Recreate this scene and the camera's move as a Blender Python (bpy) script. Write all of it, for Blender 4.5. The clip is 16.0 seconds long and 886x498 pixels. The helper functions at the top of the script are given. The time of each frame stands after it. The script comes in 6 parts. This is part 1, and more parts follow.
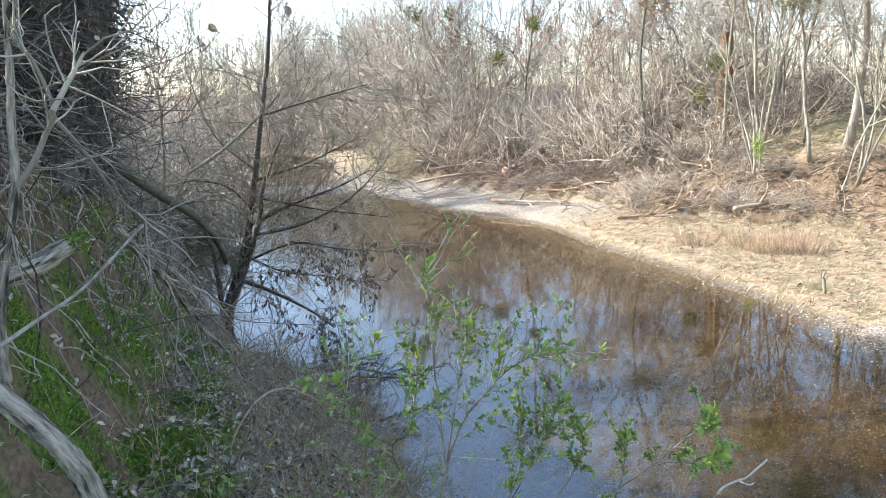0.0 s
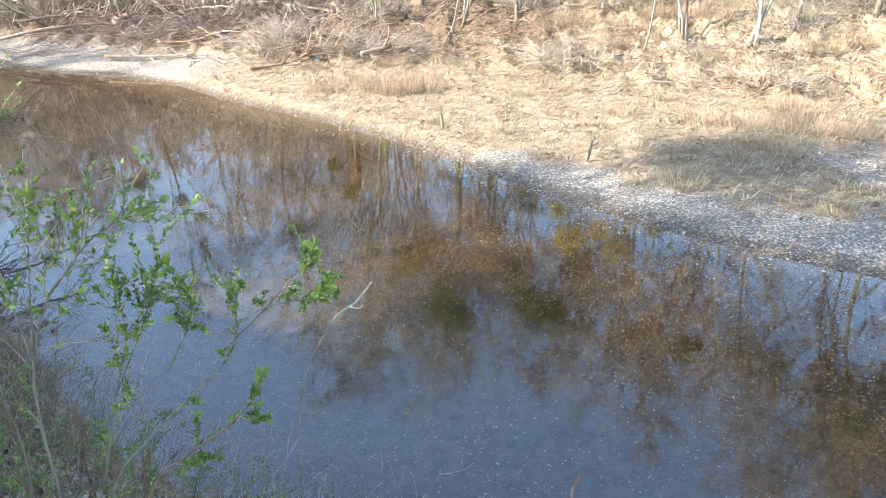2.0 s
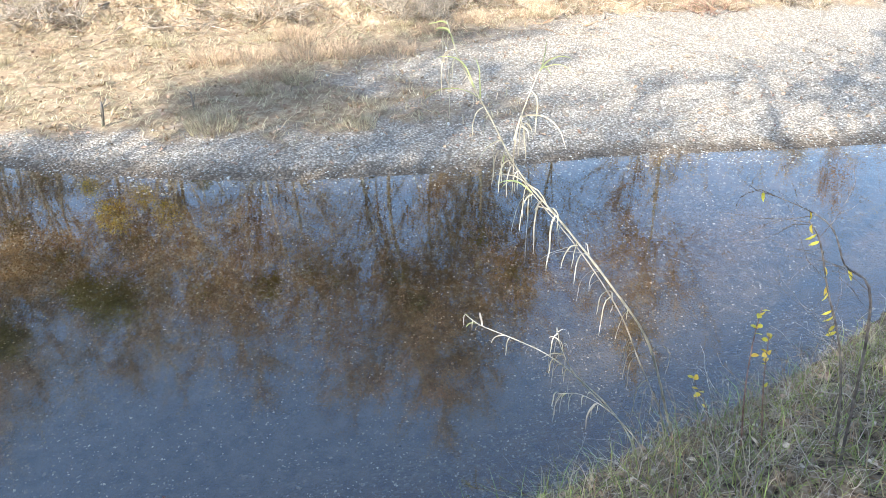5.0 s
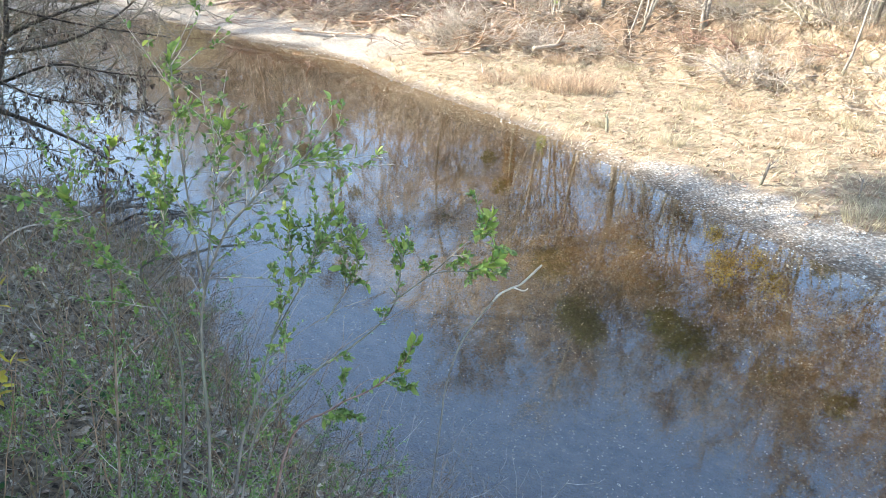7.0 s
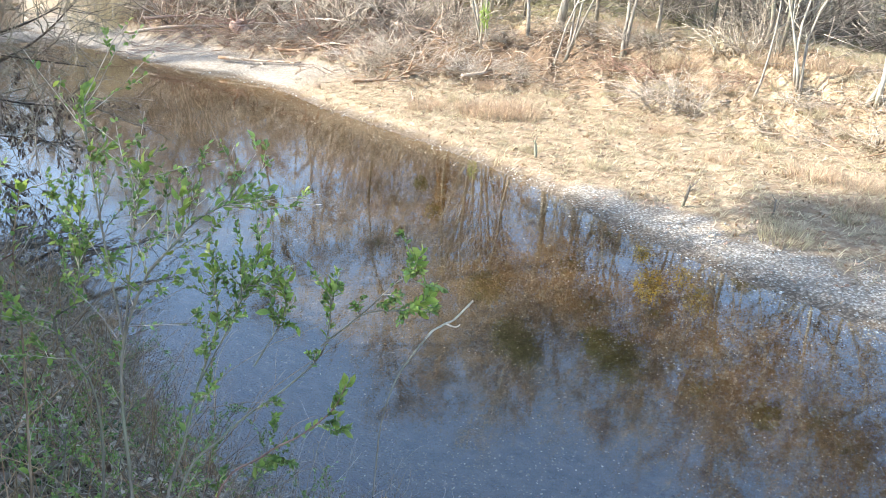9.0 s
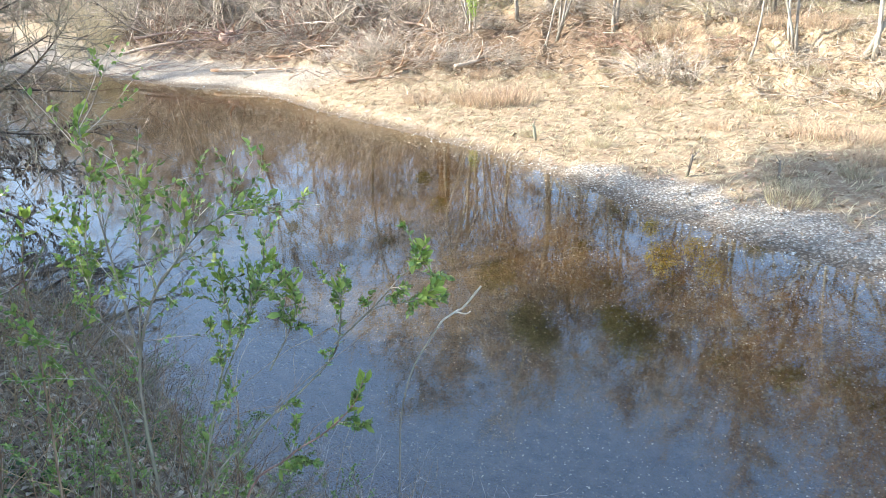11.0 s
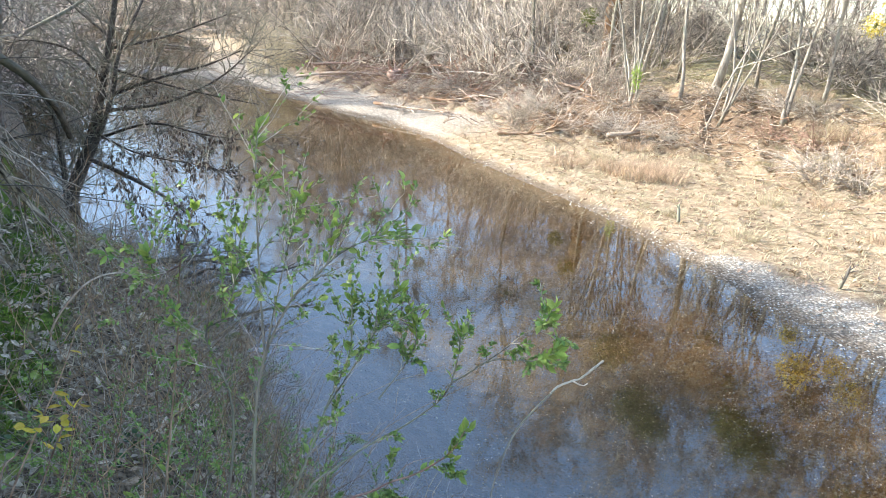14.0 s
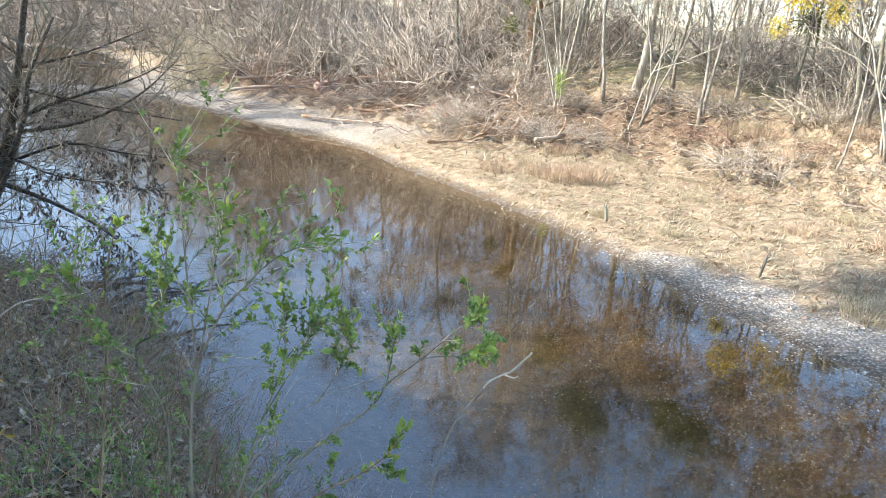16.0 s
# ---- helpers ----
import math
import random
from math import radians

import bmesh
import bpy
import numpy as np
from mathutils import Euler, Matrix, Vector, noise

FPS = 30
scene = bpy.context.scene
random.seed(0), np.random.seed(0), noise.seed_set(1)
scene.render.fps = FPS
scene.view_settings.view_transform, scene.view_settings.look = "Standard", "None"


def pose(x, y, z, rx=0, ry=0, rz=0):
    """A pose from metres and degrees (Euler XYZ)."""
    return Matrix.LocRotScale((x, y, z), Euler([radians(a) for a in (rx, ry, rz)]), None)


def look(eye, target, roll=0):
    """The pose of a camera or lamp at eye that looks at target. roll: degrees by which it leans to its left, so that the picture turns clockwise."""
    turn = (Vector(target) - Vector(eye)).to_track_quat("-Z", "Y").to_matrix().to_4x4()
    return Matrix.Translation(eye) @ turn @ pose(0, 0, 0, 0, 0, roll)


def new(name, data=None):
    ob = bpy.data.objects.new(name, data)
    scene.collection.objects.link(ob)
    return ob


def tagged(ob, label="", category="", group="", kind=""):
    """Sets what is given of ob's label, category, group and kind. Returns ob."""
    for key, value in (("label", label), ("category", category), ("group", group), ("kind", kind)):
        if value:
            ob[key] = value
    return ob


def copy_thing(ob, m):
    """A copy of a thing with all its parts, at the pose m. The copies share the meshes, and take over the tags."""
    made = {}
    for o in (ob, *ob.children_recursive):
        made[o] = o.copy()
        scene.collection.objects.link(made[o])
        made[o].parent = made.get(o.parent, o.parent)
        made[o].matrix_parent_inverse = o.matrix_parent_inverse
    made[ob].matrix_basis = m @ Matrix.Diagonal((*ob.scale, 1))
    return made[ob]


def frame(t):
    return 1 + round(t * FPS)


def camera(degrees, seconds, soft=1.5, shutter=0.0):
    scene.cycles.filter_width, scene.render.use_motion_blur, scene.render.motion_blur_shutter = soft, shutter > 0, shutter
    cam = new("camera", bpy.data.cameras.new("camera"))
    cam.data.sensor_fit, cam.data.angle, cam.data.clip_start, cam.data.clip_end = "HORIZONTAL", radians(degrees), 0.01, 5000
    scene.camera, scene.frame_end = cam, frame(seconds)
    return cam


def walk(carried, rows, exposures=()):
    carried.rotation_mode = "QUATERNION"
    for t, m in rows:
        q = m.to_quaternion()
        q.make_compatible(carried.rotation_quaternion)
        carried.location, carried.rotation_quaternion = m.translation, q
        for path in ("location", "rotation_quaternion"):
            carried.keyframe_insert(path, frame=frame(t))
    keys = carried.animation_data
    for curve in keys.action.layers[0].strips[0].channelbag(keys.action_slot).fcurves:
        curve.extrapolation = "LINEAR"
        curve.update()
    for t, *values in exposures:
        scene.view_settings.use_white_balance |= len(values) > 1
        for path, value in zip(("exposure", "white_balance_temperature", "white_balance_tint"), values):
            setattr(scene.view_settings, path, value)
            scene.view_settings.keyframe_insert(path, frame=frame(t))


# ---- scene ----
cam = camera(64.63, 16.0, soft=0.6)
# seconds, x, y, z, and the turn in degrees
PATH = [
    (0, 0, 0.001, 3.2, 78.08, 1.79, -0.4),
    (0.5, 0.008, 0.011, 3.193, 76.33, 1.81, -3.2),
    (1, 0.034, 0.021, 3.19, 70.32, 2.86, -13.21),
    (1.5, 0.079, 0.083, 3.162, 66.5, 2.42, -19.94),
    (2, 0.148, 0.05, 3.144, 65.8, 0.24, -29.02),
    (2.5, 0.259, 0.122, 3.077, 64.17, 0.63, -45.38),
    (3, 0.332, 0.116, 3.053, 62.55, 1, -61.73),
    (3.2, 0.34, 0.121, 3.053, 61.45, -0.01, -65.07),
    (4.25, 0.326, 0.122, 3.064, 60.415, 0.045, -73.35),
    (5.3, 0.311, 0.122, 3.076, 60.98, 0.1, -62.63),
    (5.5, 0.292, 0.122, 3.074, 60.27, -0.13, -58.92),
    (6, 0.243, 0.177, 3.044, 62.27, -0.76, -44.48),
    (6.5, 0.168, 0.182, 3.051, 64.44, -0.59, -27.52),
    (7, 0.104, 0.156, 3.056, 65.34, -2.95, -15.21),
    (7.5, 0.078, 0.143, 3.076, 67.79, -4.43, -11.65),
    (8, 0.061, 0.151, 3.086, 70.37, -4.15, -9.32),
    (8.5, 0.072, 0.151, 3.092, 69.96, -3.41, -10.22),
    (9, 0.118, 0.171, 3.081, 67.68, -3.64, -20.72),
    (9.2, 0.131, 0.182, 3.077, 66.55, -2.97, -23.39),
    (10.2, 0.128, 0.168, 3.076, 65.9, -0.545, -27.64),
    (11.3, 0.124, 0.154, 3.075, 68.25, 1.88, -17.89),
    (11.5, 0.112, 0.152, 3.078, 68.99, 1.58, -14.71),
    (12, 0.092, 0.155, 3.079, 69.06, -0.32, -7.37),
    (12.5, 0.101, 0.159, 3.082, 69.58, -1.35, -8.57),
    (13, 0.099, 0.162, 3.08, 70.63, -2.72, -8.26),
    (13.5, 0.096, 0.168, 3.076, 70.98, -4.7, -7.42),
    (14, 0.103, 0.167, 3.075, 70.92, -5.33, -8.76),
    (14.5, 0.089, 0.17, 3.075, 71.4, -5.88, -7.44),
    (15, 0.081, 0.163, 3.074, 71.83, -6.76, -8.04),
    (15.5, 0.091, 0.14, 3.079, 72.67, -6.34, -11.5),
    (16, 0.113, 0.121, 3.074, 72.17, -4.27, -14.61),
]
# the film brightens while it looks down on the dark water
LIGHT = [(0, 1.92), (1, 2.05), (2, 2.14), (2.5, 2.04), (3, 1.97), (5.5, 2.01), (6.5, 2.19), (7, 2.23), (8, 2.19), (9, 2.13), (11.5, 2.17), (12.5, 2.2), (14.5, 2.05), (16, 1.94)]
walk(cam, [(t, pose(*v)) for t, *v in PATH], LIGHT)

# ---- world, sun ----
SUN = Vector((-0.88, 0.26, 0.56)).normalized()
world = bpy.data.worlds.new("sky")
scene.world = world
world.use_nodes = True
wn = world.node_tree
sky = wn.nodes.new("ShaderNodeTexSky")
sky.sky_type, sky.sun_disc = "NISHITA", False
sky.sun_elevation, sky.sun_rotation = math.asin(SUN.z), math.atan2(SUN.x, SUN.y)
sky.air_density, sky.dust_density, sky.ozone_density = 1.0, 0.8, 1.6
wn.links.new(sky.outputs[0], wn.nodes["Background"].inputs[0])
wn.nodes["Background"].inputs[1].default_value = 0.15
sun = new("sun", bpy.data.lights.new("sun", "SUN"))
sun.data.energy, sun.data.angle, sun.data.color = 3.6, radians(0.5), (1.0, 0.95, 0.87)
sun.matrix_world = look(SUN * 50, (0, 0, 0))


# ---- materials ----
def link(nt, a, b):
    nt.links.new(a, b)


def node(nt, kind, **values):
    n = nt.nodes.new(kind)
    for k, v in values.items():
        n.inputs[k.replace("_", " ")].default_value = v
    return n


def ramp(nt, fac, stops):
    n = nt.nodes.new("ShaderNodeValToRGB")
    while len(n.color_ramp.elements) < len(stops):
        n.color_ramp.elements.new(0.5)
    for e, (at, c) in zip(n.color_ramp.elements, stops):
        e.position, e.color = at, (*c, 1)
    link(nt, fac, n.inputs[0])
    return n.outputs[0]


def mix(nt, fac, a, b, blend="MIX"):
    n = nt.nodes.new("ShaderNodeMix")
    n.data_type, n.blend_type = "RGBA", blend
    for s, v in ((0, fac), (6, a), (7, b)):
        if isinstance(v, (int, float)):
            n.inputs[s].default_value = v
        elif isinstance(v, tuple):
            n.inputs[s].default_value = (*v, 1)
        else:
            link(nt, v, n.inputs[s])
    return n.outputs[2]


def arith(nt, op, a, b=None, c=None):
    n = nt.nodes.new("ShaderNodeMath")
    n.operation = op
    for i, v in enumerate((a, b, c)):
        if isinstance(v, (int, float)):
            n.inputs[i].default_value = v
        elif v is not None:
            link(nt, v, n.inputs[i])
    return n.outputs[0]


def surface(name, dark, light, accent=None, size=0.1, stretch=(1, 1, 1), rough=0.85, bump=0.4, vary=0.25, tint=0.0, through_light=0.0, gloss=0.3, along=""):
    """A natural surface: grain between dark and light at the given size, patches of accent at ten times that, each island or copy a little different."""
    m = bpy.data.materials.new(name)
    m.use_nodes = True
    nt = m.node_tree
    b = nt.nodes["Principled BSDF"]
    at = nt.nodes.new("ShaderNodeTexCoord").outputs["Object"]
    mp = nt.nodes.new("ShaderNodeMapping")
    mp.inputs["Scale"].default_value = stretch
    if along:
        run = nt.nodes.new("ShaderNodeAttribute")
        run.attribute_name = along
        at = run.outputs["Vector"]
    link(nt, at, mp.inputs[0])
    fine = node(nt, "ShaderNodeTexNoise", Scale=1 / size, Detail=6.0, Roughness=0.65)
    wide = node(nt, "ShaderNodeTexNoise", Scale=0.11 / size, Detail=3.0)
    link(nt, mp.outputs[0], fine.inputs["Vector"])
    link(nt, at, wide.inputs["Vector"])
    col = ramp(nt, fine.outputs["Fac"], [(0.38, dark), (0.62, light)])
    patch = ramp(nt, wide.outputs["Fac"], [(0.45, (0, 0, 0)), (0.62, (1, 1, 1))])
    if accent:
        col = mix(nt, patch, col, accent)
    geo, info = nt.nodes.new("ShaderNodeNewGeometry"), nt.nodes.new("ShaderNodeObjectInfo")
    r = arith(nt, "FRACT", arith(nt, "ADD", geo.outputs["Random Per Island"], info.outputs["Random"]))
    hsv = nt.nodes.new("ShaderNodeHueSaturation")
    link(nt, arith(nt, "MULTIPLY_ADD", r, 2 * vary, 1 - vary), hsv.inputs["Value"])
    if tint:
        r2 = arith(nt, "FRACT", arith(nt, "MULTIPLY", r, 7.3))
        link(nt, arith(nt, "MULTIPLY_ADD", r2, tint, 0.5 - tint / 2), hsv.inputs["Hue"])
    link(nt, col, hsv.inputs["Color"])
    link(nt, hsv.outputs[0], b.inputs["Base Color"])
    b.inputs["Roughness"].default_value = rough
    b.inputs["Specular IOR Level"].default_value = gloss
    if bump:
        bm = node(nt, "ShaderNodeBump", Strength=bump, Distance=size * 0.25)
        link(nt, fine.outputs["Fac"], bm.inputs["Height"])
        link(nt, bm.outputs[0], b.inputs["Normal"])
    if through_light:
        t = nt.nodes.new("ShaderNodeBsdfTranslucent")
        link(nt, hsv.outputs[0], t.inputs["Color"])
        s = nt.nodes.new("ShaderNodeMixShader")
        s.inputs[0].default_value = through_light
        link(nt, b.outputs[0], s.inputs[1])
        link(nt, t.outputs[0], s.inputs[2])
        link(nt, s.outputs[0], nt.nodes["Material Output"].inputs[0])
    return m


BARK = surface("bark", (0.10, 0.085, 0.065), (0.30, 0.26, 0.21), (0.20, 0.20, 0.14), 0.035, (1, 1, 0.25), bump=0.8)
MID_BARK = surface("mid_bark", (0.12, 0.10, 0.08), (0.34, 0.30, 0.245), (0.24, 0.23, 0.17), 0.05, (1, 1, 0.3), bump=0.6)
THICKET = surface("thicket", (0.15, 0.12, 0.095), (0.64, 0.56, 0.46), None, 0.5, vary=0.6, tint=0.03, bump=0)
RUST_WOOD = surface("rust_wood", (0.13, 0.07, 0.035), (0.34, 0.20, 0.10), (0.20, 0.16, 0.11), 0.05, (1, 1, 0.3), bump=0.8)
PALE_BARK = surface("pale_bark", (0.18, 0.155, 0.125), (0.43, 0.385, 0.32), (0.36, 0.34, 0.27), 0.05, (1, 1, 0.3), bump=0.6)
TWIG = surface("twig", (0.19, 0.155, 0.12), (0.56, 0.49, 0.405), None, 0.05, vary=0.35, tint=0.03, bump=0)
BROWN_TWIG = surface("brown_twig", (0.10, 0.066, 0.042), (0.30, 0.205, 0.135), None, 0.05, vary=0.35, tint=0.03, bump=0)
PALE_TWIG = surface("pale_twig", (0.20, 0.165, 0.125), (0.52, 0.45, 0.355), None, 0.05, vary=0.35, tint=0.03, bump=0)
BROWN_STALK = surface("brown_stalk", (0.20, 0.125, 0.065), (0.44, 0.31, 0.18), None, 0.05, vary=0.4, tint=0.03, bump=0)
RED_TWIG = surface("red_twig", (0.16, 0.095, 0.065), (0.37, 0.245, 0.175), None, 0.05, vary=0.35, tint=0.03, bump=0)
DARK_TWIG = surface("dark_twig", (0.06, 0.05, 0.042), (0.20, 0.17, 0.14), None, 0.03, vary=0.3, bump=0.3)
ROOT = surface("root", (0.20, 0.165, 0.125), (0.52, 0.45, 0.36), (0.30, 0.26, 0.20), 0.02, vary=0.35, bump=0.5)
DRIFT = surface("driftwood", (0.26, 0.195, 0.135), (0.54, 0.45, 0.35), (0.32, 0.20, 0.12), 0.05, (1, 1, 1), vary=0.25)
RED_WOOD = surface("red_rotten_wood", (0.18, 0.11, 0.085), (0.44, 0.31, 0.24), (0.30, 0.21, 0.165), 0.05, vary=0.2, bump=0.7)
DRY_GRASS = surface("dry_grass", (0.33, 0.28, 0.18), (0.55, 0.485, 0.325), None, 0.3, vary=0.35, tint=0.04, bump=0, through_light=0.25)
BROWN_WEED = surface("brown_weed", (0.30, 0.21, 0.14), (0.54, 0.41, 0.28), None, 0.2, vary=0.35, tint=0.03, bump=0)
GREEN_GRASS = surface("green_grass", (0.17, 0.22, 0.06), (0.40, 0.43, 0.16), None, 0.2, vary=0.4, tint=0.06, bump=0, through_light=0.3)
PALE_TIP = surface("pale_tip_wood", (0.40, 0.35, 0.275), (0.70, 0.64, 0.53), None, 0.03, vary=0.15, bump=0.2)
REED = surface("reed", (0.29, 0.255, 0.175), (0.56, 0.51, 0.385), None, 0.08, vary=0.2, tint=0.03, bump=0.2, through_light=0.2)
REED_GREEN = surface("reed_green", (0.22, 0.27, 0.10), (0.42, 0.44, 0.20), None, 0.08, vary=0.2, bump=0.2, through_light=0.2)
LEAF = surface("leaf_green", (0.12, 0.20, 0.05), (0.31, 0.42, 0.12), None, 0.03, vary=0.35, tint=0.05, bump=0.1, rough=0.45, through_light=0.4, gloss=0.5)
LEAF_TIP = surface("leaf_young", (0.22, 0.32, 0.06), (0.42, 0.52, 0.14), None, 0.03, vary=0.2, tint=0.03, bump=0.1, rough=0.45, through_light=0.45, gloss=0.5)
LEAF_YELLOW = surface("leaf_yellow", (0.55, 0.42, 0.04), (0.80, 0.66, 0.14), None, 0.03, vary=0.25, tint=0.04, bump=0.1, rough=0.5, through_light=0.4)
LEAF_DEAD = surface("leaf_dead", (0.19, 0.125, 0.08), (0.47, 0.35, 0.25), None, 0.03, vary=0.4, tint=0.03, bump=0.2)
LEAF_ALDER = surface("alder_leaf", (0.06, 0.043, 0.034), (0.20, 0.15, 0.115), None, 0.03, vary=0.4, tint=0.03, bump=0.2)
LEAF_GREY = surface("leaf_grey", (0.31, 0.26, 0.19), (0.60, 0.51, 0.385), None, 0.03, vary=0.35, bump=0.2)
IVY = surface("ivy", (0.03, 0.07, 0.02), (0.09, 0.15, 0.04), None, 0.05, vary=0.4, tint=0.04, bump=0.1, rough=0.4, through_light=0.2)
OLIVE = surface("olive_leaf", (0.085, 0.10, 0.026), (0.22, 0.235, 0.07), None, 0.08, vary=0.4, tint=0.05, bump=0, through_light=0.3)
LIMB_BARK = surface("limb_bark", (0.035, 0.028, 0.02), (0.42, 0.37, 0.29), None, 0.02, bump=1.0, vary=0.1, along="grain")
TRUNK_BARK = surface("trunk_bark", (0.06, 0.05, 0.04), (0.22, 0.19, 0.15), (0.13, 0.13, 0.09), 0.05, bump=1.0, vary=0.1, along="grain")
CLOD = surface("clod_earth", (0.11, 0.08, 0.05), (0.32, 0.235, 0.15), (0.10, 0.13, 0.03), 0.05, bump=1.0)
MOSS = surface("moss", (0.06, 0.13, 0.012), (0.24, 0.36, 0.05), None, 0.03, vary=0.35, tint=0.04, bump=0.4)
STONE = surface("stone", (0.22, 0.215, 0.19), (0.53, 0.52, 0.46), None, 0.04, vary=0.45, tint=0.03, bump=0.2, rough=0.7)
BED_STONE = surface("bed_stone", (0.085, 0.077, 0.06), (0.32, 0.295, 0.245), None, 0.04, vary=0.6, tint=0.03, bump=0.2, rough=0.6)
WET_STONE = surface("wet_stone", (0.035, 0.03, 0.02), (0.125, 0.11, 0.085), None, 0.04, vary=0.6, tint=0.03, bump=0.2, rough=0.5)


def ground_material():
    m = bpy.data.materials.new("ground")
    m.use_nodes = True
    nt = m.node_tree
    b = nt.nodes["Principled BSDF"]
    pos = nt.nodes.new("ShaderNodeNewGeometry").outputs["Position"]
    kind = nt.nodes.new("ShaderNodeAttribute")
    kind.attribute_name = "kind"
    sep = nt.nodes.new("ShaderNodeSeparateColor")
    link(nt, kind.outputs["Color"], sep.inputs[0])

    def nz(scale, detail=6.0, rough=0.65):
        n = node(nt, "ShaderNodeTexNoise", Scale=scale, Detail=detail, Roughness=rough)
        link(nt, pos, n.inputs["Vector"])
        return n.outputs["Fac"]
    fine, mid, wide = nz(28.0), nz(6.5), nz(0.7, 4.0)
    cell = node(nt, "ShaderNodeTexVoronoi", Scale=34.0, Randomness=1.0)
    link(nt, pos, cell.inputs["Vector"])
    earth = mix(nt, wide, ramp(nt, mid, [(0.37, (0.09, 0.057, 0.037)), (0.63, (0.22, 0.15, 0.095))]), ramp(nt, fine, [(0.37, (0.10, 0.062, 0.04)), (0.63, (0.26, 0.18, 0.115))]))
    bw = nt.nodes.new("ShaderNodeSeparateColor")
    link(nt, cell.outputs["Color"], bw.inputs[0])
    pebble = ramp(nt, bw.outputs[0], [(0.0, (0.20, 0.17, 0.13)), (0.5, (0.40, 0.35, 0.28)), (1.0, (0.62, 0.57, 0.48))])
    pebble = mix(nt, ramp(nt, cell.outputs["Distance"], [(0.35, (0, 0, 0)), (0.75, (1, 1, 1))]), pebble, (0.22, 0.19, 0.15))
    straw = mix(nt, ramp(nt, mid, [(0.45, (0, 0, 0)), (0.56, (1, 1, 1))]), ramp(nt, fine, [(0.37, (0.20, 0.14, 0.085)), (0.63, (0.47, 0.40, 0.275))]), (0.25, 0.185, 0.12))
    moss = ramp(nt, fine, [(0.37, (0.03, 0.06, 0.01)), (0.63, (0.14, 0.21, 0.03))])
    litter = ramp(nt, fine, [(0.37, (0.035, 0.026, 0.018)), (0.5, (0.18, 0.137, 0.092)), (0.66, (0.32, 0.26, 0.19))])
    col = mix(nt, sep.outputs[1], earth, straw)
    col = mix(nt, sep.outputs[0], col, pebble)
    col = mix(nt, arith(nt, "SUBTRACT", 1.0, kind.outputs["Alpha"]), col, litter)
    col = mix(nt, sep.outputs[2], col, moss)
    # what the water covers is darker and coated with brown silt
    z = nt.nodes.new("ShaderNodeSeparateXYZ")
    link(nt, pos, z.inputs[0])
    wet = ramp(nt, arith(nt, "MULTIPLY", z.outputs[2], -1.0), [(0.0, (0, 0, 0)), (0.05, (1, 1, 1))])
    shoal = ramp(nt, mid, [(0.37, (0.030, 0.017, 0.004)), (0.63, (0.070, 0.042, 0.010))])
    mud = ramp(nt, mid, [(0.37, (0.055, 0.055, 0.054)), (0.63, (0.10, 0.099, 0.095))])
    bottom = mix(nt, ramp(nt, arith(nt, "MULTIPLY", z.outputs[2], -1.0), [(0.34, (0, 0, 0)), (0.66, (1, 1, 1))]), shoal, mud)
    fleck = arith(nt, "MULTIPLY", ramp(nt, bw.outputs[1], [(0.85, (0, 0, 0)), (0.92, (1, 1, 1))]), ramp(nt, wide, [(0.40, (0.1, 0.1, 0.1)), (0.58, (1, 1, 1))]))
    silt = mix(nt, fleck, bottom, (0.10, 0.09, 0.07))
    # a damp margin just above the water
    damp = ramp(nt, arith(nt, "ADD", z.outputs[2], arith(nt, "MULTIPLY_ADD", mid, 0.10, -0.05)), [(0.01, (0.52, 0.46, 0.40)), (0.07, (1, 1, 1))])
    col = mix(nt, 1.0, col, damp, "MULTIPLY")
    col = mix(nt, wet, col, silt)
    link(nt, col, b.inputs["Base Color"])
    b.inputs["Roughness"].default_value, b.inputs["Specular IOR Level"].default_value = 0.95, 0.2
    h = arith(nt, "ADD", arith(nt, "MULTIPLY", fine, 0.5), arith(nt, "MULTIPLY", arith(nt, "SUBTRACT", 1.0, cell.outputs["Distance"]), sep.outputs[0]))
    bm = node(nt, "ShaderNodeBump", Strength=0.7, Distance=0.03)
    link(nt, h, bm.inputs["Height"])
    link(nt, bm.outputs[0], b.inputs["Normal"])
    return m


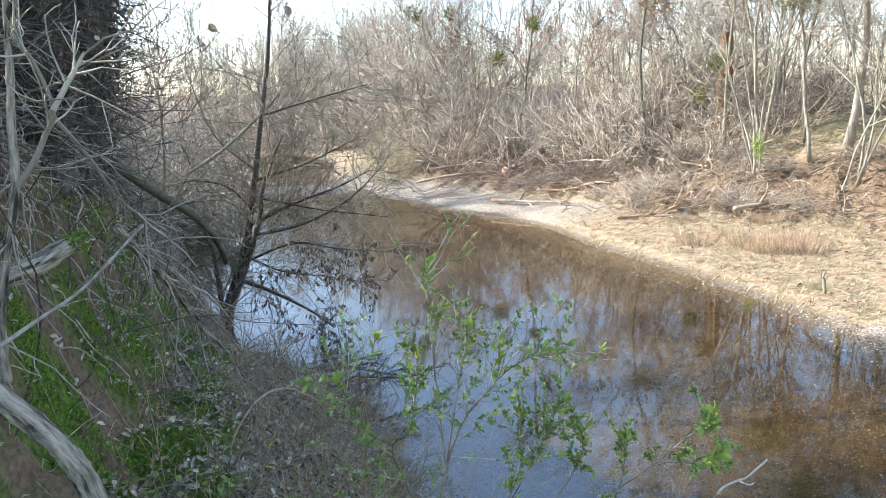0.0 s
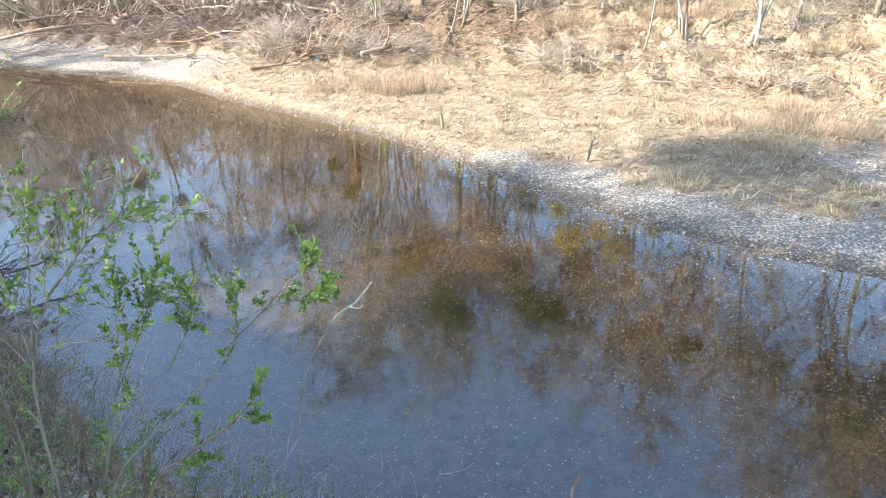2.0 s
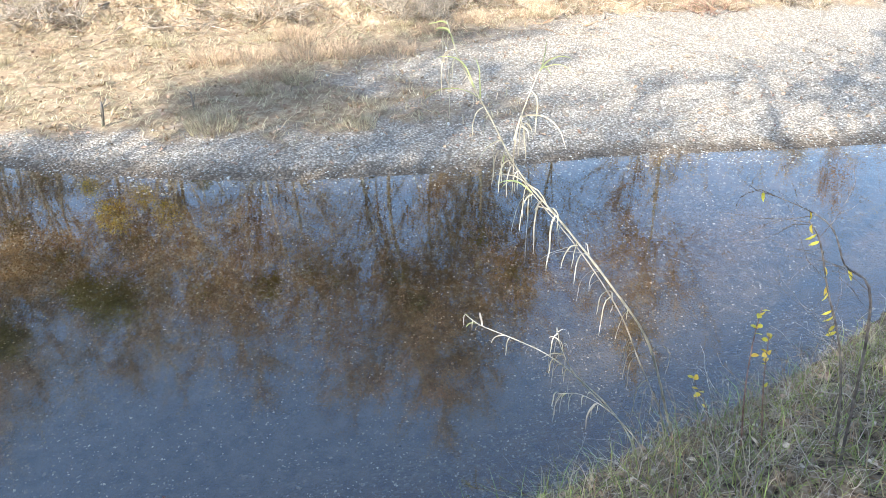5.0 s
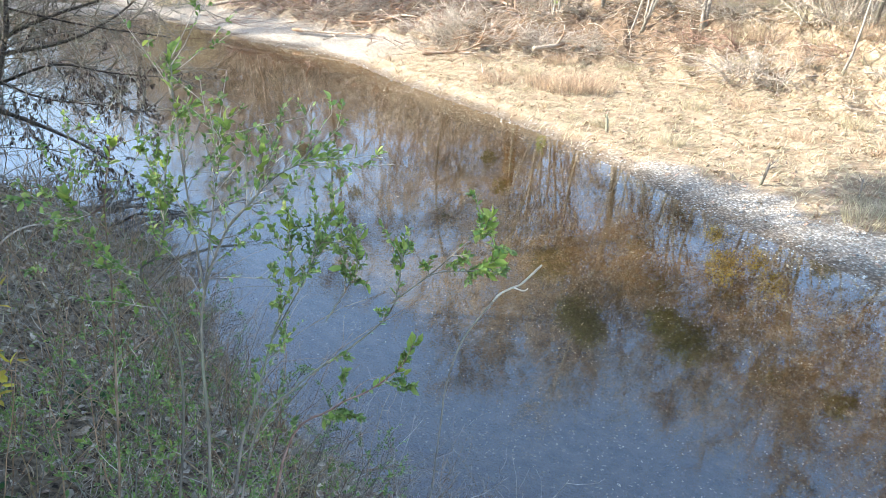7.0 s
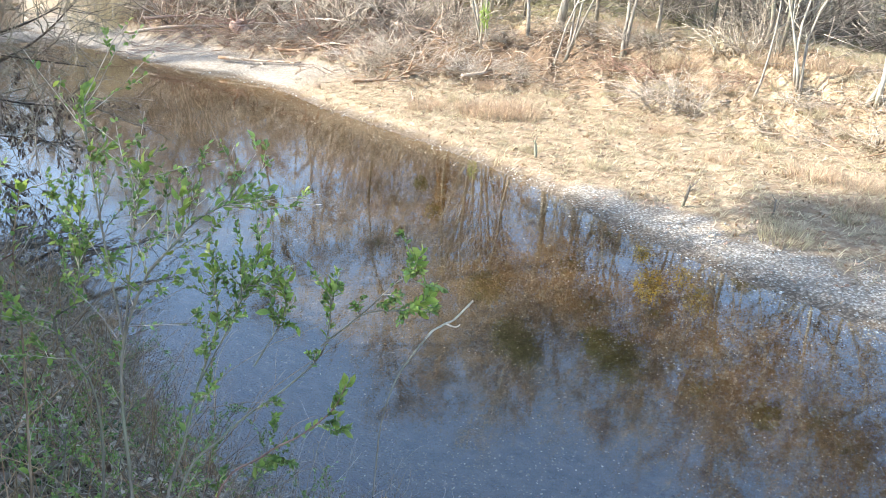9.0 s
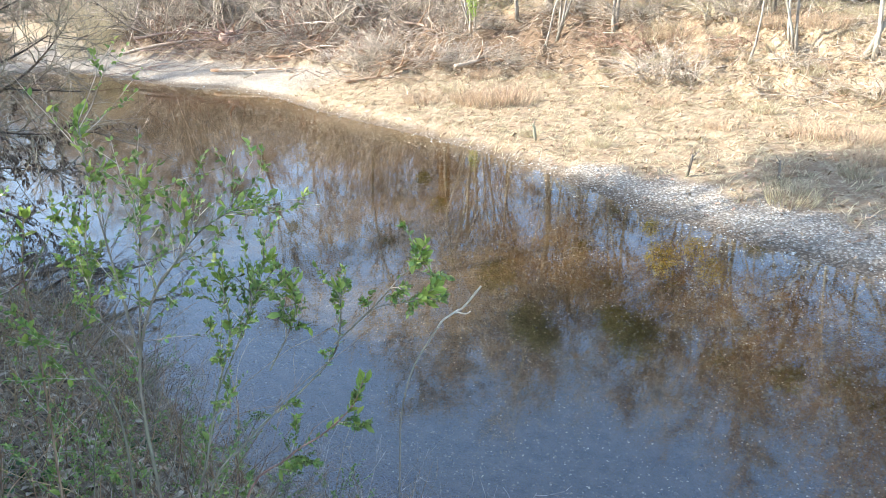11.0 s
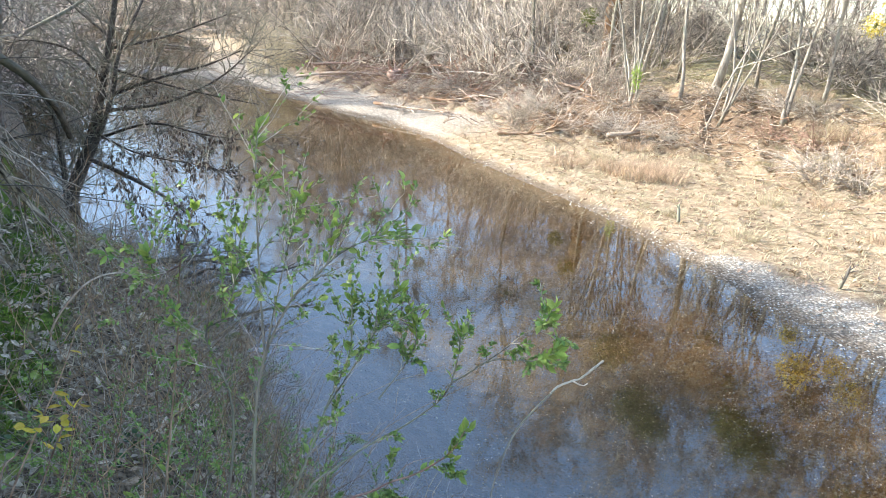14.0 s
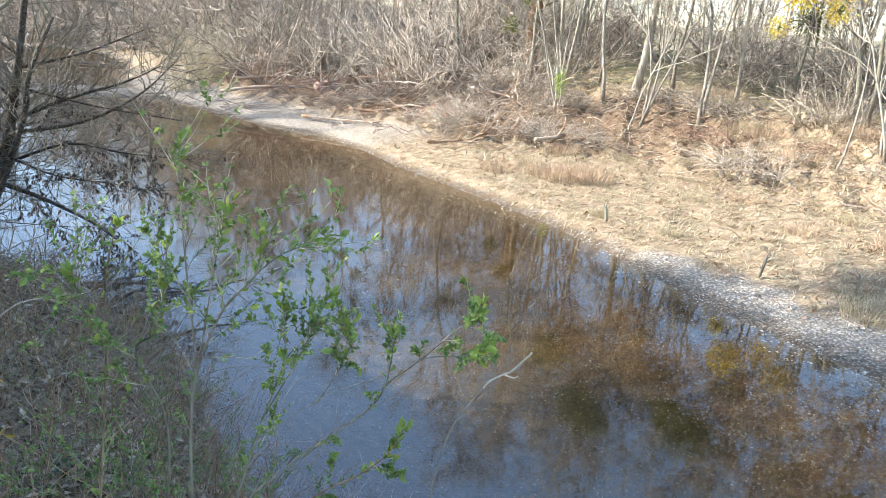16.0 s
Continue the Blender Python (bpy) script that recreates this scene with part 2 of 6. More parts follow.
def water_material():
    m = bpy.data.materials.new("water")
    m.use_nodes = True
    nt = m.node_tree
    nt.nodes.remove(nt.nodes["Principled BSDF"])
    pos = nt.nodes.new("ShaderNodeNewGeometry").outputs["Position"]
    ripple = node(nt, "ShaderNodeTexNoise", Scale=7.0, Detail=3.0, Roughness=0.5)
    swell = node(nt, "ShaderNodeTexNoise", Scale=0.9, Detail=2.0)
    for n in (ripple, swell):
        link(nt, pos, n.inputs["Vector"])
    # ruffled where the current runs over the gravel, nearly still elsewhere
    patch = node(nt, "ShaderNodeTexNoise", Scale=0.22, Detail=2.0)
    link(nt, pos, patch.inputs["Vector"])
    calm = ramp(nt, patch.outputs["Fac"], [(0.45, (0.12, 0.12, 0.12)), (0.75, (1, 1, 1))])
    h = arith(nt, "ADD", arith(nt, "MULTIPLY", ripple.outputs["Fac"], calm), arith(nt, "MULTIPLY", swell.outputs["Fac"], 1.5))
    bm = node(nt, "ShaderNodeBump", Strength=0.032, Distance=0.02)
    link(nt, h, bm.inputs["Height"])
    lw = node(nt, "ShaderNodeLayerWeight", Blend=0.5)
    link(nt, bm.outputs[0], lw.inputs["Normal"])
    sheen = arith(nt, "MULTIPLY_ADD", arith(nt, "POWER", lw.outputs["Facing"], 5.0), 0.835, 0.165)
    gl = node(nt, "ShaderNodeBsdfGlossy", Roughness=0.035)
    link(nt, bm.outputs[0], gl.inputs["Normal"])
    tr = node(nt, "ShaderNodeBsdfTransparent", Color=(0.93, 0.84, 0.66, 1))
    s = nt.nodes.new("ShaderNodeMixShader")
    link(nt, sheen, s.inputs[0])
    link(nt, tr.outputs[0], s.inputs[1])
    link(nt, gl.outputs[0], s.inputs[2])
    link(nt, s.outputs[0], nt.nodes["Material Output"].inputs[0])
    return m


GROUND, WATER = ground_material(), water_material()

# ---- the lie of the land ----
# far water's edge, foot of the far bank, near water's edge: plan lines in metres, running downstream
FAR = [(-60, 80), (-30, 60), (-14, 49.5), (-8.5, 47), (-6, 40), (-5, 32), (-4.2, 28.2), (-3.5, 26.9), (-2.6, 25.2), (-1.5, 23.6),
       (0.2, 20.8), (1.8, 19.2), (2.7, 17.2), (3.2, 15.3), (3.8, 13.7), (4.5, 11.9), (5.0, 10.3), (5.3, 8.8), (5.5, 7.3),
       (5.9, 5.7), (6.4, 4.4), (7.2, 3.0), (8.4, 1.4), (9.6, -0.8), (11.5, -4), (15, -11), (24, -27), (60, -80)]
FOOT = [(-60, 86), (-30, 65), (-14, 53), (-6.5, 49), (-3.6, 42), (-2.8, 33), (-2.2, 28.6), (-1.2, 26), (-0.2, 24.2), (0.9, 22.4), (2.0, 21.0),
        (3.2, 19.6), (4.1, 18.4), (4.8, 17.0), (5.6, 16.0), (6.8, 15.2), (8.2, 14.0), (9.3, 12.4), (10.2, 10.3), (11.2, 8.6),
        (12.3, 6.8), (14.0, 4.8), (15.6, 2.0), (17.4, -1), (20, -6), (26, -17), (34, -29), (70, -80)]
NEAR = [(-70, 70), (-36, 50), (-22, 41), (-14, 31), (-10.2, 26.5), (-7.6, 19.6), (-5.2, 13.8), (-4.1, 11.4), (-3.1, 9.6), (-2.5, 8.2),
        (-1.7, 7.5), (-0.95, 6.8), (-0.55, 6.0), (-0.25, 5.1), (0.05, 4.2), (0.7, 3.2), (1.6, 2.3), (2.4, 1.2), (3.2, 0.52),
        (3.7, 0.15), (4.3, -0.35), (5.1, -0.9), (6.5, -1.7), (9, -5), (12.5, -12), (20, -27), (50, -80)]
# foot of the steep, mossy near bank
SCAR = [(-1.9, -3.0), (-1.75, 0.6), (-1.6, 2.0), (-1.62, 3.0), (-1.8, 4.0), (-2.25, 5.5), (-2.75, 7.2), (-3.3, 8.8), (-4.4, 11), (-5.6, 13.8), (-9, 22)]


def reach(P, line):
    """Distance from points to a plan line, and on which side they lie: above zero to the left of its run."""
    L = np.array(line, float)
    if len(P) < 40:
        a, d = L[:-1], L[1:] - L[:-1]
        q = P[:, None] - a[None]
        u = np.clip((q * d).sum(2) / (d * d).sum(1), 0, 1)
        w = q - u[:, :, None] * d
        r = np.hypot(w[..., 0], w[..., 1])
        i, k = r.argmin(1), np.arange(len(P))
        return r[k, i], (d[:, 0] * q[..., 1] - d[:, 1] * q[..., 0])[k, i]
    best, side = np.full(len(P), 1e9), np.zeros(len(P))
    for a, b in zip(L, L[1:]):
        d = b - a
        u = np.clip(((P - a) @ d) / (d @ d), 0, 1)
        q = P - a - u[:, None] * d
        r = np.hypot(q[:, 0], q[:, 1])
        s = d[0] * (P[:, 1] - a[1]) - d[1] * (P[:, 0] - a[0])
        near = r < best - 1e-9
        best, side = np.where(near, r, best), np.where(near, s, side)
    return best, side


def wave(x, y, size, seed=0.0):
    """A cheap smooth wobble between about -1 and 1."""
    k = 6.283 / size
    return (np.sin(k * (x + 0.31 * y) + seed) * np.cos(k * (0.83 * y - 0.4 * x) + 1.7 * seed) + 0.5 * np.sin(k * (1.9 * x - 1.3 * y) + 2.3 * seed)
            + 0.35 * np.sin(k * (2.7 * y + 2.2 * x) + 3.1 * seed)) / 1.5


def smooth(v, lo, hi):
    u = np.clip((v - lo) / (hi - lo), 0, 1)
    return u * u * (3 - 2 * u)


def land(x, y):
    """Height of the ground, and what it is: bare gravel, dry grass, moss, leaf litter (0 to 1 each)."""
    x, y = np.atleast_1d(np.asarray(x, float)), np.atleast_1d(np.asarray(y, float))
    P = np.stack([x, y], 1)
    df, sf = reach(P, FAR)
    db, sb = reach(P, FOOT)
    dn, sn = reach(P, NEAR)
    ds, ss = reach(P, SCAR)
    far, near = sf > 0, sn < 0
    river = ~far & ~near
    # bed
    deep = np.minimum(df * (1 - 0.68 * smooth(y, 9, 14)), dn * 2.4)
    z = -0.75 * (1 - np.exp(-(deep / 2.4) ** 1.35))
    bar = np.exp(-((y - 26.6 + 0.08 * (x + 4)) / 1.9) ** 4) * smooth(-x, 2, 3.4)
    z = np.where(river, z * (1 - bar) + 0.05 * bar * (0.9 + 0.8 * wave(x, y, 3, 2) + 0.4 * wave(x, y, 0.9, 5)), z)
    # far side: gravel bar and grassy bench, then the bank and the terrace
    u = df / (df + db + 1e-6)
    bench = 0.05 + 0.42 * u ** 0.9
    bench = np.where(df < 0.5, bench * df / 0.5 + 0.0, bench)
    top = 1.65 + 0.85 * smooth(y, 15, 24) - 0.5 * smooth(-y, -6, 4)
    rise = 0.47 + (top - 0.47) * smooth(db, 0.0, 3.4 - 1.3 * smooth(y, 17, 20)) + 0.02 * db * smooth(db, 3, 30)
    fz = np.minimum(np.where(sb > 0, rise, bench), np.where(sb > 0, 0.15, 0.04) + 0.22 * df)
    rough = wave(x, y, 1.7, 1) * 0.05 + wave(x, y, 0.55, 4) * 0.03 + wave(x, y, 0.27, 11) * 0.018
    fz = fz + rough * smooth(df, 0.4, 2.0) * np.where(sb > 0, np.where(db < 4, 2.6, 1.0), 0.45)
    # near side
    nz = 1.55 * (1 - np.exp(-dn / 1.25)) + 0.02 * dn
    scar = ss > 0
    nz = nz + np.where(scar, 1.75 * smooth(ds + 0.10 * wave(x, y, 0.9, 3), 0.0, 0.85) * (0.55 + 0.45 * smooth(y, 0.0, 2.0)) * (1 - 0.75 * smooth(y, 9, 14)), 0)
    nz = nz + (wave(x, y, 1.1, 5) * 0.09 + wave(x, y, 0.4, 6) * 0.045 + wave(x, y, 0.2, 16) * 0.02) * smooth(dn, 0.1, 0.8)
    z = np.where(far, fz, np.where(near, nz, z))
    strip = smooth(0.18 + 0.8 * smooth(10.0 - y, 0.0, 2.5) + 0.5 * smooth(x, 6, 9) - df + 0.25 * wave(x, y, 1.3, 7), -0.2, 0.25)
    plain = smooth(x - 8.6 + 0.9 * wave(x, y, 2.5, 8), 0, 1.2) * smooth(6.0 - y + 0.45 * (9.6 - x), -0.6, 1.0)
    spit = smooth(y, 16.0, 18.5) * (1 - smooth(y, 29, 33)) * (1 - (sb > 0))
    gravel = np.where(far, np.where(sb > 0, 0, np.maximum(np.maximum(strip, plain), spit * 0.9)), 0)
    gravel = np.where(river, 1, gravel)
    slope = (sb > 0) * smooth(db, 0.1, 0.7) * (1 - smooth(db, 2.6, 4.0)) * smooth(y, 12.5, 16)
    grass = np.where(far, (1 - gravel) * (1 - 0.85 * slope), 0)
    face = smooth(ds, -0.1, 0.1) * (1 - smooth(ds, 0.9, 1.3))
    moss = np.where(near, smooth(0.62 - ds, 0, 0.25) * (scar | (ds < 0.5)) * smooth(wave(x, y, 0.75, 9) + 0.5 * wave(x, y, 0.3, 19) + 0.22, 0, 0.22) * (y < 9), 0)
    moss = np.where(far & (sb > 0), 0.35 * smooth(db, 3.2, 5.0) * smooth(wave(x, y, 3.0, 14) + 0.6, 0, 0.6) * smooth(x, 6, 10), moss)
    litter = np.where(near, (1 - moss) * (1 - 0.9 * face * scar), 0)
    return z, gravel, grass, moss, litter


# ---- building tools ----
def mesh_of(name, verts, faces, material, even=True):
    me = bpy.data.meshes.new(name)
    me.from_pydata(verts, [], faces)
    me.materials.append(material)
    if even:
        me.polygons.foreach_set("use_smooth", [True] * len(me.polygons))
    me.update()
    return me


def thing(name, label, category, place=(0, 0, 0), group="", kind=""):
    ob = new(name)
    ob.empty_display_size = 0.1
    ob.location = place
    return tagged(ob, label, category, group, kind)


def part(name, me, parent, label=""):
    ob = new(name, me)
    ob.parent = parent
    return tagged(ob, label)


LATTICE = {}


def lattice(n, sides, base):
    """The faces of a tube of n rings."""
    if (n, sides) not in LATTICE:
        k = np.arange(sides)
        one = np.stack([k, (k + 1) % sides, (k + 1) % sides + sides, k + sides], 1)
        LATTICE[n, sides] = (one[None] + sides * np.arange(n - 1)[:, None, None]).reshape(-1, 4)
    return (LATTICE[n, sides] + base).tolist()


def furrowed(name, line, rad, material, seed, sides=26, depth=0.09, step=0.02):
    """A limb whose bark is broken into long ridges; "grain" runs along it."""
    rng = np.random.default_rng(seed)
    line = np.asarray(line, float)
    s = np.concatenate([[0], np.cumsum(np.sqrt(((line[1:] - line[:-1]) ** 2).sum(1)))])
    n = int(s[-1] / step) + 2
    t = np.linspace(0, s[-1], n)
    pts = np.stack([np.interp(t, s, line[:, k]) for k in range(3)], 1)
    r = np.interp(t, s, np.broadcast_to(rad, (len(line),)))
    g = Geo()
    g.tube(pts, r, sides)
    me = g.mesh(name, material)
    a = np.arange(sides) * 2 * math.pi / sides
    A, T = np.meshgrid(a, t)
    R = r[:, None] * np.ones(sides)
    k = 1.0 / np.maximum(r.mean(), 0.01)
    d = np.zeros_like(A)
    for j in range(7):
        m, f, p, q = int(rng.integers(2, 10)), rng.uniform(0.15, 0.9) * k, rng.uniform(0, 6.3), rng.uniform(0, 6.3)
        d += np.abs(np.sin(0.5 * m * 2 * A * 0.5 + f * T + p + 1.3 * np.sin(0.4 * f * T + q))) - 0.6
    d += 0.5 * rng.normal(0, 1, d.shape)
    lump = np.interp(t, np.linspace(0, s[-1], max(3, int(s[-1] / 0.12))), rng.normal(0, 0.05, max(3, int(s[-1] / 0.12))))
    new_r = R * (1 + depth * d + lump[:, None])
    v = np.array([list(x.co) for x in me.vertices])
    ring = v[:n * sides].reshape(n, sides, 3)
    ring = pts[:, None] + (ring - pts[:, None]) * (new_r / R)[:, :, None]
    v[:n * sides] = ring.reshape(-1, 3)
    me.vertices.foreach_set("co", v.ravel())
    grain = np.zeros((len(v), 3))
    grain[:n * sides] = np.stack([R * np.cos(A), R * np.sin(A), 0.16 * T + seed], 2).reshape(-1, 3)
    at = me.attributes.new("grain", "FLOAT_VECTOR", "POINT")
    at.data.foreach_set("vector", grain.ravel())
    me.update()
    return me


class Geo:
    """Collects vertices and faces of one mesh."""

    def __init__(self):
        self.v, self.f = [], []

    def tube(self, pts, rad, sides=4):
        pts = np.asarray(pts, float)
        rad = np.broadcast_to(np.asarray(rad, float), (len(pts),))
        tan = np.empty_like(pts)
        tan[1:-1], tan[0], tan[-1] = pts[2:] - pts[:-2], pts[1] - pts[0], pts[-1] - pts[-2]
        tan /= np.sqrt((tan * tan).sum(1))[:, None] + 1e-9
        ref = np.array([0.31, 0.17, 0.94]) if abs(tan[0][2]) < 0.8 else np.array([0.94, 0.3, 0.15])
        u = np.cross(tan, ref)
        u /= np.sqrt((u * u).sum(1))[:, None] + 1e-9
        w = np.cross(tan, u)
        a = np.arange(sides) * 2 * math.pi / sides
        ring = pts[:, None] + rad[:, None, None] * (np.cos(a)[None, :, None] * u[:, None] + np.sin(a)[None, :, None] * w[:, None])
        base, n = len(self.v), len(pts)
        self.v.extend(ring.reshape(-1, 3).tolist())
        self.f.extend(lattice(n, sides, base))
        if rad[0] > 0.012:
            self.f.append(tuple(base + k for k in reversed(range(sides))))
        if rad[-1] > 0.004:
            self.f.append(tuple(base + (n - 1) * sides + k for k in range(sides)))

    def blade(self, pts, width, face=None):
        """A flat leaf of grass along pts, ending in a point."""
        pts = np.asarray(pts, float)
        d = pts[-1] - pts[0]
        s = np.cross(d, face if face is not None else (0.3, 0.2, 1.0))
        s /= np.linalg.norm(s) + 1e-9
        base, n = len(self.v), len(pts)
        for i, p in enumerate(pts[:-1]):
            w = width * (1 - 0.6 * i / n) / 2
            self.v += [tuple(p - s * w), tuple(p + s * w)]
        self.v.append(tuple(pts[-1]))
        for i in range(n - 2):
            b = base + 2 * i
            self.f.append((b, b + 1, b + 3, b + 2))
        b = base + 2 * (n - 2)
        self.f.append((b, b + 1, b + 2))

    def leaf(self, p, along, up, length, width):
        """A folded oval leaf."""
        p, along, up = np.asarray(p, float), np.asarray(along, float), np.asarray(up, float)
        along = along / (np.linalg.norm(along) + 1e-9)
        side = np.cross(along, up)
        side /= np.linalg.norm(side) + 1e-9
        nrm = np.cross(side, along)
        b = len(self.v)
        for t, w, lift in ((0, 0, 0), (0.3, 0.85, 0.08), (0.65, 0.9, 0.08), (1, 0, -0.08)):
            c = p + along * length * t + nrm * length * (-0.15 * t * t)
            if w:
                self.v += [tuple(c + side * w * width / 2 + nrm * lift * length), tuple(c), tuple(c - side * w * width / 2 + nrm * lift * length)]
            else:
                self.v.append(tuple(c))
        self.f += [(b, b + 1, b + 2), (b, b + 2, b + 3), (b + 1, b + 4, b + 5, b + 2), (b + 2, b + 5, b + 6, b + 3), (b + 4, b + 7, b + 5), (b + 5, b + 7, b + 6)]

    def stone(self, p, r, rng, fine=False):
        """A small pebble."""
        b, s = len(self.v), r * rng.uniform(0.6, 1.3, 3) * np.array([1.15, 1.15, 0.75])
        c, k = (lambda w: (math.cos(w), math.sin(w)))(rng.uniform(0, 6.28))
        q = (ICO if fine else OCT + rng.normal(0, 0.22, (6, 3))) * s
        self.v += [(p[0] + c * x - k * y, p[1] + k * x + c * y, p[2] + z) for x, y, z in q]
        self.f += [(b + i, b + j, b + l) for i, j, l in (ICO_FACES if fine else OCT_FACES)]

    def mesh(self, name, material, even=True):
        return mesh_of(name, self.v, self.f, material, even)


G5 = (1 + 5 ** 0.5) / 2
OCT = np.array([(1, 0, 0), (0, 1, 0), (-1, 0, 0), (0, -1, 0), (0, 0, 1), (0, 0, -1)], float)
OCT_FACES = [(0, 1, 4), (1, 2, 4), (2, 3, 4), (3, 0, 4), (1, 0, 5), (2, 1, 5), (3, 2, 5), (0, 3, 5)]
ICO = np.array([(-1, G5, 0), (1, G5, 0), (-1, -G5, 0), (1, -G5, 0), (0, -1, G5), (0, 1, G5), (0, -1, -G5), (0, 1, -G5), (G5, 0, -1), (G5, 0, 1), (-G5, 0, -1), (-G5, 0, 1)]) / 1.9
ICO_FACES = [(0, 11, 5), (0, 5, 1), (0, 1, 7), (0, 7, 10), (0, 10, 11), (1, 5, 9), (5, 11, 4), (11, 10, 2), (10, 7, 6), (7, 1, 8), (3, 9, 4), (3, 4, 2), (3, 2, 6), (3, 6, 8), (3, 8, 9), (4, 9, 5), (2, 4, 11), (6, 2, 10), (8, 6, 7), (9, 8, 1)]


def unit(v):
    v = np.asarray(v, float)
    return v / (math.sqrt(v[0] * v[0] + v[1] * v[1] + v[2] * v[2]) + 1e-9)


def wander(rng, p, d, length, n=6, wob=0.15, lift=0.0):
    """A crooked line of n steps from p towards d."""
    p, d = np.array(p, float), unit(d)
    out = [p]
    for _ in range(n):
        d = unit(d + rng.normal(0, wob, 3) + np.array([0, 0, lift]))
        p = p + d * length / n
        out.append(p)
    return np.array(out)


def along(line, u):
    """The point at u (0 to 1) along a line, and the way it runs there."""
    x = u * (len(line) - 1)
    i = min(int(x), len(line) - 2)
    return line[i] + (line[i + 1] - line[i]) * (x - i), unit(line[i + 1] - line[i])


def aside(rng, d, angle):
    """A direction at about the given angle from d, to a chance side."""
    s = unit(np.cross(d, rng.normal(0, 1, 3)))
    return unit(d * math.cos(angle) + s * math.sin(angle))


def taper(r0, r1, n):
    return np.linspace(r0, r1, n)


def spline(points, n=5):
    """A smooth line through the points."""
    P = [np.array(p, float) for p in points]
    P = [2 * P[0] - P[1]] + P + [2 * P[-1] - P[-2]]
    out = []
    for a, b, c, d in zip(P, P[1:], P[2:], P[3:]):
        for i in range(n):
            t = i / n
            out.append(0.5 * (2 * b + (c - a) * t + (2 * a - 5 * b + 4 * c - d) * t * t + (3 * b - a - 3 * c + d) * t ** 3))
    out.append(P[-2])
    return np.array(out)


def height(x, y):
    return float(land(x, y)[0][0])


# ---- ground and water ----
def steps(lo, fine_lo, fine_hi, hi, step):
    mid = list(np.arange(fine_lo, fine_hi, step))
    left, right, s = [], [], step
    a = fine_lo
    while a > lo:
        s *= 1.16
        a -= s
        left.append(a)
    s, a = step, mid[-1]
    while a < hi:
        s *= 1.16
        a += s
        right.append(a)
    return np.array(left[::-1] + mid + right)


def ground():
    xs, ys = steps(-700, -6, 15, 700, 0.11), steps(-700, -1.5, 27, 700, 0.13)
    X, Y = np.meshgrid(xs, ys)
    z, gravel, grass, moss, litter = land(X.ravel(), Y.ravel())
    nx, ny = len(xs), len(ys)
    rng = np.random.default_rng(3)
    z = z + rng.normal(0, 0.006, len(z)) * (litter + grass > 0.5)
    v = np.stack([X.ravel(), Y.ravel(), z], 1)
    i = (np.arange(ny - 1)[:, None] * nx + np.arange(nx - 1)[None]).ravel()
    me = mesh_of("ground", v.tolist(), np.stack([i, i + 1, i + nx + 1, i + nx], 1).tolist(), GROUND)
    c = me.color_attributes.new("kind", "FLOAT_COLOR", "POINT")
    c.data.foreach_set("color", np.stack([gravel, grass, moss, 1 - litter], 1).ravel())
    return tagged(new("ground", me), "river bed, gravel bar, grassy bench and earthy banks", "ground", kind="structure")


ground()
wv = [(-90, -90, 0), (90, -90, 0), (90, 110, 0), (-90, 110, 0)]
water = tagged(new("water", mesh_of("water", wv, [(0, 1, 2, 3)], WATER, False)), "clear, slow shallow river with faint ripples", "water", kind="structure")


# ---- trees and shrubs of the far bank ----
def tree_lines(rng, tall, r0, lean=(0, 0), limbs=12, subs=5, twigs=5, low=0.25, spread=0.45, twig_len=0.9, bends=2):
    trunk = wander(rng, (0, 0, -0.15), (lean[0], lean[1], 1), tall, 10, 0.09, 0.02)
    big, fine = [], []
    for k in range(limbs):
        u = low + (0.97 - low) * (k + rng.uniform(0, 1)) / limbs
        p, d = along(trunk, u)
        ln = tall * spread * (1.15 - u) * rng.uniform(0.6, 1.2) + 0.4
        b = wander(rng, p, aside(rng, d, rng.uniform(0.5, 1.0)), ln, 6, 0.16, 0.07)
        rb = r0 * (1.05 - u) * rng.uniform(0.3, 0.55)
        big.append((b, taper(max(rb, 0.012), 0.007, len(b))))
        for _ in range(subs):
            p2, d2 = along(b, rng.uniform(0.2, 1.0))
            s = wander(rng, p2, aside(rng, d2, rng.uniform(0.3, 0.9)), ln * rng.uniform(0.3, 0.6), 4, 0.16, 0.05)
            fine.append((s, taper(0.010, 0.005, len(s))))
            for _ in range(twigs):
                p3, d3 = along(s, rng.uniform(0.15, 1.0))
                w = wander(rng, p3, aside(rng, d3, rng.uniform(0.3, 0.9)), twig_len * rng.uniform(0.5, 1.2), bends, 0.15, 0.04)
                fine.append((w, taper(0.0065, 0.003, len(w))))
    for _ in range(limbs):
        p, d = along(trunk, rng.uniform(0.5, 1))
        w = wander(rng, p, aside(rng, d, 0.5), twig_len * rng.uniform(0.8, 1.6), 4, 0.12, 0.05)
        fine.append((w, taper(0.009, 0.004, len(w))))
    return trunk, big, fine


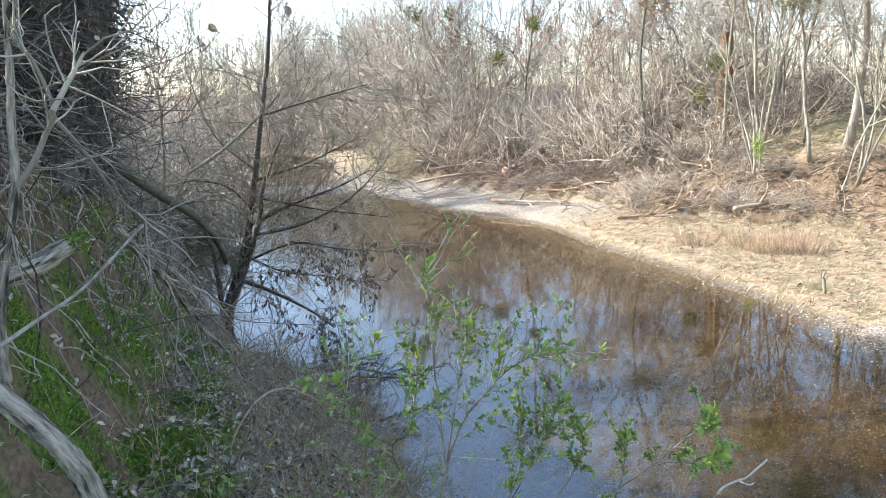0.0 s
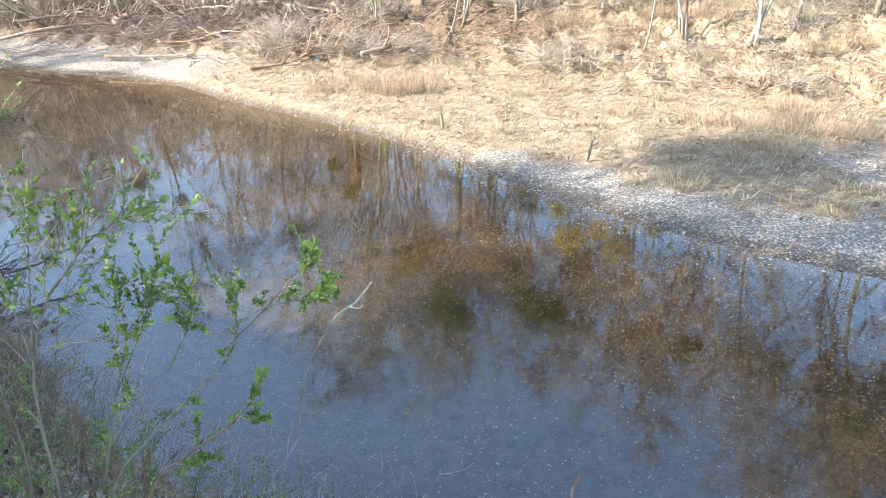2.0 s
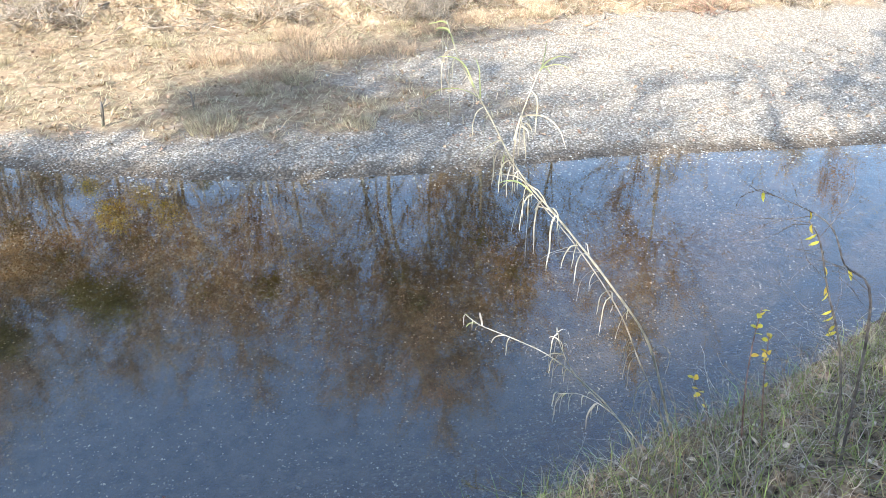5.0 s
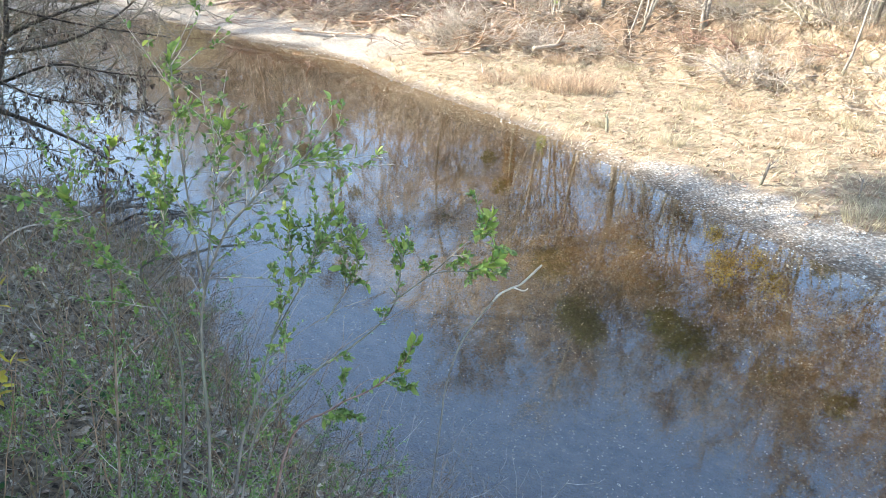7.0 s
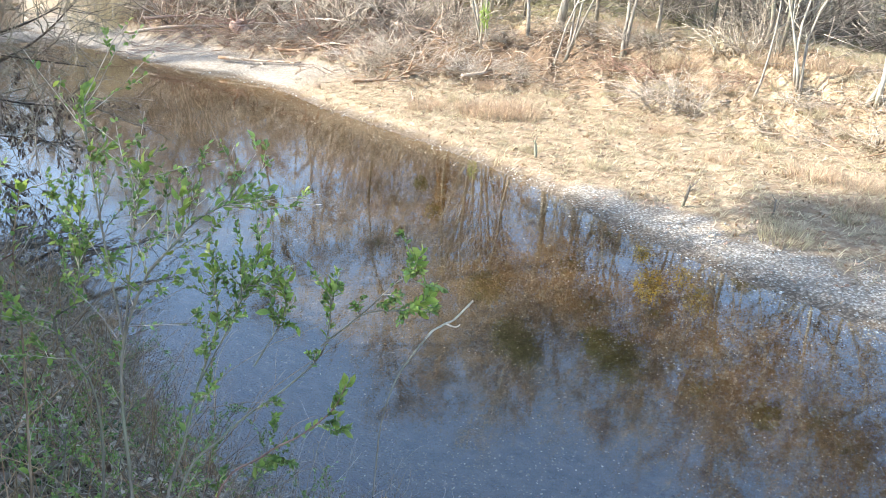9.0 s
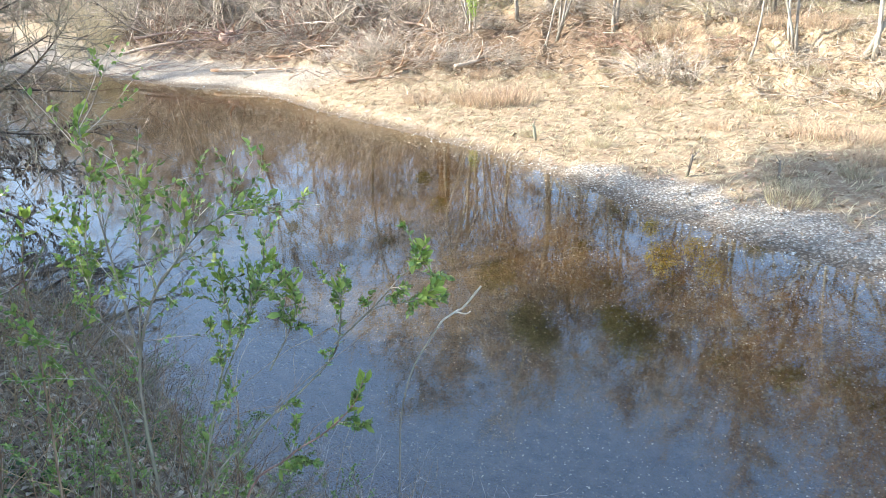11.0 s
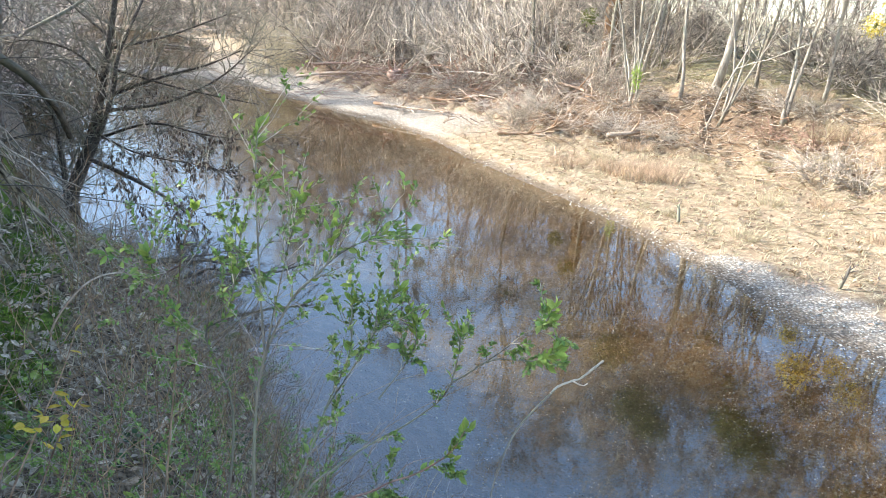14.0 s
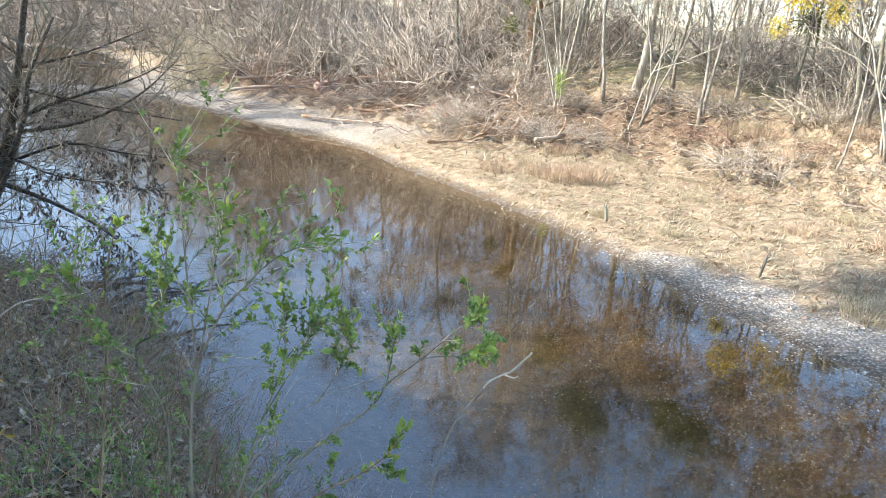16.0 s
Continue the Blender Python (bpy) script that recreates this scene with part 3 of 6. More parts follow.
def tree(name, label, seed, tall, r0, bark=BARK, twig=TWIG, stems=1, fork=0.12, group="bare trees on the far bank", far=False, **how):
    """A leafless tree: one trunk or several from one stool, limbs, and a crown of fine twigs."""
    rng = np.random.default_rng(seed)
    t = thing(name, label, "tree", group=group)
    limbs, crown = Geo(), Geo()
    for k in range(stems):
        lean = (how.get("lean", (0, 0))[0] + (rng.normal(0, fork) if stems > 1 else 0), how.get("lean", (0, 0))[1] + (rng.normal(0, fork) if stems > 1 else 0))
        h = {a: b for a, b in how.items() if a != "lean"}
        h["bends"] = 1 if far else 2
        trunk, big, fine = tree_lines(rng, tall * rng.uniform(0.8, 1.05) if stems > 1 else tall, r0, lean, **h)
        off = rng.normal(0, 0.12 if stems > 1 else 0, 3) * (1, 1, 0)
        g = Geo()
        rr = taper(r0, r0 * 0.18, len(trunk))
        rr[0] *= 1.35
        g.tube(trunk + off, rr, 8)
        part("trunk", g.mesh("trunk", bark), t)
        for l, r in big:
            b = limbs if far else Geo()
            b.tube(l + off, r, 4 if far else 5)
            if not far:
                part("limb", b.mesh("limb", bark), t)
        for l, r in fine:
            crown.tube(l + off, r * (1.7 if far else 1.0), 3)
    if far:
        tagged(part("branchwork", limbs.mesh("branchwork", bark), t), kind="stuff")
    tagged(part("twig_crown", crown.mesh("twig_crown", twig), t), kind="stuff")
    return t


def set_down(ob, x, y, turn=0.0, scale=1.0, sink=0.03):
    ob.matrix_basis = pose(x, y, height(x, y) - sink, 0, 0, turn) @ Matrix.Scale(scale, 4)
    return ob


def again(ob, x, y, turn=0.0, scale=1.0, label="", sink=0.03):
    c = copy_thing(ob, pose(x, y, height(x, y) - sink, 0, 0, turn))
    c.scale = (scale, scale, scale)
    return tagged(c, label)


# standing by the bank's edge, each where it is seen
edge = [
    tree("tree", "clump of slender leaning grey stems on the bank", 11, 5.4, 0.030, PALE_BARK, PALE_TWIG, stems=4, fork=0.2, limbs=6, subs=3, twigs=3, lean=(-0.12, -0.05)),
    tree("tree", "straight slim tree with grey bark on the bank", 12, 7.5, 0.048, PALE_BARK, TWIG, limbs=11, subs=4, twigs=4, low=0.3),
    tree("tree", "thin pale upright sapling at the foot of the bank", 13, 5.2, 0.026, PALE_BARK, PALE_TWIG, limbs=8, subs=3, twigs=3, low=0.25),
    tree("tree", "clump of pale stems fanning out over driftwood", 14, 6.2, 0.032, PALE_BARK, PALE_TWIG, stems=3, fork=0.14, limbs=7, subs=3, twigs=3, lean=(0.16, 0.0)),
    tree("tree", "stout tree with rough grey trunk on the terrace", 15, 9.5, 0.10, PALE_BARK, TWIG, limbs=14, subs=5, twigs=4, low=0.35),
    tree("tree", "leaning pale tree with twin stems on the bank", 16, 7.0, 0.046, PALE_BARK, PALE_TWIG, stems=2, fork=0.12, limbs=9, subs=4, twigs=4, lean=(0.12, 0.03)),
]
for ob, x, y, turn in zip(edge, (7.62, 8.87, 8.87, 9.36, 9.95, 10.3), (16.86, 16.82, 15.45, 15.6, 17.2, 14.9), (0, 30, 0, 0, 80, 0)):
    set_down(ob, x, y, turn)
again(edge[1], 11.9, 15.6, 140, 1.1, "pale straight tree at the edge of the terrace")
again(edge[2], 11.2, 11.3, 60, 0.95)
again(edge[3], 11.9, 10.9, 190, 0.9, "clump of pale stems leaning over the bench")
again(edge[5], 12.6, 9.6, 250, 0.9)
again(edge[1], 9.3, 20.2, 200, 1.0)
again(edge[5], 8.9, 19.4, 170, 1.25, "leaning tree with a bent trunk on the bank")

# the wood behind
wood = [
    tree("tree", "tall bare tree with a fine twiggy crown", 21, 10.0, 0.055, MID_BARK, BROWN_TWIG, limbs=20, subs=5, twigs=4, low=0.22, far=True),
    tree("tree", "bare tree with spreading limbs and pale twigs", 22, 8.0, 0.055, MID_BARK, PALE_TWIG, limbs=20, subs=5, twigs=4, low=0.15, spread=0.5, far=True),
    tree("tree", "many-stemmed willow with upright bare shoots", 23, 6.5, 0.03, MID_BARK, TWIG, stems=6, fork=0.22, limbs=9, subs=3, twigs=4, low=0.08, far=True),
    tree("tree", "bare tree with reddish-brown fine twigs", 24, 9.5, 0.05, MID_BARK, RED_TWIG, limbs=20, subs=5, twigs=4, low=0.25, far=True),
]
for ob, (x, y) in zip(wood, ((3.0, 26.5), (13.5, 13.5), (1.2, 27.5), (14.5, 8.5))):
    set_down(ob, x, y)
rng = np.random.default_rng(5)
placed = [(3.0, 26.5), (13.5, 13.5), (1.2, 27.5), (14.5, 8.5)]
tries = 0
while len(placed) < 84 and tries < 6000:
    tries += 1
    far_off = len(placed) > 52
    s = rng.uniform(0, 1)
    x, y = (rng.uniform(-12, 26), rng.uniform(-10, 50)) if not far_off else (rng.uniform(-45, 60), rng.uniform(-15, 85))
    d, side = reach(np.array([[x, y]]), FOOT)
    if side[0] < 0 or d[0] < (1.8 if y > 18 else 3.0) or (d[0] > 14 and not far_off) or (d[0] > 45):
        continue
    if 6.5 < x < 32 and 9 < y < 24 and (d[0] < 6 or rng.uniform() < 0.45):
        continue
    if x > 9 and y < 4 and d[0] < 5:
        continue
    if min((x - a) ** 2 + (y - b) ** 2 for a, b in placed) < (1.6 if not far_off else 4.0) ** 2:
        continue
    placed.append((x, y))
    low = 0.58 if y > 0 and x < 0.25 * y else 0.88
    again(wood[int(rng.integers(0, 4))], x, y, rng.uniform(0, 360), rng.uniform(0.75, 1.2) * (1.15 if far_off else 1.0) * low)


def shrub(seed, tall, stems, arch, twig, label, side=4, name="shrub", width=0.35, thick=1.0):
    """A thicket of arching bare stems with side twigs."""
    rng = np.random.default_rng(seed)
    t = thing(name, label, "shrub", group="bare shrubs on the far bank")
    main, fine = Geo(), Geo()
    width *= 1.6
    for _ in range(stems):
        a = rng.uniform(0, 6.283)
        r = width * rng.uniform(0, 1) ** 0.5
        l = wander(rng, (r * math.cos(a), r * math.sin(a), -0.1), (rng.normal(0, 0.55), rng.normal(0, 0.55), rng.uniform(0.5, 1.2)), tall * rng.uniform(0.5, 1.1), 5, 0.12, -arch)
        main.tube(l, taper(rng.uniform(0.007, 0.013), 0.004, len(l)) * thick, 3)
        for _ in range(side):
            p, d = along(l, rng.uniform(0.2, 1))
            s = wander(rng, p, aside(rng, d, rng.uniform(0.4, 1.1)), tall * rng.uniform(0.12, 0.4), 1, 0.2)
            fine.tube(s, taper(0.006, 0.003, len(s)) * thick, 3)
    tagged(part("stem_tangle", main.mesh("stem_tangle", twig), t), kind="stuff")
    tagged(part("twig_crown", fine.mesh("twig_crown", twig), t), kind="stuff")
    return t


bush = [
    shrub(31, 1.7, 42, 0.13, PALE_TWIG, "tangle of pale arching bramble stems on the bank", 6, width=0.6, thick=1.7),
    shrub(32, 1.4, 42, 0.18, TWIG, "low thicket of grey-brown bare stems on the bank", 6, width=0.6, thick=1.7),
    shrub(33, 1.9, 38, 0.06, TWIG, "upright grey bare shrub on the bank", 6, width=0.4, thick=1.7),
    shrub(34, 1.2, 46, 0.22, RED_TWIG, "reddish-brown bramble thicket on the bank", 5, width=0.7, thick=1.7),
]
for ob, (x, y) in zip(bush, ((5.6, 18.2), (7.4, 17.2), (4.0, 21.2), (10.6, 13.6))):
    set_down(ob, x, y, 0, 0.6)
rng = np.random.default_rng(6)
count = 0
while count < 130:
    u = rng.uniform(0, 1)
    x, y = rng.uniform(-8, 20), rng.uniform(-6, 46)
    d, side = reach(np.array([[x, y]]), FOOT)
    if side[0] < 0 or d[0] > (7.0 if y > 17 else 4.5):
        continue
    if x > 6.5 and y < 22 and (d[0] > 3.4 or rng.uniform() < 0.45):
        continue
    if d[0] < 2.4 and 8 < y < 26 and rng.uniform() < (0.9 if y > 16 else 0.6):
        continue
    k = int(rng.choice(4, p=(0.48, 0.2, 0.2, 0.12)))
    again(bush[k], x, y, rng.uniform(0, 360), rng.uniform(0.4, 0.85) * (1.0 + (0.75 if d[0] > 2.2 else 0.15) * (y > 19)))
    count += 1


count = 0
while count < 34:
    x, y = rng.uniform(2, 15), rng.uniform(5, 24)
    d, side = reach(np.array([[x, y]]), FOOT)
    if side[0] < 0 or d[0] > 3.4 or d[0] < 0.2:
        continue
    c = again(bush[int(rng.choice(4, p=(0.4, 0.3, 0.1, 0.2)))], x, y, rng.uniform(0, 360), 1.0, "low scrub of dead bramble stems on the slope")
    k = rng.uniform(0.25, 0.5)
    c.scale = (1.5 * k, 1.5 * k, 0.75 * k)
    count += 1


# taller thickets standing among the trees of the slope and its edge
bush += [
    shrub(35, 3.6, 36, 0.05, THICKET, "tall thicket of bare sunlit stems on the bank", 7, width=0.7, thick=2.1),
    shrub(36, 3.0, 36, 0.10, THICKET, "tangled thicket of bare arching stems on the bank", 8, width=0.8, thick=2.1),
]
set_down(bush[4], 0.5, 25.6)
set_down(bush[5], 6.2, 20.6)
rng = np.random.default_rng(66)
count = 0
while count < 96:
    x, y = rng.uniform(-7, 24), rng.uniform(6, 46)
    d, side = reach(np.array([[x, y]]), FOOT)
    if side[0] < 0 or d[0] > (8 if x < 6 else 13) or d[0] < (2.9 if y > 17 else 3.4):
        continue
    if x > 5.5 and y < 24 and (d[0] < 6.5 or y < 9):
        continue
    again(bush[4 + int(rng.integers(0, 2))], x, y, rng.uniform(0, 360), rng.uniform(0.55, 1.0) * (0.85 if x < 0.25 * y else 1.0))
    count += 1


# ---- gravel, grass and weeds of the far bench ----
def scatter(rng, n, box, test):
    """Up to n chance places in a plan box, thinned by test (0 to 1)."""
    x, y = rng.uniform(box[0], box[1], n), rng.uniform(box[2], box[3], n)
    z, gravel, grass, moss, litter = land(x, y)
    keep = rng.uniform(0, 1, n) < test(x, y, z, gravel, grass, moss, litter)
    return x[keep], y[keep], z[keep]


def gravel_bar():
    rng = np.random.default_rng(7)
    g = Geo()
    x, y, z = scatter(rng, 190000, (-12, 15, -3, 31), lambda x, y, z, gr, ga, mo, li: gr * (z > -0.05) * (z < 0.6) * (0.35 + 0.65 * (np.hypot(x, y) < 13)))
    for p in zip(x, y, z):
        g.stone((p[0], p[1], p[2] + 0.004), rng.uniform(0.006, 0.014) * (1 + 0.9 * (rng.uniform() < 0.08)), rng)
    return tagged(new("gravel", g.mesh("gravel", STONE, False)), "pale rounded river gravel on the bar", "gravel", kind="stuff")


def bed_pebbles():
    rng = np.random.default_rng(8)
    g = Geo()
    x, y, z = scatter(rng, 40000, (-1, 10, -1, 16), lambda x, y, z, gr, ga, mo, li: (gr > 0.9) * (z < -0.02) * (0.3 + 0.7 * (z > -0.2)))
    for p in zip(x, y, z):
        g.stone(p, rng.uniform(0.008, 0.02), rng)
    tagged(new("bed_pebbles", g.mesh("bed_pebbles", WET_STONE, False)), "silt-coated pebbles on the river bed", "gravel", kind="stuff")
    g = Geo()
    x, y, z = scatter(rng, 60000, (-0.5, 9, -1, 13), lambda x, y, z, gr, ga, mo, li: (gr > 0.9) * (z < -0.02) * (0.25 + 0.75 * (wave(x, y, 2.3, 41) > -0.2)) * smooth(x + 0.4 * y, 1.6, 4.0))
    for p in zip(x, y, z):
        g.stone((p[0], p[1], p[2] + 0.004), rng.uniform(0.003, 0.0095), rng)
    return tagged(new("bed_gravel", g.mesh("bed_gravel", BED_STONE, False)), "paler clean pebbles scattered on the river bed", "gravel", kind="stuff")


def dry_grass():
    rng = np.random.default_rng(9)
    g = Geo()
    x, y, z = scatter(rng, 130000, (3, 18, -2, 22), lambda x, y, z, gr, ga, mo, li: ga * (z < 2.0) * (0.35 + 0.65 * (wave(x, y, 1.3, 12) > -0.2)))
    for p in zip(x, y, z):
        a, ln = rng.normal(0.5, 1.2), rng.uniform(0.10, 0.28)
        d = np.array([math.cos(a), math.sin(a), rng.uniform(0.04, 0.5)])
        q = np.array(p)
        m = q + unit(d) * ln * 0.55
        e = m + unit(d * (1, 1, 0.1) + (0, 0, -0.15)) * ln * 0.5
        g.blade([q, m, e], rng.uniform(0.008, 0.016))
    return tagged(new("dry_grass", g.mesh("dry_grass", DRY_GRASS, False)), "matted straw-coloured dry grass on the bench", "grass", kind="stuff")


def bench_litter():
    rng = np.random.default_rng(10)
    g, s = Geo(), Geo()
    x, y, z = scatter(rng, 19000, (3, 16, -2, 24), lambda x, y, z, gr, ga, mo, li: (z > 0.03) * (z < 1.6) * (0.1 + 0.9 * (wave(x, y, 1.6, 33) + 0.6 * wave(x, y, 0.6, 35) > 0.15)))
    for p in zip(x, y, z):
        g.leaf((p[0], p[1], p[2] + rng.uniform(0.01, 0.05)), rng.normal(0, 1, 3) * (1, 1, 0.5), rng.normal(0, 0.5, 3) + (0, 0, 1), rng.uniform(0.04, 0.09), rng.uniform(0.02, 0.045))
    x, y, z = scatter(rng, 2600, (3, 16, -2, 24), lambda x, y, z, gr, ga, mo, li: (z > 0.06) * (z < 1.6) * (0.25 + 0.75 * ga))
    for p in zip(x, y, z):
        a = rng.uniform(0, 6.283)
        w = wander(rng, (p[0], p[1], p[2] + 0.03), (math.cos(a), math.sin(a), rng.uniform(0, 0.5)), rng.uniform(0.12, 0.5), 4, 0.2, -0.03)
        s.tube(w, taper(rng.uniform(0.003, 0.007), 0.002, len(w)), 3)
    tagged(new("bench_litter", g.mesh("bench_litter", LEAF_DEAD, False)), "brown fallen leaves strewn on the dry grass", "leaf litter", kind="stuff")
    tagged(new("bench_twigs", s.mesh("bench_twigs", BROWN_WEED)), "thin broken twigs strewn on the dry grass", "twigs", kind="stuff")


def slope_cover():
    """Dead grass, leaves and fine sticks over the far bank's slope."""
    rng = np.random.default_rng(17)
    brown, straw, leaf, stick = Geo(), Geo(), Geo(), Geo()
    on = lambda x, y, z: (reach(np.stack([x, y], 1), FOOT)[1] > 0) * (z > 0.4) * smooth(7.5 - reach(np.stack([x, y], 1), FOOT)[0], 0, 4.0)
    x, y, z = scatter(rng, 90000, (-2, 17, 0, 28), lambda x, y, z, gr, ga, mo, li: on(x, y, z) * (0.2 + 0.8 * (wave(x, y, 1.0, 43) + 0.6 * wave(x, y, 0.37, 47) > -0.1)) * (1 - 0.6 * smooth(y, 17, 20)))
    for p in zip(x, y, z):
        a, ln = rng.uniform(0, 6.283), rng.uniform(0.10, 0.34)
        q, d = np.array(p), np.array((math.cos(a), math.sin(a), rng.uniform(0.1, 1.2)))
        m = q + unit(d) * ln * 0.55
        (brown if rng.uniform() < 0.55 else straw).blade([q, m, m + unit(d * (1, 1, 0.1) + (0, 0, -0.35)) * ln * 0.5], rng.uniform(0.007, 0.014))
    x, y, z = scatter(rng, 26000, (-2, 17, 0, 28), lambda x, y, z, gr, ga, mo, li: on(x, y, z) * 0.8)
    for p in zip(x, y, z):
        leaf.leaf((p[0], p[1], p[2] + rng.uniform(0.01, 0.08)), rng.normal(0, 1, 3), rng.normal(0, 0.6, 3) + (0, 0, 1), rng.uniform(0.05, 0.1), rng.uniform(0.025, 0.05))
    x, y, z = scatter(rng, 9000, (-2, 17, 0, 28), lambda x, y, z, gr, ga, mo, li: on(x, y, z) * (0.3 + 0.7 * (wave(x, y, 1.4, 45) > 0)))
    for p in zip(x, y, z):
        a = rng.uniform(0, 6.283)
        w = wander(rng, (p[0], p[1], p[2] + 0.02), (math.cos(a), math.sin(a), rng.uniform(0, 0.9)), rng.uniform(0.25, 0.9), 4, 0.25, -0.06)
        stick.tube(w, taper(rng.uniform(0.004, 0.009), 0.003, len(w)), 3)
    tagged(new("bank_grass", brown.mesh("bank_grass", BROWN_WEED, False)), "brown matted dead grass on the far bank's slope", "grass", kind="stuff")
    tagged(new("bank_straw", straw.mesh("bank_straw", DRY_GRASS, False)), "straw-coloured grass on the far bank's slope", "grass", kind="stuff")
    tagged(new("bank_leaves", leaf.mesh("bank_leaves", LEAF_DEAD, False)), "fallen brown leaves on the far bank's slope", "leaf litter", kind="stuff")
    tagged(new("bank_twigs", stick.mesh("bank_twigs", TWIG)), "dead grey-brown sticks tangled on the far bank's slope", "twigs", kind="stuff")


def bench_tufts():
    """Small dark tufts and dead weeds standing out of the matted grass."""
    rng = np.random.default_rng(18)
    g, h = Geo(), Geo()
    x, y, z = scatter(rng, 5200, (3, 17, -2, 20), lambda x, y, z, gr, ga, mo, li: ga * (z < 1.2) * (0.12 + 0.88 * (wave(x, y, 2.1, 61) + 0.5 * wave(x, y, 0.8, 63) > 0.2)))
    for p in zip(x, y, z):
        tall = rng.uniform(0.04, 0.13) * (1.8 if rng.uniform() < 0.12 else 1.0)
        to = g if rng.uniform() < 0.6 else h
        for _ in range(9):
            a, r = rng.uniform(0, 6.283), rng.uniform(0, 0.06)
            q = np.array((p[0] + r * math.cos(a), p[1] + r * math.sin(a), p[2] - 0.01))
            d = unit((0.7 * math.cos(a), 0.7 * math.sin(a), 1.0)) * tall * rng.uniform(0.5, 1.2)
            to.blade([q, q + d * 0.6, q + d + (0.3 * d[0], 0.3 * d[1], -0.2 * tall)], rng.uniform(0.006, 0.012))
    tagged(new("bench_tufts", g.mesh("bench_tufts", BROWN_STALK, False)), "small brown tufts of dead weeds on the bench", "grass", kind="stuff")
    tagged(new("grey_tufts", h.mesh("grey_tufts", BROWN_WEED, False)), "small tan tufts of dead grass on the bench", "grass", kind="stuff")


slope_cover()
bench_tufts()
gravel_bar()
bench_litter()
bed_pebbles()
dry_grass()


# ---- the near bank: fallen tree, roots, snag ----
def rooted(line):
    """The line, carried down to the ground from its first point."""
    a, b = np.array(line[0], float), np.array(line[1], float)
    z = height(a[0], a[1]) - 0.05
    if a[2] <= z + 0.02:
        return list(line)
    k = min(0.35, (a[2] - z) * 0.3)
    d = unit((a - b) * (1, 1, 0)) * k * 0.5
    x, y = a[0] + d[0], a[1] + d[1]
    return [(x, y, height(x, y) - 0.05)] + list(line)


def limb(parent, name, points, r0, r1, material, label="", sides=8, n=5, knobs=0.0, seed=0):
    """One smooth limb of a thing, with knots in its outline."""
    line = spline(points, n)
    r = taper(r0, r1, len(line))
    if knobs:
        r = r * (1 + knobs * np.random.default_rng(seed).normal(0, 1, len(line)))
    g = Geo()
    g.tube(line, r, sides)
    part(name, g.mesh(name, material), parent, label)
    return line


def gnarled(parent, points, r0, r1, seed, label="", sides=26, depth=0.10, material=LIMB_BARK, name="limb", step=0.02):
    line = spline(points, 8)
    part(name, furrowed(name, line, taper(r0, r1, len(line)), material, seed, sides, depth, step), parent, label)
    return line


def twiglets(rng, g, line, count, length, r, lo=0.15, angle=0.8, lift=0.0, again_=0, wob=0.2, sides=3):
    """Fine side twigs along a line; returns their lines."""
    made = []
    for _ in range(count):
        p, d = along(line, rng.uniform(lo, 1))
        w = wander(rng, p, aside(rng, d, rng.uniform(0.4, 1.2) * angle), length * rng.uniform(0.4, 1.1), 4, wob, lift)
        g.tube(w, taper(r, r * 0.45, len(w)), sides)
        made.append(w)
        for _ in range(again_):
            p2, d2 = along(w, rng.uniform(0.2, 1))
            v = wander(rng, p2, aside(rng, d2, 0.7), length * 0.4 * rng.uniform(0.4, 1.1), 3, wob, lift)
            g.tube(v, taper(r * 0.6, r * 0.3, len(v)), sides)
            made.append(v)
    return made


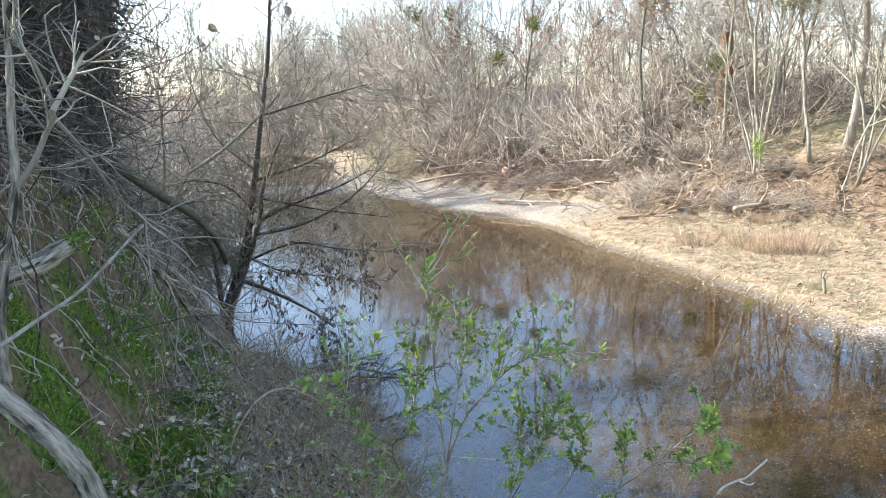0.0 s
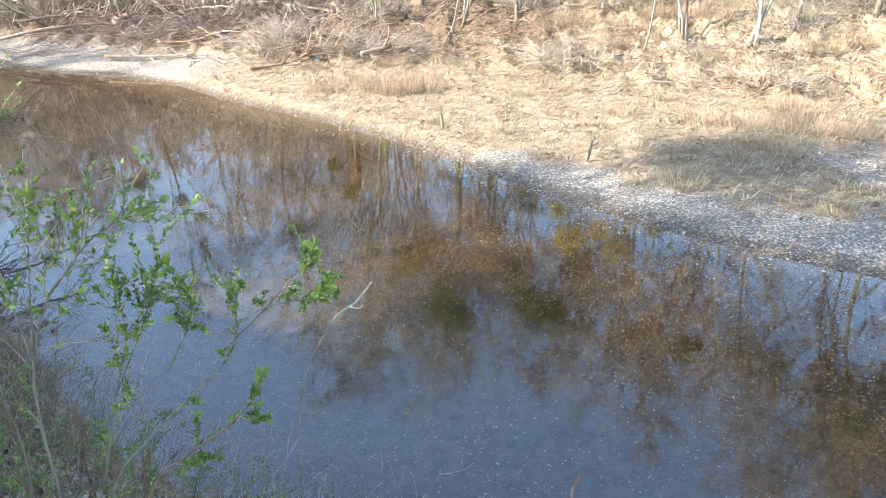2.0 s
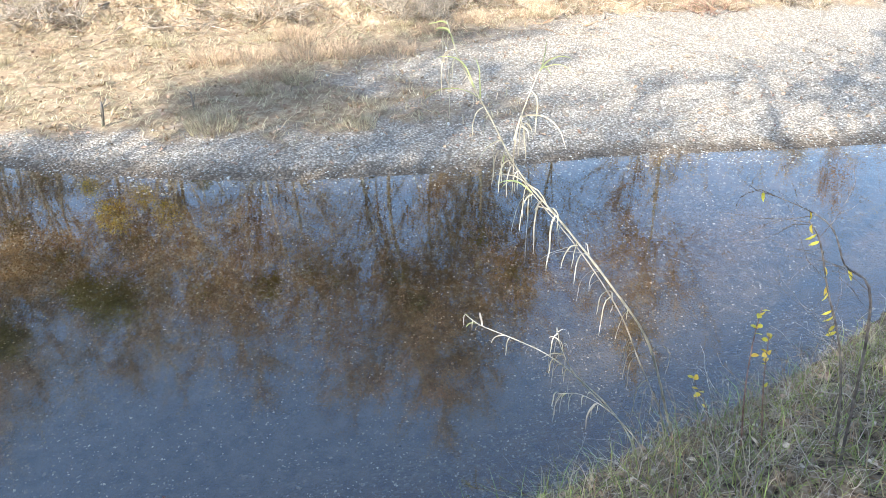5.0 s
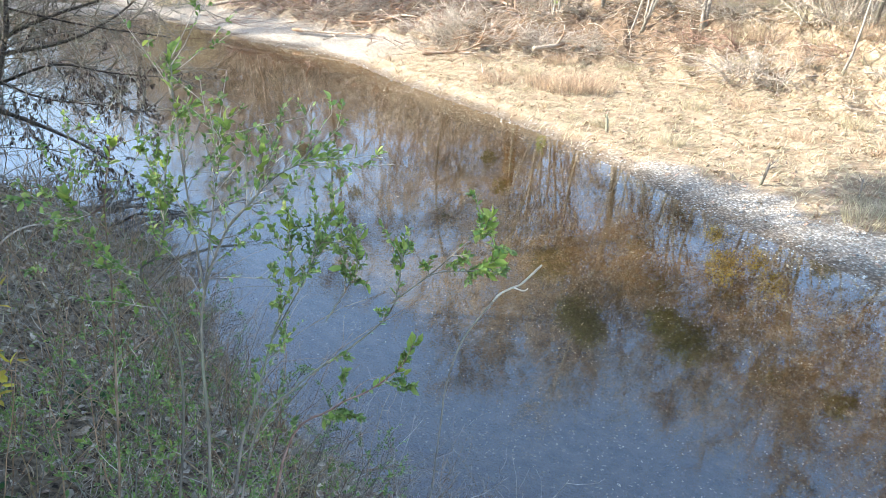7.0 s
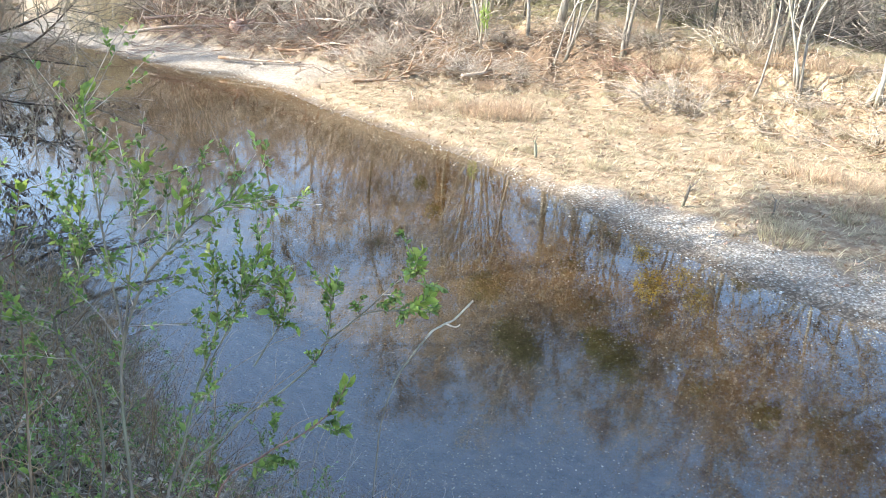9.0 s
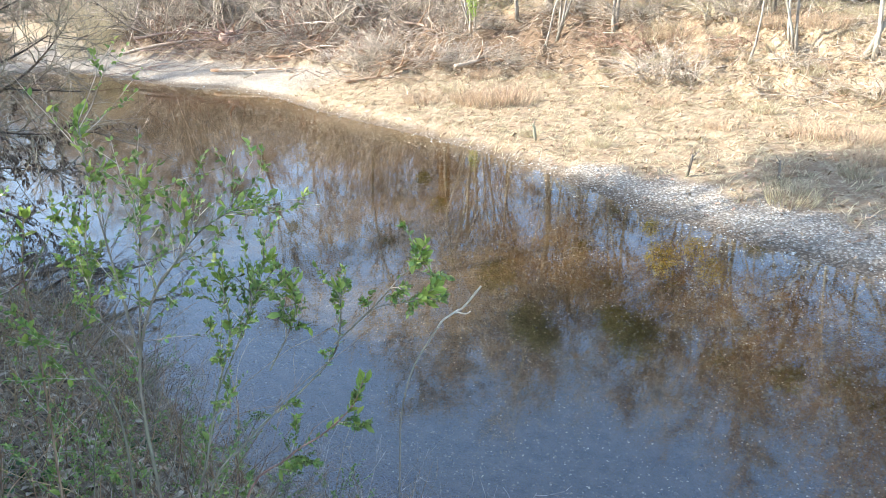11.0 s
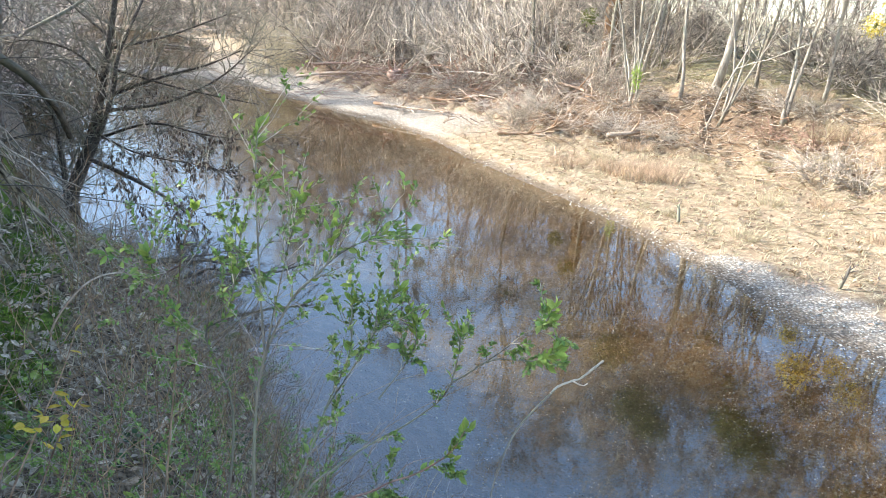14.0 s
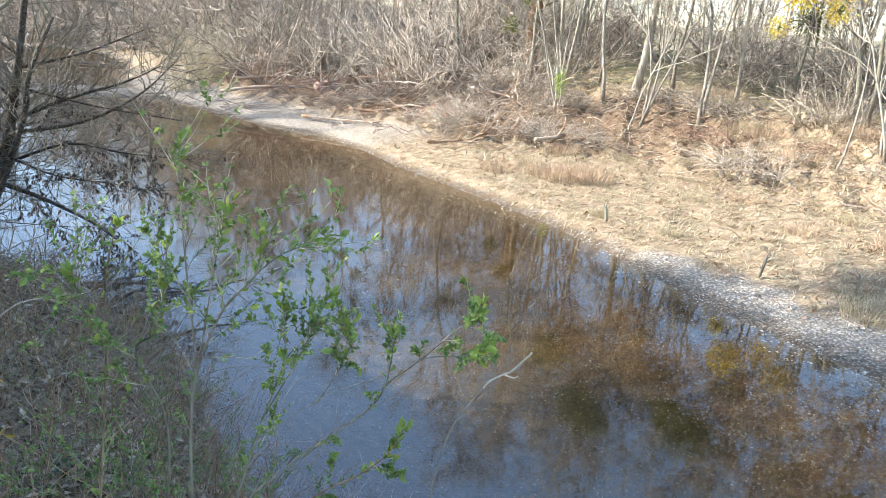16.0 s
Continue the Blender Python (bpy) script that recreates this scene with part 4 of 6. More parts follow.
def fallen_tree():
    rng = np.random.default_rng(41)
    t = thing("fallen_tree", "grey fallen limbs with mossy broken end on the bank", "tree")
    gnarled(t, [(-1.71, 2.34, 2.59), (-1.61, 2.47, 2.62), (-1.54, 2.58, 2.64), (-1.48, 2.67, 2.68), (-1.43, 2.75, 2.70)], 0.042, 0.033, 1, "thick furrowed limb, broken off and mossy at its end")
    g = Geo()
    e, f = np.array((-1.48, 2.67, 2.68)), np.array((-1.43, 2.75, 2.70))
    for _ in range(420):
        a, u = rng.uniform(-0.6, 3.7), rng.uniform(0.1, 1.05)
        c = e + (f - e) * u
        s = unit(np.cross(f - e, (0, 0, 1)))
        o = s * math.cos(a) + np.array((0, 0, 1)) * math.sin(a)
        g.blade([c + o * 0.031, c + o * 0.038 + rng.normal(0, 0.006, 3), c + o * 0.048 + rng.normal(0, 0.008, 3)], 0.008)
    tagged(part("moss", g.mesh("moss", MOSS, False), t, "green moss on the broken end"), kind="stuff")
    gnarled(t, [(-1.23, 1.70, 2.59), (-1.17, 1.72, 2.48), (-1.10, 1.74, 2.39), (-1.05, 1.75, 2.32), (-1.00, 1.76, 2.21), (-0.96, 1.75, 2.08)], 0.024, 0.030, 2, "curved bare limb with furrowed bark")
    a = gnarled(t, [(-1.35, 2.34, 3.62), (-1.37, 2.33, 3.35), (-1.39, 2.32, 3.15), (-1.40, 2.31, 2.96), (-1.44, 2.28, 2.77), (-1.49, 2.26, 2.54), (-1.50, 2.25, 2.31)], 0.010, 0.018, 3, "upright pale lichened branch", 16, 0.06)
    b = limb(t, "limb", [(-1.40, 2.31, 2.96), (-1.33, 2.32, 3.05), (-1.29, 2.33, 3.13), (-1.25, 2.33, 3.21), (-1.27, 2.29, 3.36), (-1.30, 2.25, 3.43)], 0.012, 0.005, LIMB_BARK, "", 7)
    c = limb(t, "limb", [(-1.23, 2.29, 3.21), (-1.16, 2.33, 3.34), (-1.13, 2.34, 3.39)], 0.010, 0.005, PALE_BARK, "", 6)
    d = limb(t, "limb", [(-1.34, 2.46, 3.21), (-1.30, 2.63, 3.03), (-1.28, 2.79, 2.85), (-1.18, 2.97, 2.69)], 0.009, 0.004, PALE_BARK, "", 6)
    limb(t, "limb", [(-1.31, 1.89, 2.53), (-1.27, 2.08, 2.57), (-1.20, 2.27, 2.63), (-1.07, 2.48, 2.80)], 0.008, 0.005, PALE_BARK, "straight pale stick", 6)
    g = Geo()
    for line, k in ((a, 16), (b, 12), (c, 8), (d, 8)):
        twiglets(rng, g, line, k, 0.38, 0.0045, 0.1, 1.0, 0.02, 2)
    tagged(part("twig_crown", g.mesh("twig_crown", PALE_BARK), t), kind="stuff")


def ivy_tree():
    rng = np.random.default_rng(42)
    t = thing("old_tree", "broad old trunk wrapped in dead creeper on the bank", "tree")
    line = gnarled(t, rooted([(-2.81, 4.85, 2.71), (-2.71, 4.90, 3.21), (-2.60, 4.96, 3.73), (-2.49, 5.02, 4.24), (-2.37, 5.07, 4.84)]), 0.32, 0.27, 4, "", 40, 0.10, TRUNK_BARK, "trunk", 0.06)
    g, h = Geo(), Geo()
    for _ in range(1900):
        p, d = along(line, rng.uniform(0.05, 1))
        a = rng.uniform(0, 6.283)
        q = p + np.array((math.cos(a), math.sin(a), 0)) * rng.uniform(0.27, 0.36)
        e = rng.choice((-1.0, 1.0))
        w = wander(rng, q, (math.cos(a) * 0.25 - e * math.sin(a) * 0.8, math.sin(a) * 0.25 + e * math.cos(a) * 0.8, rng.normal(-0.2, 0.8)), rng.uniform(0.25, 0.8), 9, 0.42, -0.09)
        g.tube(w, taper(rng.uniform(0.0025, 0.008), 0.0018, len(w)), 4)
    for _ in range(260):
        p, d = along(line, rng.uniform(0.3, 1))
        a = rng.uniform(0, 6.283)
        q = p + np.array((math.cos(a), math.sin(a), 0)) * rng.uniform(0.3, 0.5)
        h.leaf(q, rng.normal(0, 1, 3), rng.normal(0, 1, 3) + (0, 0, 1), 0.05, 0.04)
    tagged(part("creeper", g.mesh("creeper", DARK_TWIG), t, "dark tangled creeper stems"), kind="stuff")
    tagged(part("foliage", h.mesh("foliage", LEAF_DEAD, False), t), kind="stuff")
    top = line[-1]
    trunk, big, fine = tree_lines(rng, 1.9, 0.26, (-0.3, 0.05), limbs=15, subs=7, twigs=6, low=0.1, spread=0.6)
    q = Geo()
    q.tube(trunk + top, taper(0.29, 0.06, len(trunk)), 10)
    part("trunk", q.mesh("trunk", BARK), t)
    q = Geo()
    for l, r in big:
        b = Geo()
        b.tube(l + top, r, 6)
        part("limb", b.mesh("limb", BARK), t)
    for l, r in fine:
        q.tube(l + top, r * 1.3, 3)
    tagged(part("twig_crown", q.mesh("twig_crown", DARK_TWIG), t), kind="stuff")
    # limbs that reach over the water, with a few dead leaves
    g, dead = Geo(), Geo()
    for k, (a, dz, ln) in enumerate(((0.25, 0.55, 3.2), (0.9, 0.35, 2.6), (-0.5, 0.6, 3.0), (1.6, 0.45, 2.4), (0.5, 0.9, 3.4), (0.7, 0.6, 3.6), (1.2, 0.7, 3.2), (0.1, 0.3, 2.8), (1.0, 0.95, 3.6))):
        p, _ = along(line, 0.97 - 0.04 * k)
        w = wander(rng, p, (math.cos(a), math.sin(a), dz), ln, 9, 0.10, 0.01)
        q = Geo()
        q.tube(w, taper(0.05, 0.012, len(w)), 7)
        part("limb", q.mesh("limb", BARK), t)
        for v in twiglets(rng, g, w, 26, 0.9, 0.006, 0.2, 1.0, -0.05, 4):
            if rng.uniform() < 0.05:
                dead.leaf(v[-1], rng.normal(0, 0.4, 3) + (0, 0, -1), rng.normal(0, 1, 3), 0.09, 0.06)
    tagged(part("twig_crown", g.mesh("twig_crown", DARK_TWIG), t), kind="stuff")
    tagged(part("dead_leaves", dead.mesh("dead_leaves", LEAF_DEAD, False), t), kind="stuff")


def root_mat():
    """The torn bank: thick roots over its edge, fine ones hanging down its face."""
    rng = np.random.default_rng(43)
    t = thing("root_mat", "mass of exposed tangled roots over an eroded bank", "roots")
    main = gnarled(t, [(-1.84, 3.89, 2.57), (-1.80, 4.10, 2.36), (-1.77, 4.31, 2.17), (-1.73, 4.52, 1.92), (-1.70, 4.72, 1.69), (-1.61, 4.94, 1.42)], 0.026, 0.014, 5, "thick bare root running down the bank", 16, 0.12)
    gnarled(t, [(-2.52, 5.44, 2.81), (-2.54, 6.39, 2.42), (-2.62, 7.29, 2.12), (-2.70, 8.19, 1.70), (-2.87, 9.06, 1.20)], 0.04, 0.03, 6, "dark leaning root limb", 20, 0.12, TRUNK_BARK)
    g, big = Geo(), Geo()
    twiglets(rng, g, main, 26, 0.7, 0.008, 0.05, 0.9, -0.25, 2)
    for k in range(430):
        u = rng.uniform(0, 1)
        y = 2.0 + 6.6 * u ** 0.8
        x0 = np.interp(y, [p[1] for p in SCAR[2:9]], [p[0] for p in SCAR[2:9]])
        x = x0 - rng.uniform(0.35, 1.1)
        z = height(x, y)
        p = np.array((x, y, z - 0.02))
        out = np.array((1.0, 0.1 * rng.normal(), 0.5 * rng.uniform(-0.4, 1.2)))
        w = wander(rng, p, out, rng.uniform(0.2, 0.85), 9, 0.30, -0.24)
        ground_z = land(w[:, 0], w[:, 1])[0]
        w[:, 2] = np.maximum(w[:, 2], ground_z + 0.01)
        r = rng.uniform(0.003, 0.008) * (2.2 if rng.uniform() < 0.07 else 1)
        g.tube(w, taper(r, r * 0.4, len(w)), 4)
    tagged(part("root_fringe", g.mesh("root_fringe", ROOT), t, "fine hanging roots"), kind="stuff")
    # a heap of dead sticks and vines on top of the bank
    heap = thing("brush_heap", "heap of dead grey sticks and vines on the bank", "branches")
    g, dark = Geo(), Geo()
    for k in range(2000):
        y = rng.uniform(2.1, 7.8)
        x0 = np.interp(y, [p[1] for p in SCAR[2:9]], [p[0] for p in SCAR[2:9]])
        x = x0 - rng.uniform(0.65, 2.6)
        top = height(x, y) + rng.uniform(0, 0.75) * math.exp(-((x - x0 + 1.2) / 1.0) ** 2)
        a = rng.uniform(0, 6.283)
        w = wander(rng, (x, y, top), (math.cos(a), math.sin(a), rng.normal(0.1, 0.35)), rng.uniform(0.25, 1.1), 7, 0.26, -0.07)
        gz = land(w[:, 0], w[:, 1])[0]
        w[:, 2] = np.maximum(w[:, 2], gz + 0.01)
        (dark if k % 2 else g).tube(w, taper(rng.uniform(0.0035, 0.008) * (2.2 if rng.uniform() < 0.07 else 1.0), 0.0025, len(w)), 4)
    for k in range(2300):
        y = rng.uniform(2.3, 6.4)
        x0 = np.interp(y, [p[1] for p in SCAR[2:9]], [p[0] for p in SCAR[2:9]])
        x = x0 - 0.65 - rng.gamma(2.0, 0.3)
        top = height(x, y) + rng.uniform(-0.02, 0.85) * min(1.0, 0.25 + (x0 - x) * 0.7)
        a = rng.uniform(0, 6.283)
        w = wander(rng, (x, y, top), (math.cos(a), math.sin(a), rng.normal(0, 0.5)), rng.uniform(0.3, 0.95), 8, 0.36, -0.06)
        (dark if k % 2 else g).tube(w, taper(rng.uniform(0.003, 0.008), 0.0022, len(w)), 4)
    tagged(part("pale_brush", g.mesh("pale_brush", ROOT), heap, "pale grey dead vines"), kind="stuff")
    tagged(part("dark_brush", dark.mesh("dark_brush", DARK_TWIG), heap, "dark dead vines"), kind="stuff")
    g = Geo()
    for k in range(240):
        y = rng.uniform(2.3, 8.2)
        x0 = np.interp(y, [p[1] for p in SCAR[2:9]], [p[0] for p in SCAR[2:9]])
        x = x0 - rng.uniform(0.2, 2.2)
        w = wander(rng, (x, y, height(x, y)), rng.normal(0, 0.5, 3) + (0.25, 0, 1.0), rng.uniform(0.7, 2.0), 8, 0.16, -0.03)
        g.tube(w, taper(rng.uniform(0.004, 0.009), 0.002, len(w)), 3)
        twiglets(rng, g, w, 3, 0.4, 0.003, 0.3)
    tagged(part("shoot_spray", g.mesh("shoot_spray", DARK_TWIG), heap, "thin bare shoots"), kind="stuff")


def snag():
    rng = np.random.default_rng(44)
    t = thing("alder", "small bare alder leaning over the water's edge", "tree")
    lines = [limb(t, "trunk", rooted([(-3.25, 10.09, 0.25), (-3.03, 10.16, 0.82), (-2.85, 10.21, 1.49), (-2.69, 10.25, 2.31), (-2.56, 10.29, 3.04), (-2.40, 10.33, 3.90), (-2.28, 10.35, 4.96)]), 0.085, 0.02, DARK_TWIG, "", 9, 4, 0.05, 7),
             limb(t, "trunk", rooted([(-3.16, 10.01, 0.27), (-2.89, 10.04, 0.93), (-2.64, 10.06, 1.63), (-2.54, 10.03, 2.09), (-2.22, 10.06, 2.80)]), 0.06, 0.015, DARK_TWIG, "", 8, 4, 0.05, 8),
             limb(t, "trunk", rooted([(-3.31, 10.07, 0.26), (-3.36, 10.13, 0.75), (-3.43, 10.17, 1.26), (-3.65, 10.17, 1.69)]), 0.05, 0.015, DARK_TWIG, "", 8, 4, 0.05, 9)]
    limb(t, "limb", [(-3.47, 9.59, 2.32), (-2.98, 9.89, 2.66), (-2.46, 10.18, 3.16), (-2.27, 10.36, 3.39)], 0.026, 0.014, BARK, "pale dead branch caught in the tree", 7, 6, 0.08, 5)
    arms = [limb(t, "limb", p, r, 0.006, DARK_TWIG, "", 6, 5) for p, r in (
        ([(-2.85, 10.21, 1.49), (-2.11, 9.98, 1.83), (-1.41, 9.70, 2.09), (-0.93, 9.35, 2.34)], 0.028), ([(-2.71, 10.25, 2.15), (-1.92, 10.02, 2.39), (-1.06, 9.74, 2.77)], 0.022), ([(-2.70, 10.25, 1.90), (-1.73, 9.65, 1.79), (-0.67, 8.98, 1.75)], 0.018), ([(-2.96, 10.18, 0.94), (-2.13, 9.84, 1.28), (-1.42, 9.43, 1.26), (-0.62, 8.98, 1.29)], 0.022), ([(-2.52, 10.30, 3.08), (-1.72, 10.16, 3.29), (-0.97, 9.95, 3.46)], 0.016), ([(-2.71, 10.25, 2.31), (-3.24, 10.25, 2.82), (-3.57, 10.30, 3.70)], 0.018), ([(-2.84, 10.11, 1.34), (-1.94, 9.81, 1.57), (-1.23, 9.42, 1.96), (-0.71, 8.97, 2.44)], 0.03), ([(-2.94, 10.08, 1.09), (-2.30, 9.73, 0.90), (-1.59, 9.37, 0.89), (-1.01, 8.94, 0.90)], 0.016), ([(-2.79, 10.23, 1.74), (-3.11, 10.14, 2.09), (-3.54, 9.99, 2.20), (-3.83, 9.89, 2.14)], 0.02))]
    droop = limb(t, "limb", [(-3.01, 10.06, 0.71), (-2.47, 9.69, 0.62), (-1.85, 9.32, 0.42), (-1.47, 8.88, 0.32)], 0.035, 0.012, DARK_TWIG, "drooping limb hung with dead leaves", 7, 5)
    g, dead = Geo(), Geo()
    for l in lines:
        twiglets(rng, g, l, 30, 1.2, 0.007, 0.2, 1.1, 0.0, 4)
    tips = []
    for l in arms:
        twiglets(rng, g, l, 26, 1.0, 0.007, 0.05, 1.1, 0.01, 4, 0.2)
    for l in arms[3:4] + arms[7:8] + [droop]:
        tips += twiglets(rng, g, l, 22, 0.7, 0.005, 0.15, 0.9, -0.12, 2)
    for w in tips:
        for _ in range(9):
            p, d = along(w, rng.uniform(0.1, 1))
            dead.leaf(p, rng.normal(0, 0.35, 3) + (0, 0, -1), rng.normal(0, 1, 3), rng.uniform(0.035, 0.075), rng.uniform(0.014, 0.024))
    # twigs get paler bark than the trunks: their sunlit look is in the colour
    tagged(part("twig_crown", g.mesh("twig_crown", MID_BARK), t), kind="stuff")
    g = Geo()
    for l in lines:
        twiglets(rng, g, l, 40, 1.5, 0.008, 0.15, 1.2, -0.01, 3, 0.14)
    for l in arms:
        twiglets(rng, g, l, 14, 0.9, 0.006, 0.1, 1.0, 0.0, 3, 0.14)
    tagged(part("twig_spray", g.mesh("twig_spray", BARK), t, "grey twigs, paler bark for a sunlit look"), kind="stuff")
    tagged(part("dead_leaves", dead.mesh("dead_leaves", LEAF_ALDER, False), t, "hanging brown dead leaves and catkins"), kind="stuff")


def clod(label, x, y, size, seed):
    """A slumped lump of earth at the water's edge, with a fringe of dead grass."""
    rng = np.random.default_rng(seed)
    t = thing("earth_clod", label, "earth", group="slumped earth clods at the near edge")
    bm = bmesh.new()
    bmesh.ops.create_icosphere(bm, subdivisions=3, radius=1.0)
    c = np.array((x, y, max(height(x, y), -0.05) + size * 0.1))
    for v in bm.verts:
        p = np.array(v.co)
        k = 1 + 0.22 * math.sin(3.1 * p[0] + seed) * math.cos(2.7 * p[1] + 2 * seed) + 0.12 * math.sin(7.3 * p[2] + 5.1 * p[0] + seed) + 0.04 * rng.normal()
        v.co = Vector(c + p * k * size * np.array((1.1, 0.8, 0.6)))
    me = bpy.data.meshes.new("lump")
    bm.to_mesh(me)
    bm.free()
    me.materials.append(CLOD)
    part("lump", me, t)
    g = Geo()
    for _ in range(150):
        a = rng.uniform(0, 6.283)
        p = c + np.array((math.cos(a) * size * rng.uniform(0.1, 0.95), math.sin(a) * size * 0.7 * rng.uniform(0.1, 0.95), size * 0.5))
        w = wander(rng, p, (math.cos(a) + 0.5, math.sin(a) + 0.2, 0.5), size * rng.uniform(0.4, 1.3), 4, 0.2, -0.35)
        g.blade(w, 0.004)
    tagged(part("grass_fringe", g.mesh("grass_fringe", BROWN_WEED, False), t, "drooping brown dead grass"), kind="stuff")


for k, (x, y, s) in enumerate(((-0.95, 6.55, 0.22), (-0.6, 5.9, 0.16), (-1.5, 7.25, 0.2), (-0.42, 5.3, 0.12))):
    clod("dark slumped clod of earth with dead grass at the water", x, y, s, 400 + k)


def floating_brush():
    rng = np.random.default_rng(45)
    t = thing("sunken_branch", "dark twiggy branches lying half in the water", "branch")
    g = Geo()
    for k, (x, y, a) in enumerate(((-1.9, 7.6, 0.3), (-1.6, 7.3, -0.2), (-1.3, 7.0, 0.1), (-2.2, 8.0, 0.5))):
        w = wander(rng, (x, y, height(x, y) + 0.03), (math.cos(a), math.sin(a), 0.22), 1.5, 7, 0.12, -0.05)
        q = Geo()
        q.tube(w, taper(0.022, 0.007, len(w)), 6)
        part("limb", q.mesh("limb", DARK_TWIG), t)
        twiglets(rng, g, w, 26, 0.55, 0.0045, 0.1, 1.0, 0.0, 3)
    tagged(part("twig_crown", g.mesh("twig_crown", DARK_TWIG), t), kind="stuff")


floating_brush()
fallen_tree()
ivy_tree()
root_mat()
snag()


# ---- leafy shrubs and stalks before the camera ----
def leaf_mesh(name, length, width, material):
    g = Geo()
    g.leaf((0, 0, 0), (0, 1, 0), (0, 0, 1), length, width)
    return g.mesh(name, material)


GREEN_LEAF = [leaf_mesh("leaf", a, b, LEAF) for a, b in ((0.016, 0.0075), (0.013, 0.007), (0.019, 0.010))]
TIP_LEAF = [leaf_mesh("leaf", a, b, LEAF_TIP) for a, b in ((0.028, 0.014), (0.022, 0.012), (0.033, 0.016))]
YELLOW_LEAF = [leaf_mesh("leaf", a, b, LEAF_YELLOW) for a, b in ((0.052, 0.015), (0.042, 0.012), (0.034, 0.026))]
SMALL_YELLOW = [leaf_mesh("leaf", a, b, LEAF_YELLOW) for a, b in ((0.035, 0.026), (0.028, 0.02))]


def put_leaf(parent, me, p, d, up=(0, 0, 1)):
    ob = new("leaf", me)
    ob.parent = parent
    y = Vector(unit(d))
    x = y.cross(Vector(unit(up)))
    x = x.normalized() if x.length > 0.05 else Vector((1, 0, 0))
    z = x.cross(y)
    m = Matrix((x, y, z)).transposed().to_4x4()
    m.translation = Vector([float(c) for c in p])
    ob.matrix_basis = m
    return ob


def privet(label, stems, seed, count, side=13, spread=0.2, tip=True):
    """A thin evergreen shrub: brown stems, side shoots, small dark leaves and bright young ones at the tips."""
    rng = np.random.default_rng(seed)
    t = thing("privet", label, "shrub", group="leafy shrubs on the near bank")
    g = Geo()
    shoots, lines = [], []
    for points, r in stems:
        l = limb(t, "stem", points, r, r * 0.35, RED_TWIG if rng.uniform() < 0.3 else BARK, "", 6, 5)
        lines.append(l)
        shoots += twiglets(rng, g, l, side, spread, 0.0014, 0.2, 0.9, 0.06, 1, 0.12)
    tagged(part("shoot_spray", g.mesh("shoot_spray", TWIG), t), kind="stuff")
    for l in lines:
        if tip:
            p, d = along(l, 1.0)
            for k in range(6):
                put_leaf(t, TIP_LEAF[k % 3], p + rng.normal(0, 0.006, 3), aside(rng, d, rng.uniform(0.2, 0.9)), rng.normal(0, 1, 3))
            for k in range(6):
                p2, d2 = along(l, rng.uniform(0.72, 0.98))
                put_leaf(t, TIP_LEAF[k % 3], p2, aside(rng, d2, rng.uniform(0.5, 1.0)), rng.normal(0, 0.6, 3) + (0, 0, 1))
    g = Geo()
    for k in range(count * 3):
        w = shoots[int(rng.integers(0, len(shoots)))]
        p, d = along(w, rng.uniform(0.2, 1))
        g.leaf(p, aside(rng, d, rng.uniform(0.4, 1.2)), rng.normal(0, 0.7, 3) + (0, 0, 1), rng.uniform(0.009, 0.015), rng.uniform(0.005, 0.008))
    tagged(part("foliage", g.mesh("foliage", LEAF), t, "small dark green leaves"), kind="stuff")
    for k in range(count):
        w = shoots[int(rng.integers(0, len(shoots)))] if rng.uniform() < 0.8 else lines[int(rng.integers(0, len(lines)))]
        p, d = along(w, rng.uniform(0.3, 1) if len(w) < 8 else rng.uniform(0.45, 1))
        put_leaf(t, (TIP_LEAF if rng.uniform() < 0.12 else GREEN_LEAF)[k % 3], p, aside(rng, d, rng.uniform(0.4, 1.2)), rng.normal(0, 0.7, 3) + (0, 0, 1))
    return t


privet("thin privet with small dark leaves and bright tips", [(rooted([(0.03, 1.62, 1.79), (0.08, 1.62, 1.97), (0.13, 1.62, 2.15), (0.18, 1.62, 2.30), (0.18, 1.62, 2.43)]), 0.0041), ([(0.13, 1.62, 2.15), (0.22, 1.61, 2.33), (0.28, 1.61, 2.47)], 0.0021)], 51, 290)
privet("forked privet sapling with pale green leaves", [(rooted([(-0.04, 1.61, 1.79), (-0.03, 1.62, 2.12), (-0.01, 1.62, 2.29), (0.05, 1.62, 2.44), (0.12, 1.62, 2.52), (0.13, 1.62, 2.61)]), 0.0049), ([(-0.01, 1.62, 2.29), (-0.03, 1.67, 2.53), (-0.04, 1.71, 2.69), (-0.04, 1.76, 2.79)], 0.0028), ([(-0.01, 1.62, 2.29), (0.03, 1.62, 2.52), (0.06, 1.62, 2.66)], 0.0021), ([(0.05, 1.62, 2.44), (0.15, 1.64, 2.54), (0.24, 1.66, 2.58)], 0.0024)], 52, 290)
privet("slender privet with large bright green top leaves", [(rooted([(-0.29, 1.78, 1.65), (-0.26, 1.78, 1.93), (-0.23, 1.79, 2.26), (-0.22, 1.79, 2.44), (-0.19, 1.80, 2.58)]), 0.0041), ([(-0.22, 1.79, 2.44), (-0.27, 1.78, 2.42), (-0.29, 1.78, 2.47)], 0.0021)], 53, 200)
privet("low arching privet branch above the water", [(rooted([(0.14, 1.57, 1.83), (0.26, 1.56, 1.97), (0.35, 1.55, 2.02), (0.42, 1.53, 2.09), (0.45, 1.52, 2.16)]), 0.0035)], 54, 150, 9, 0.10)
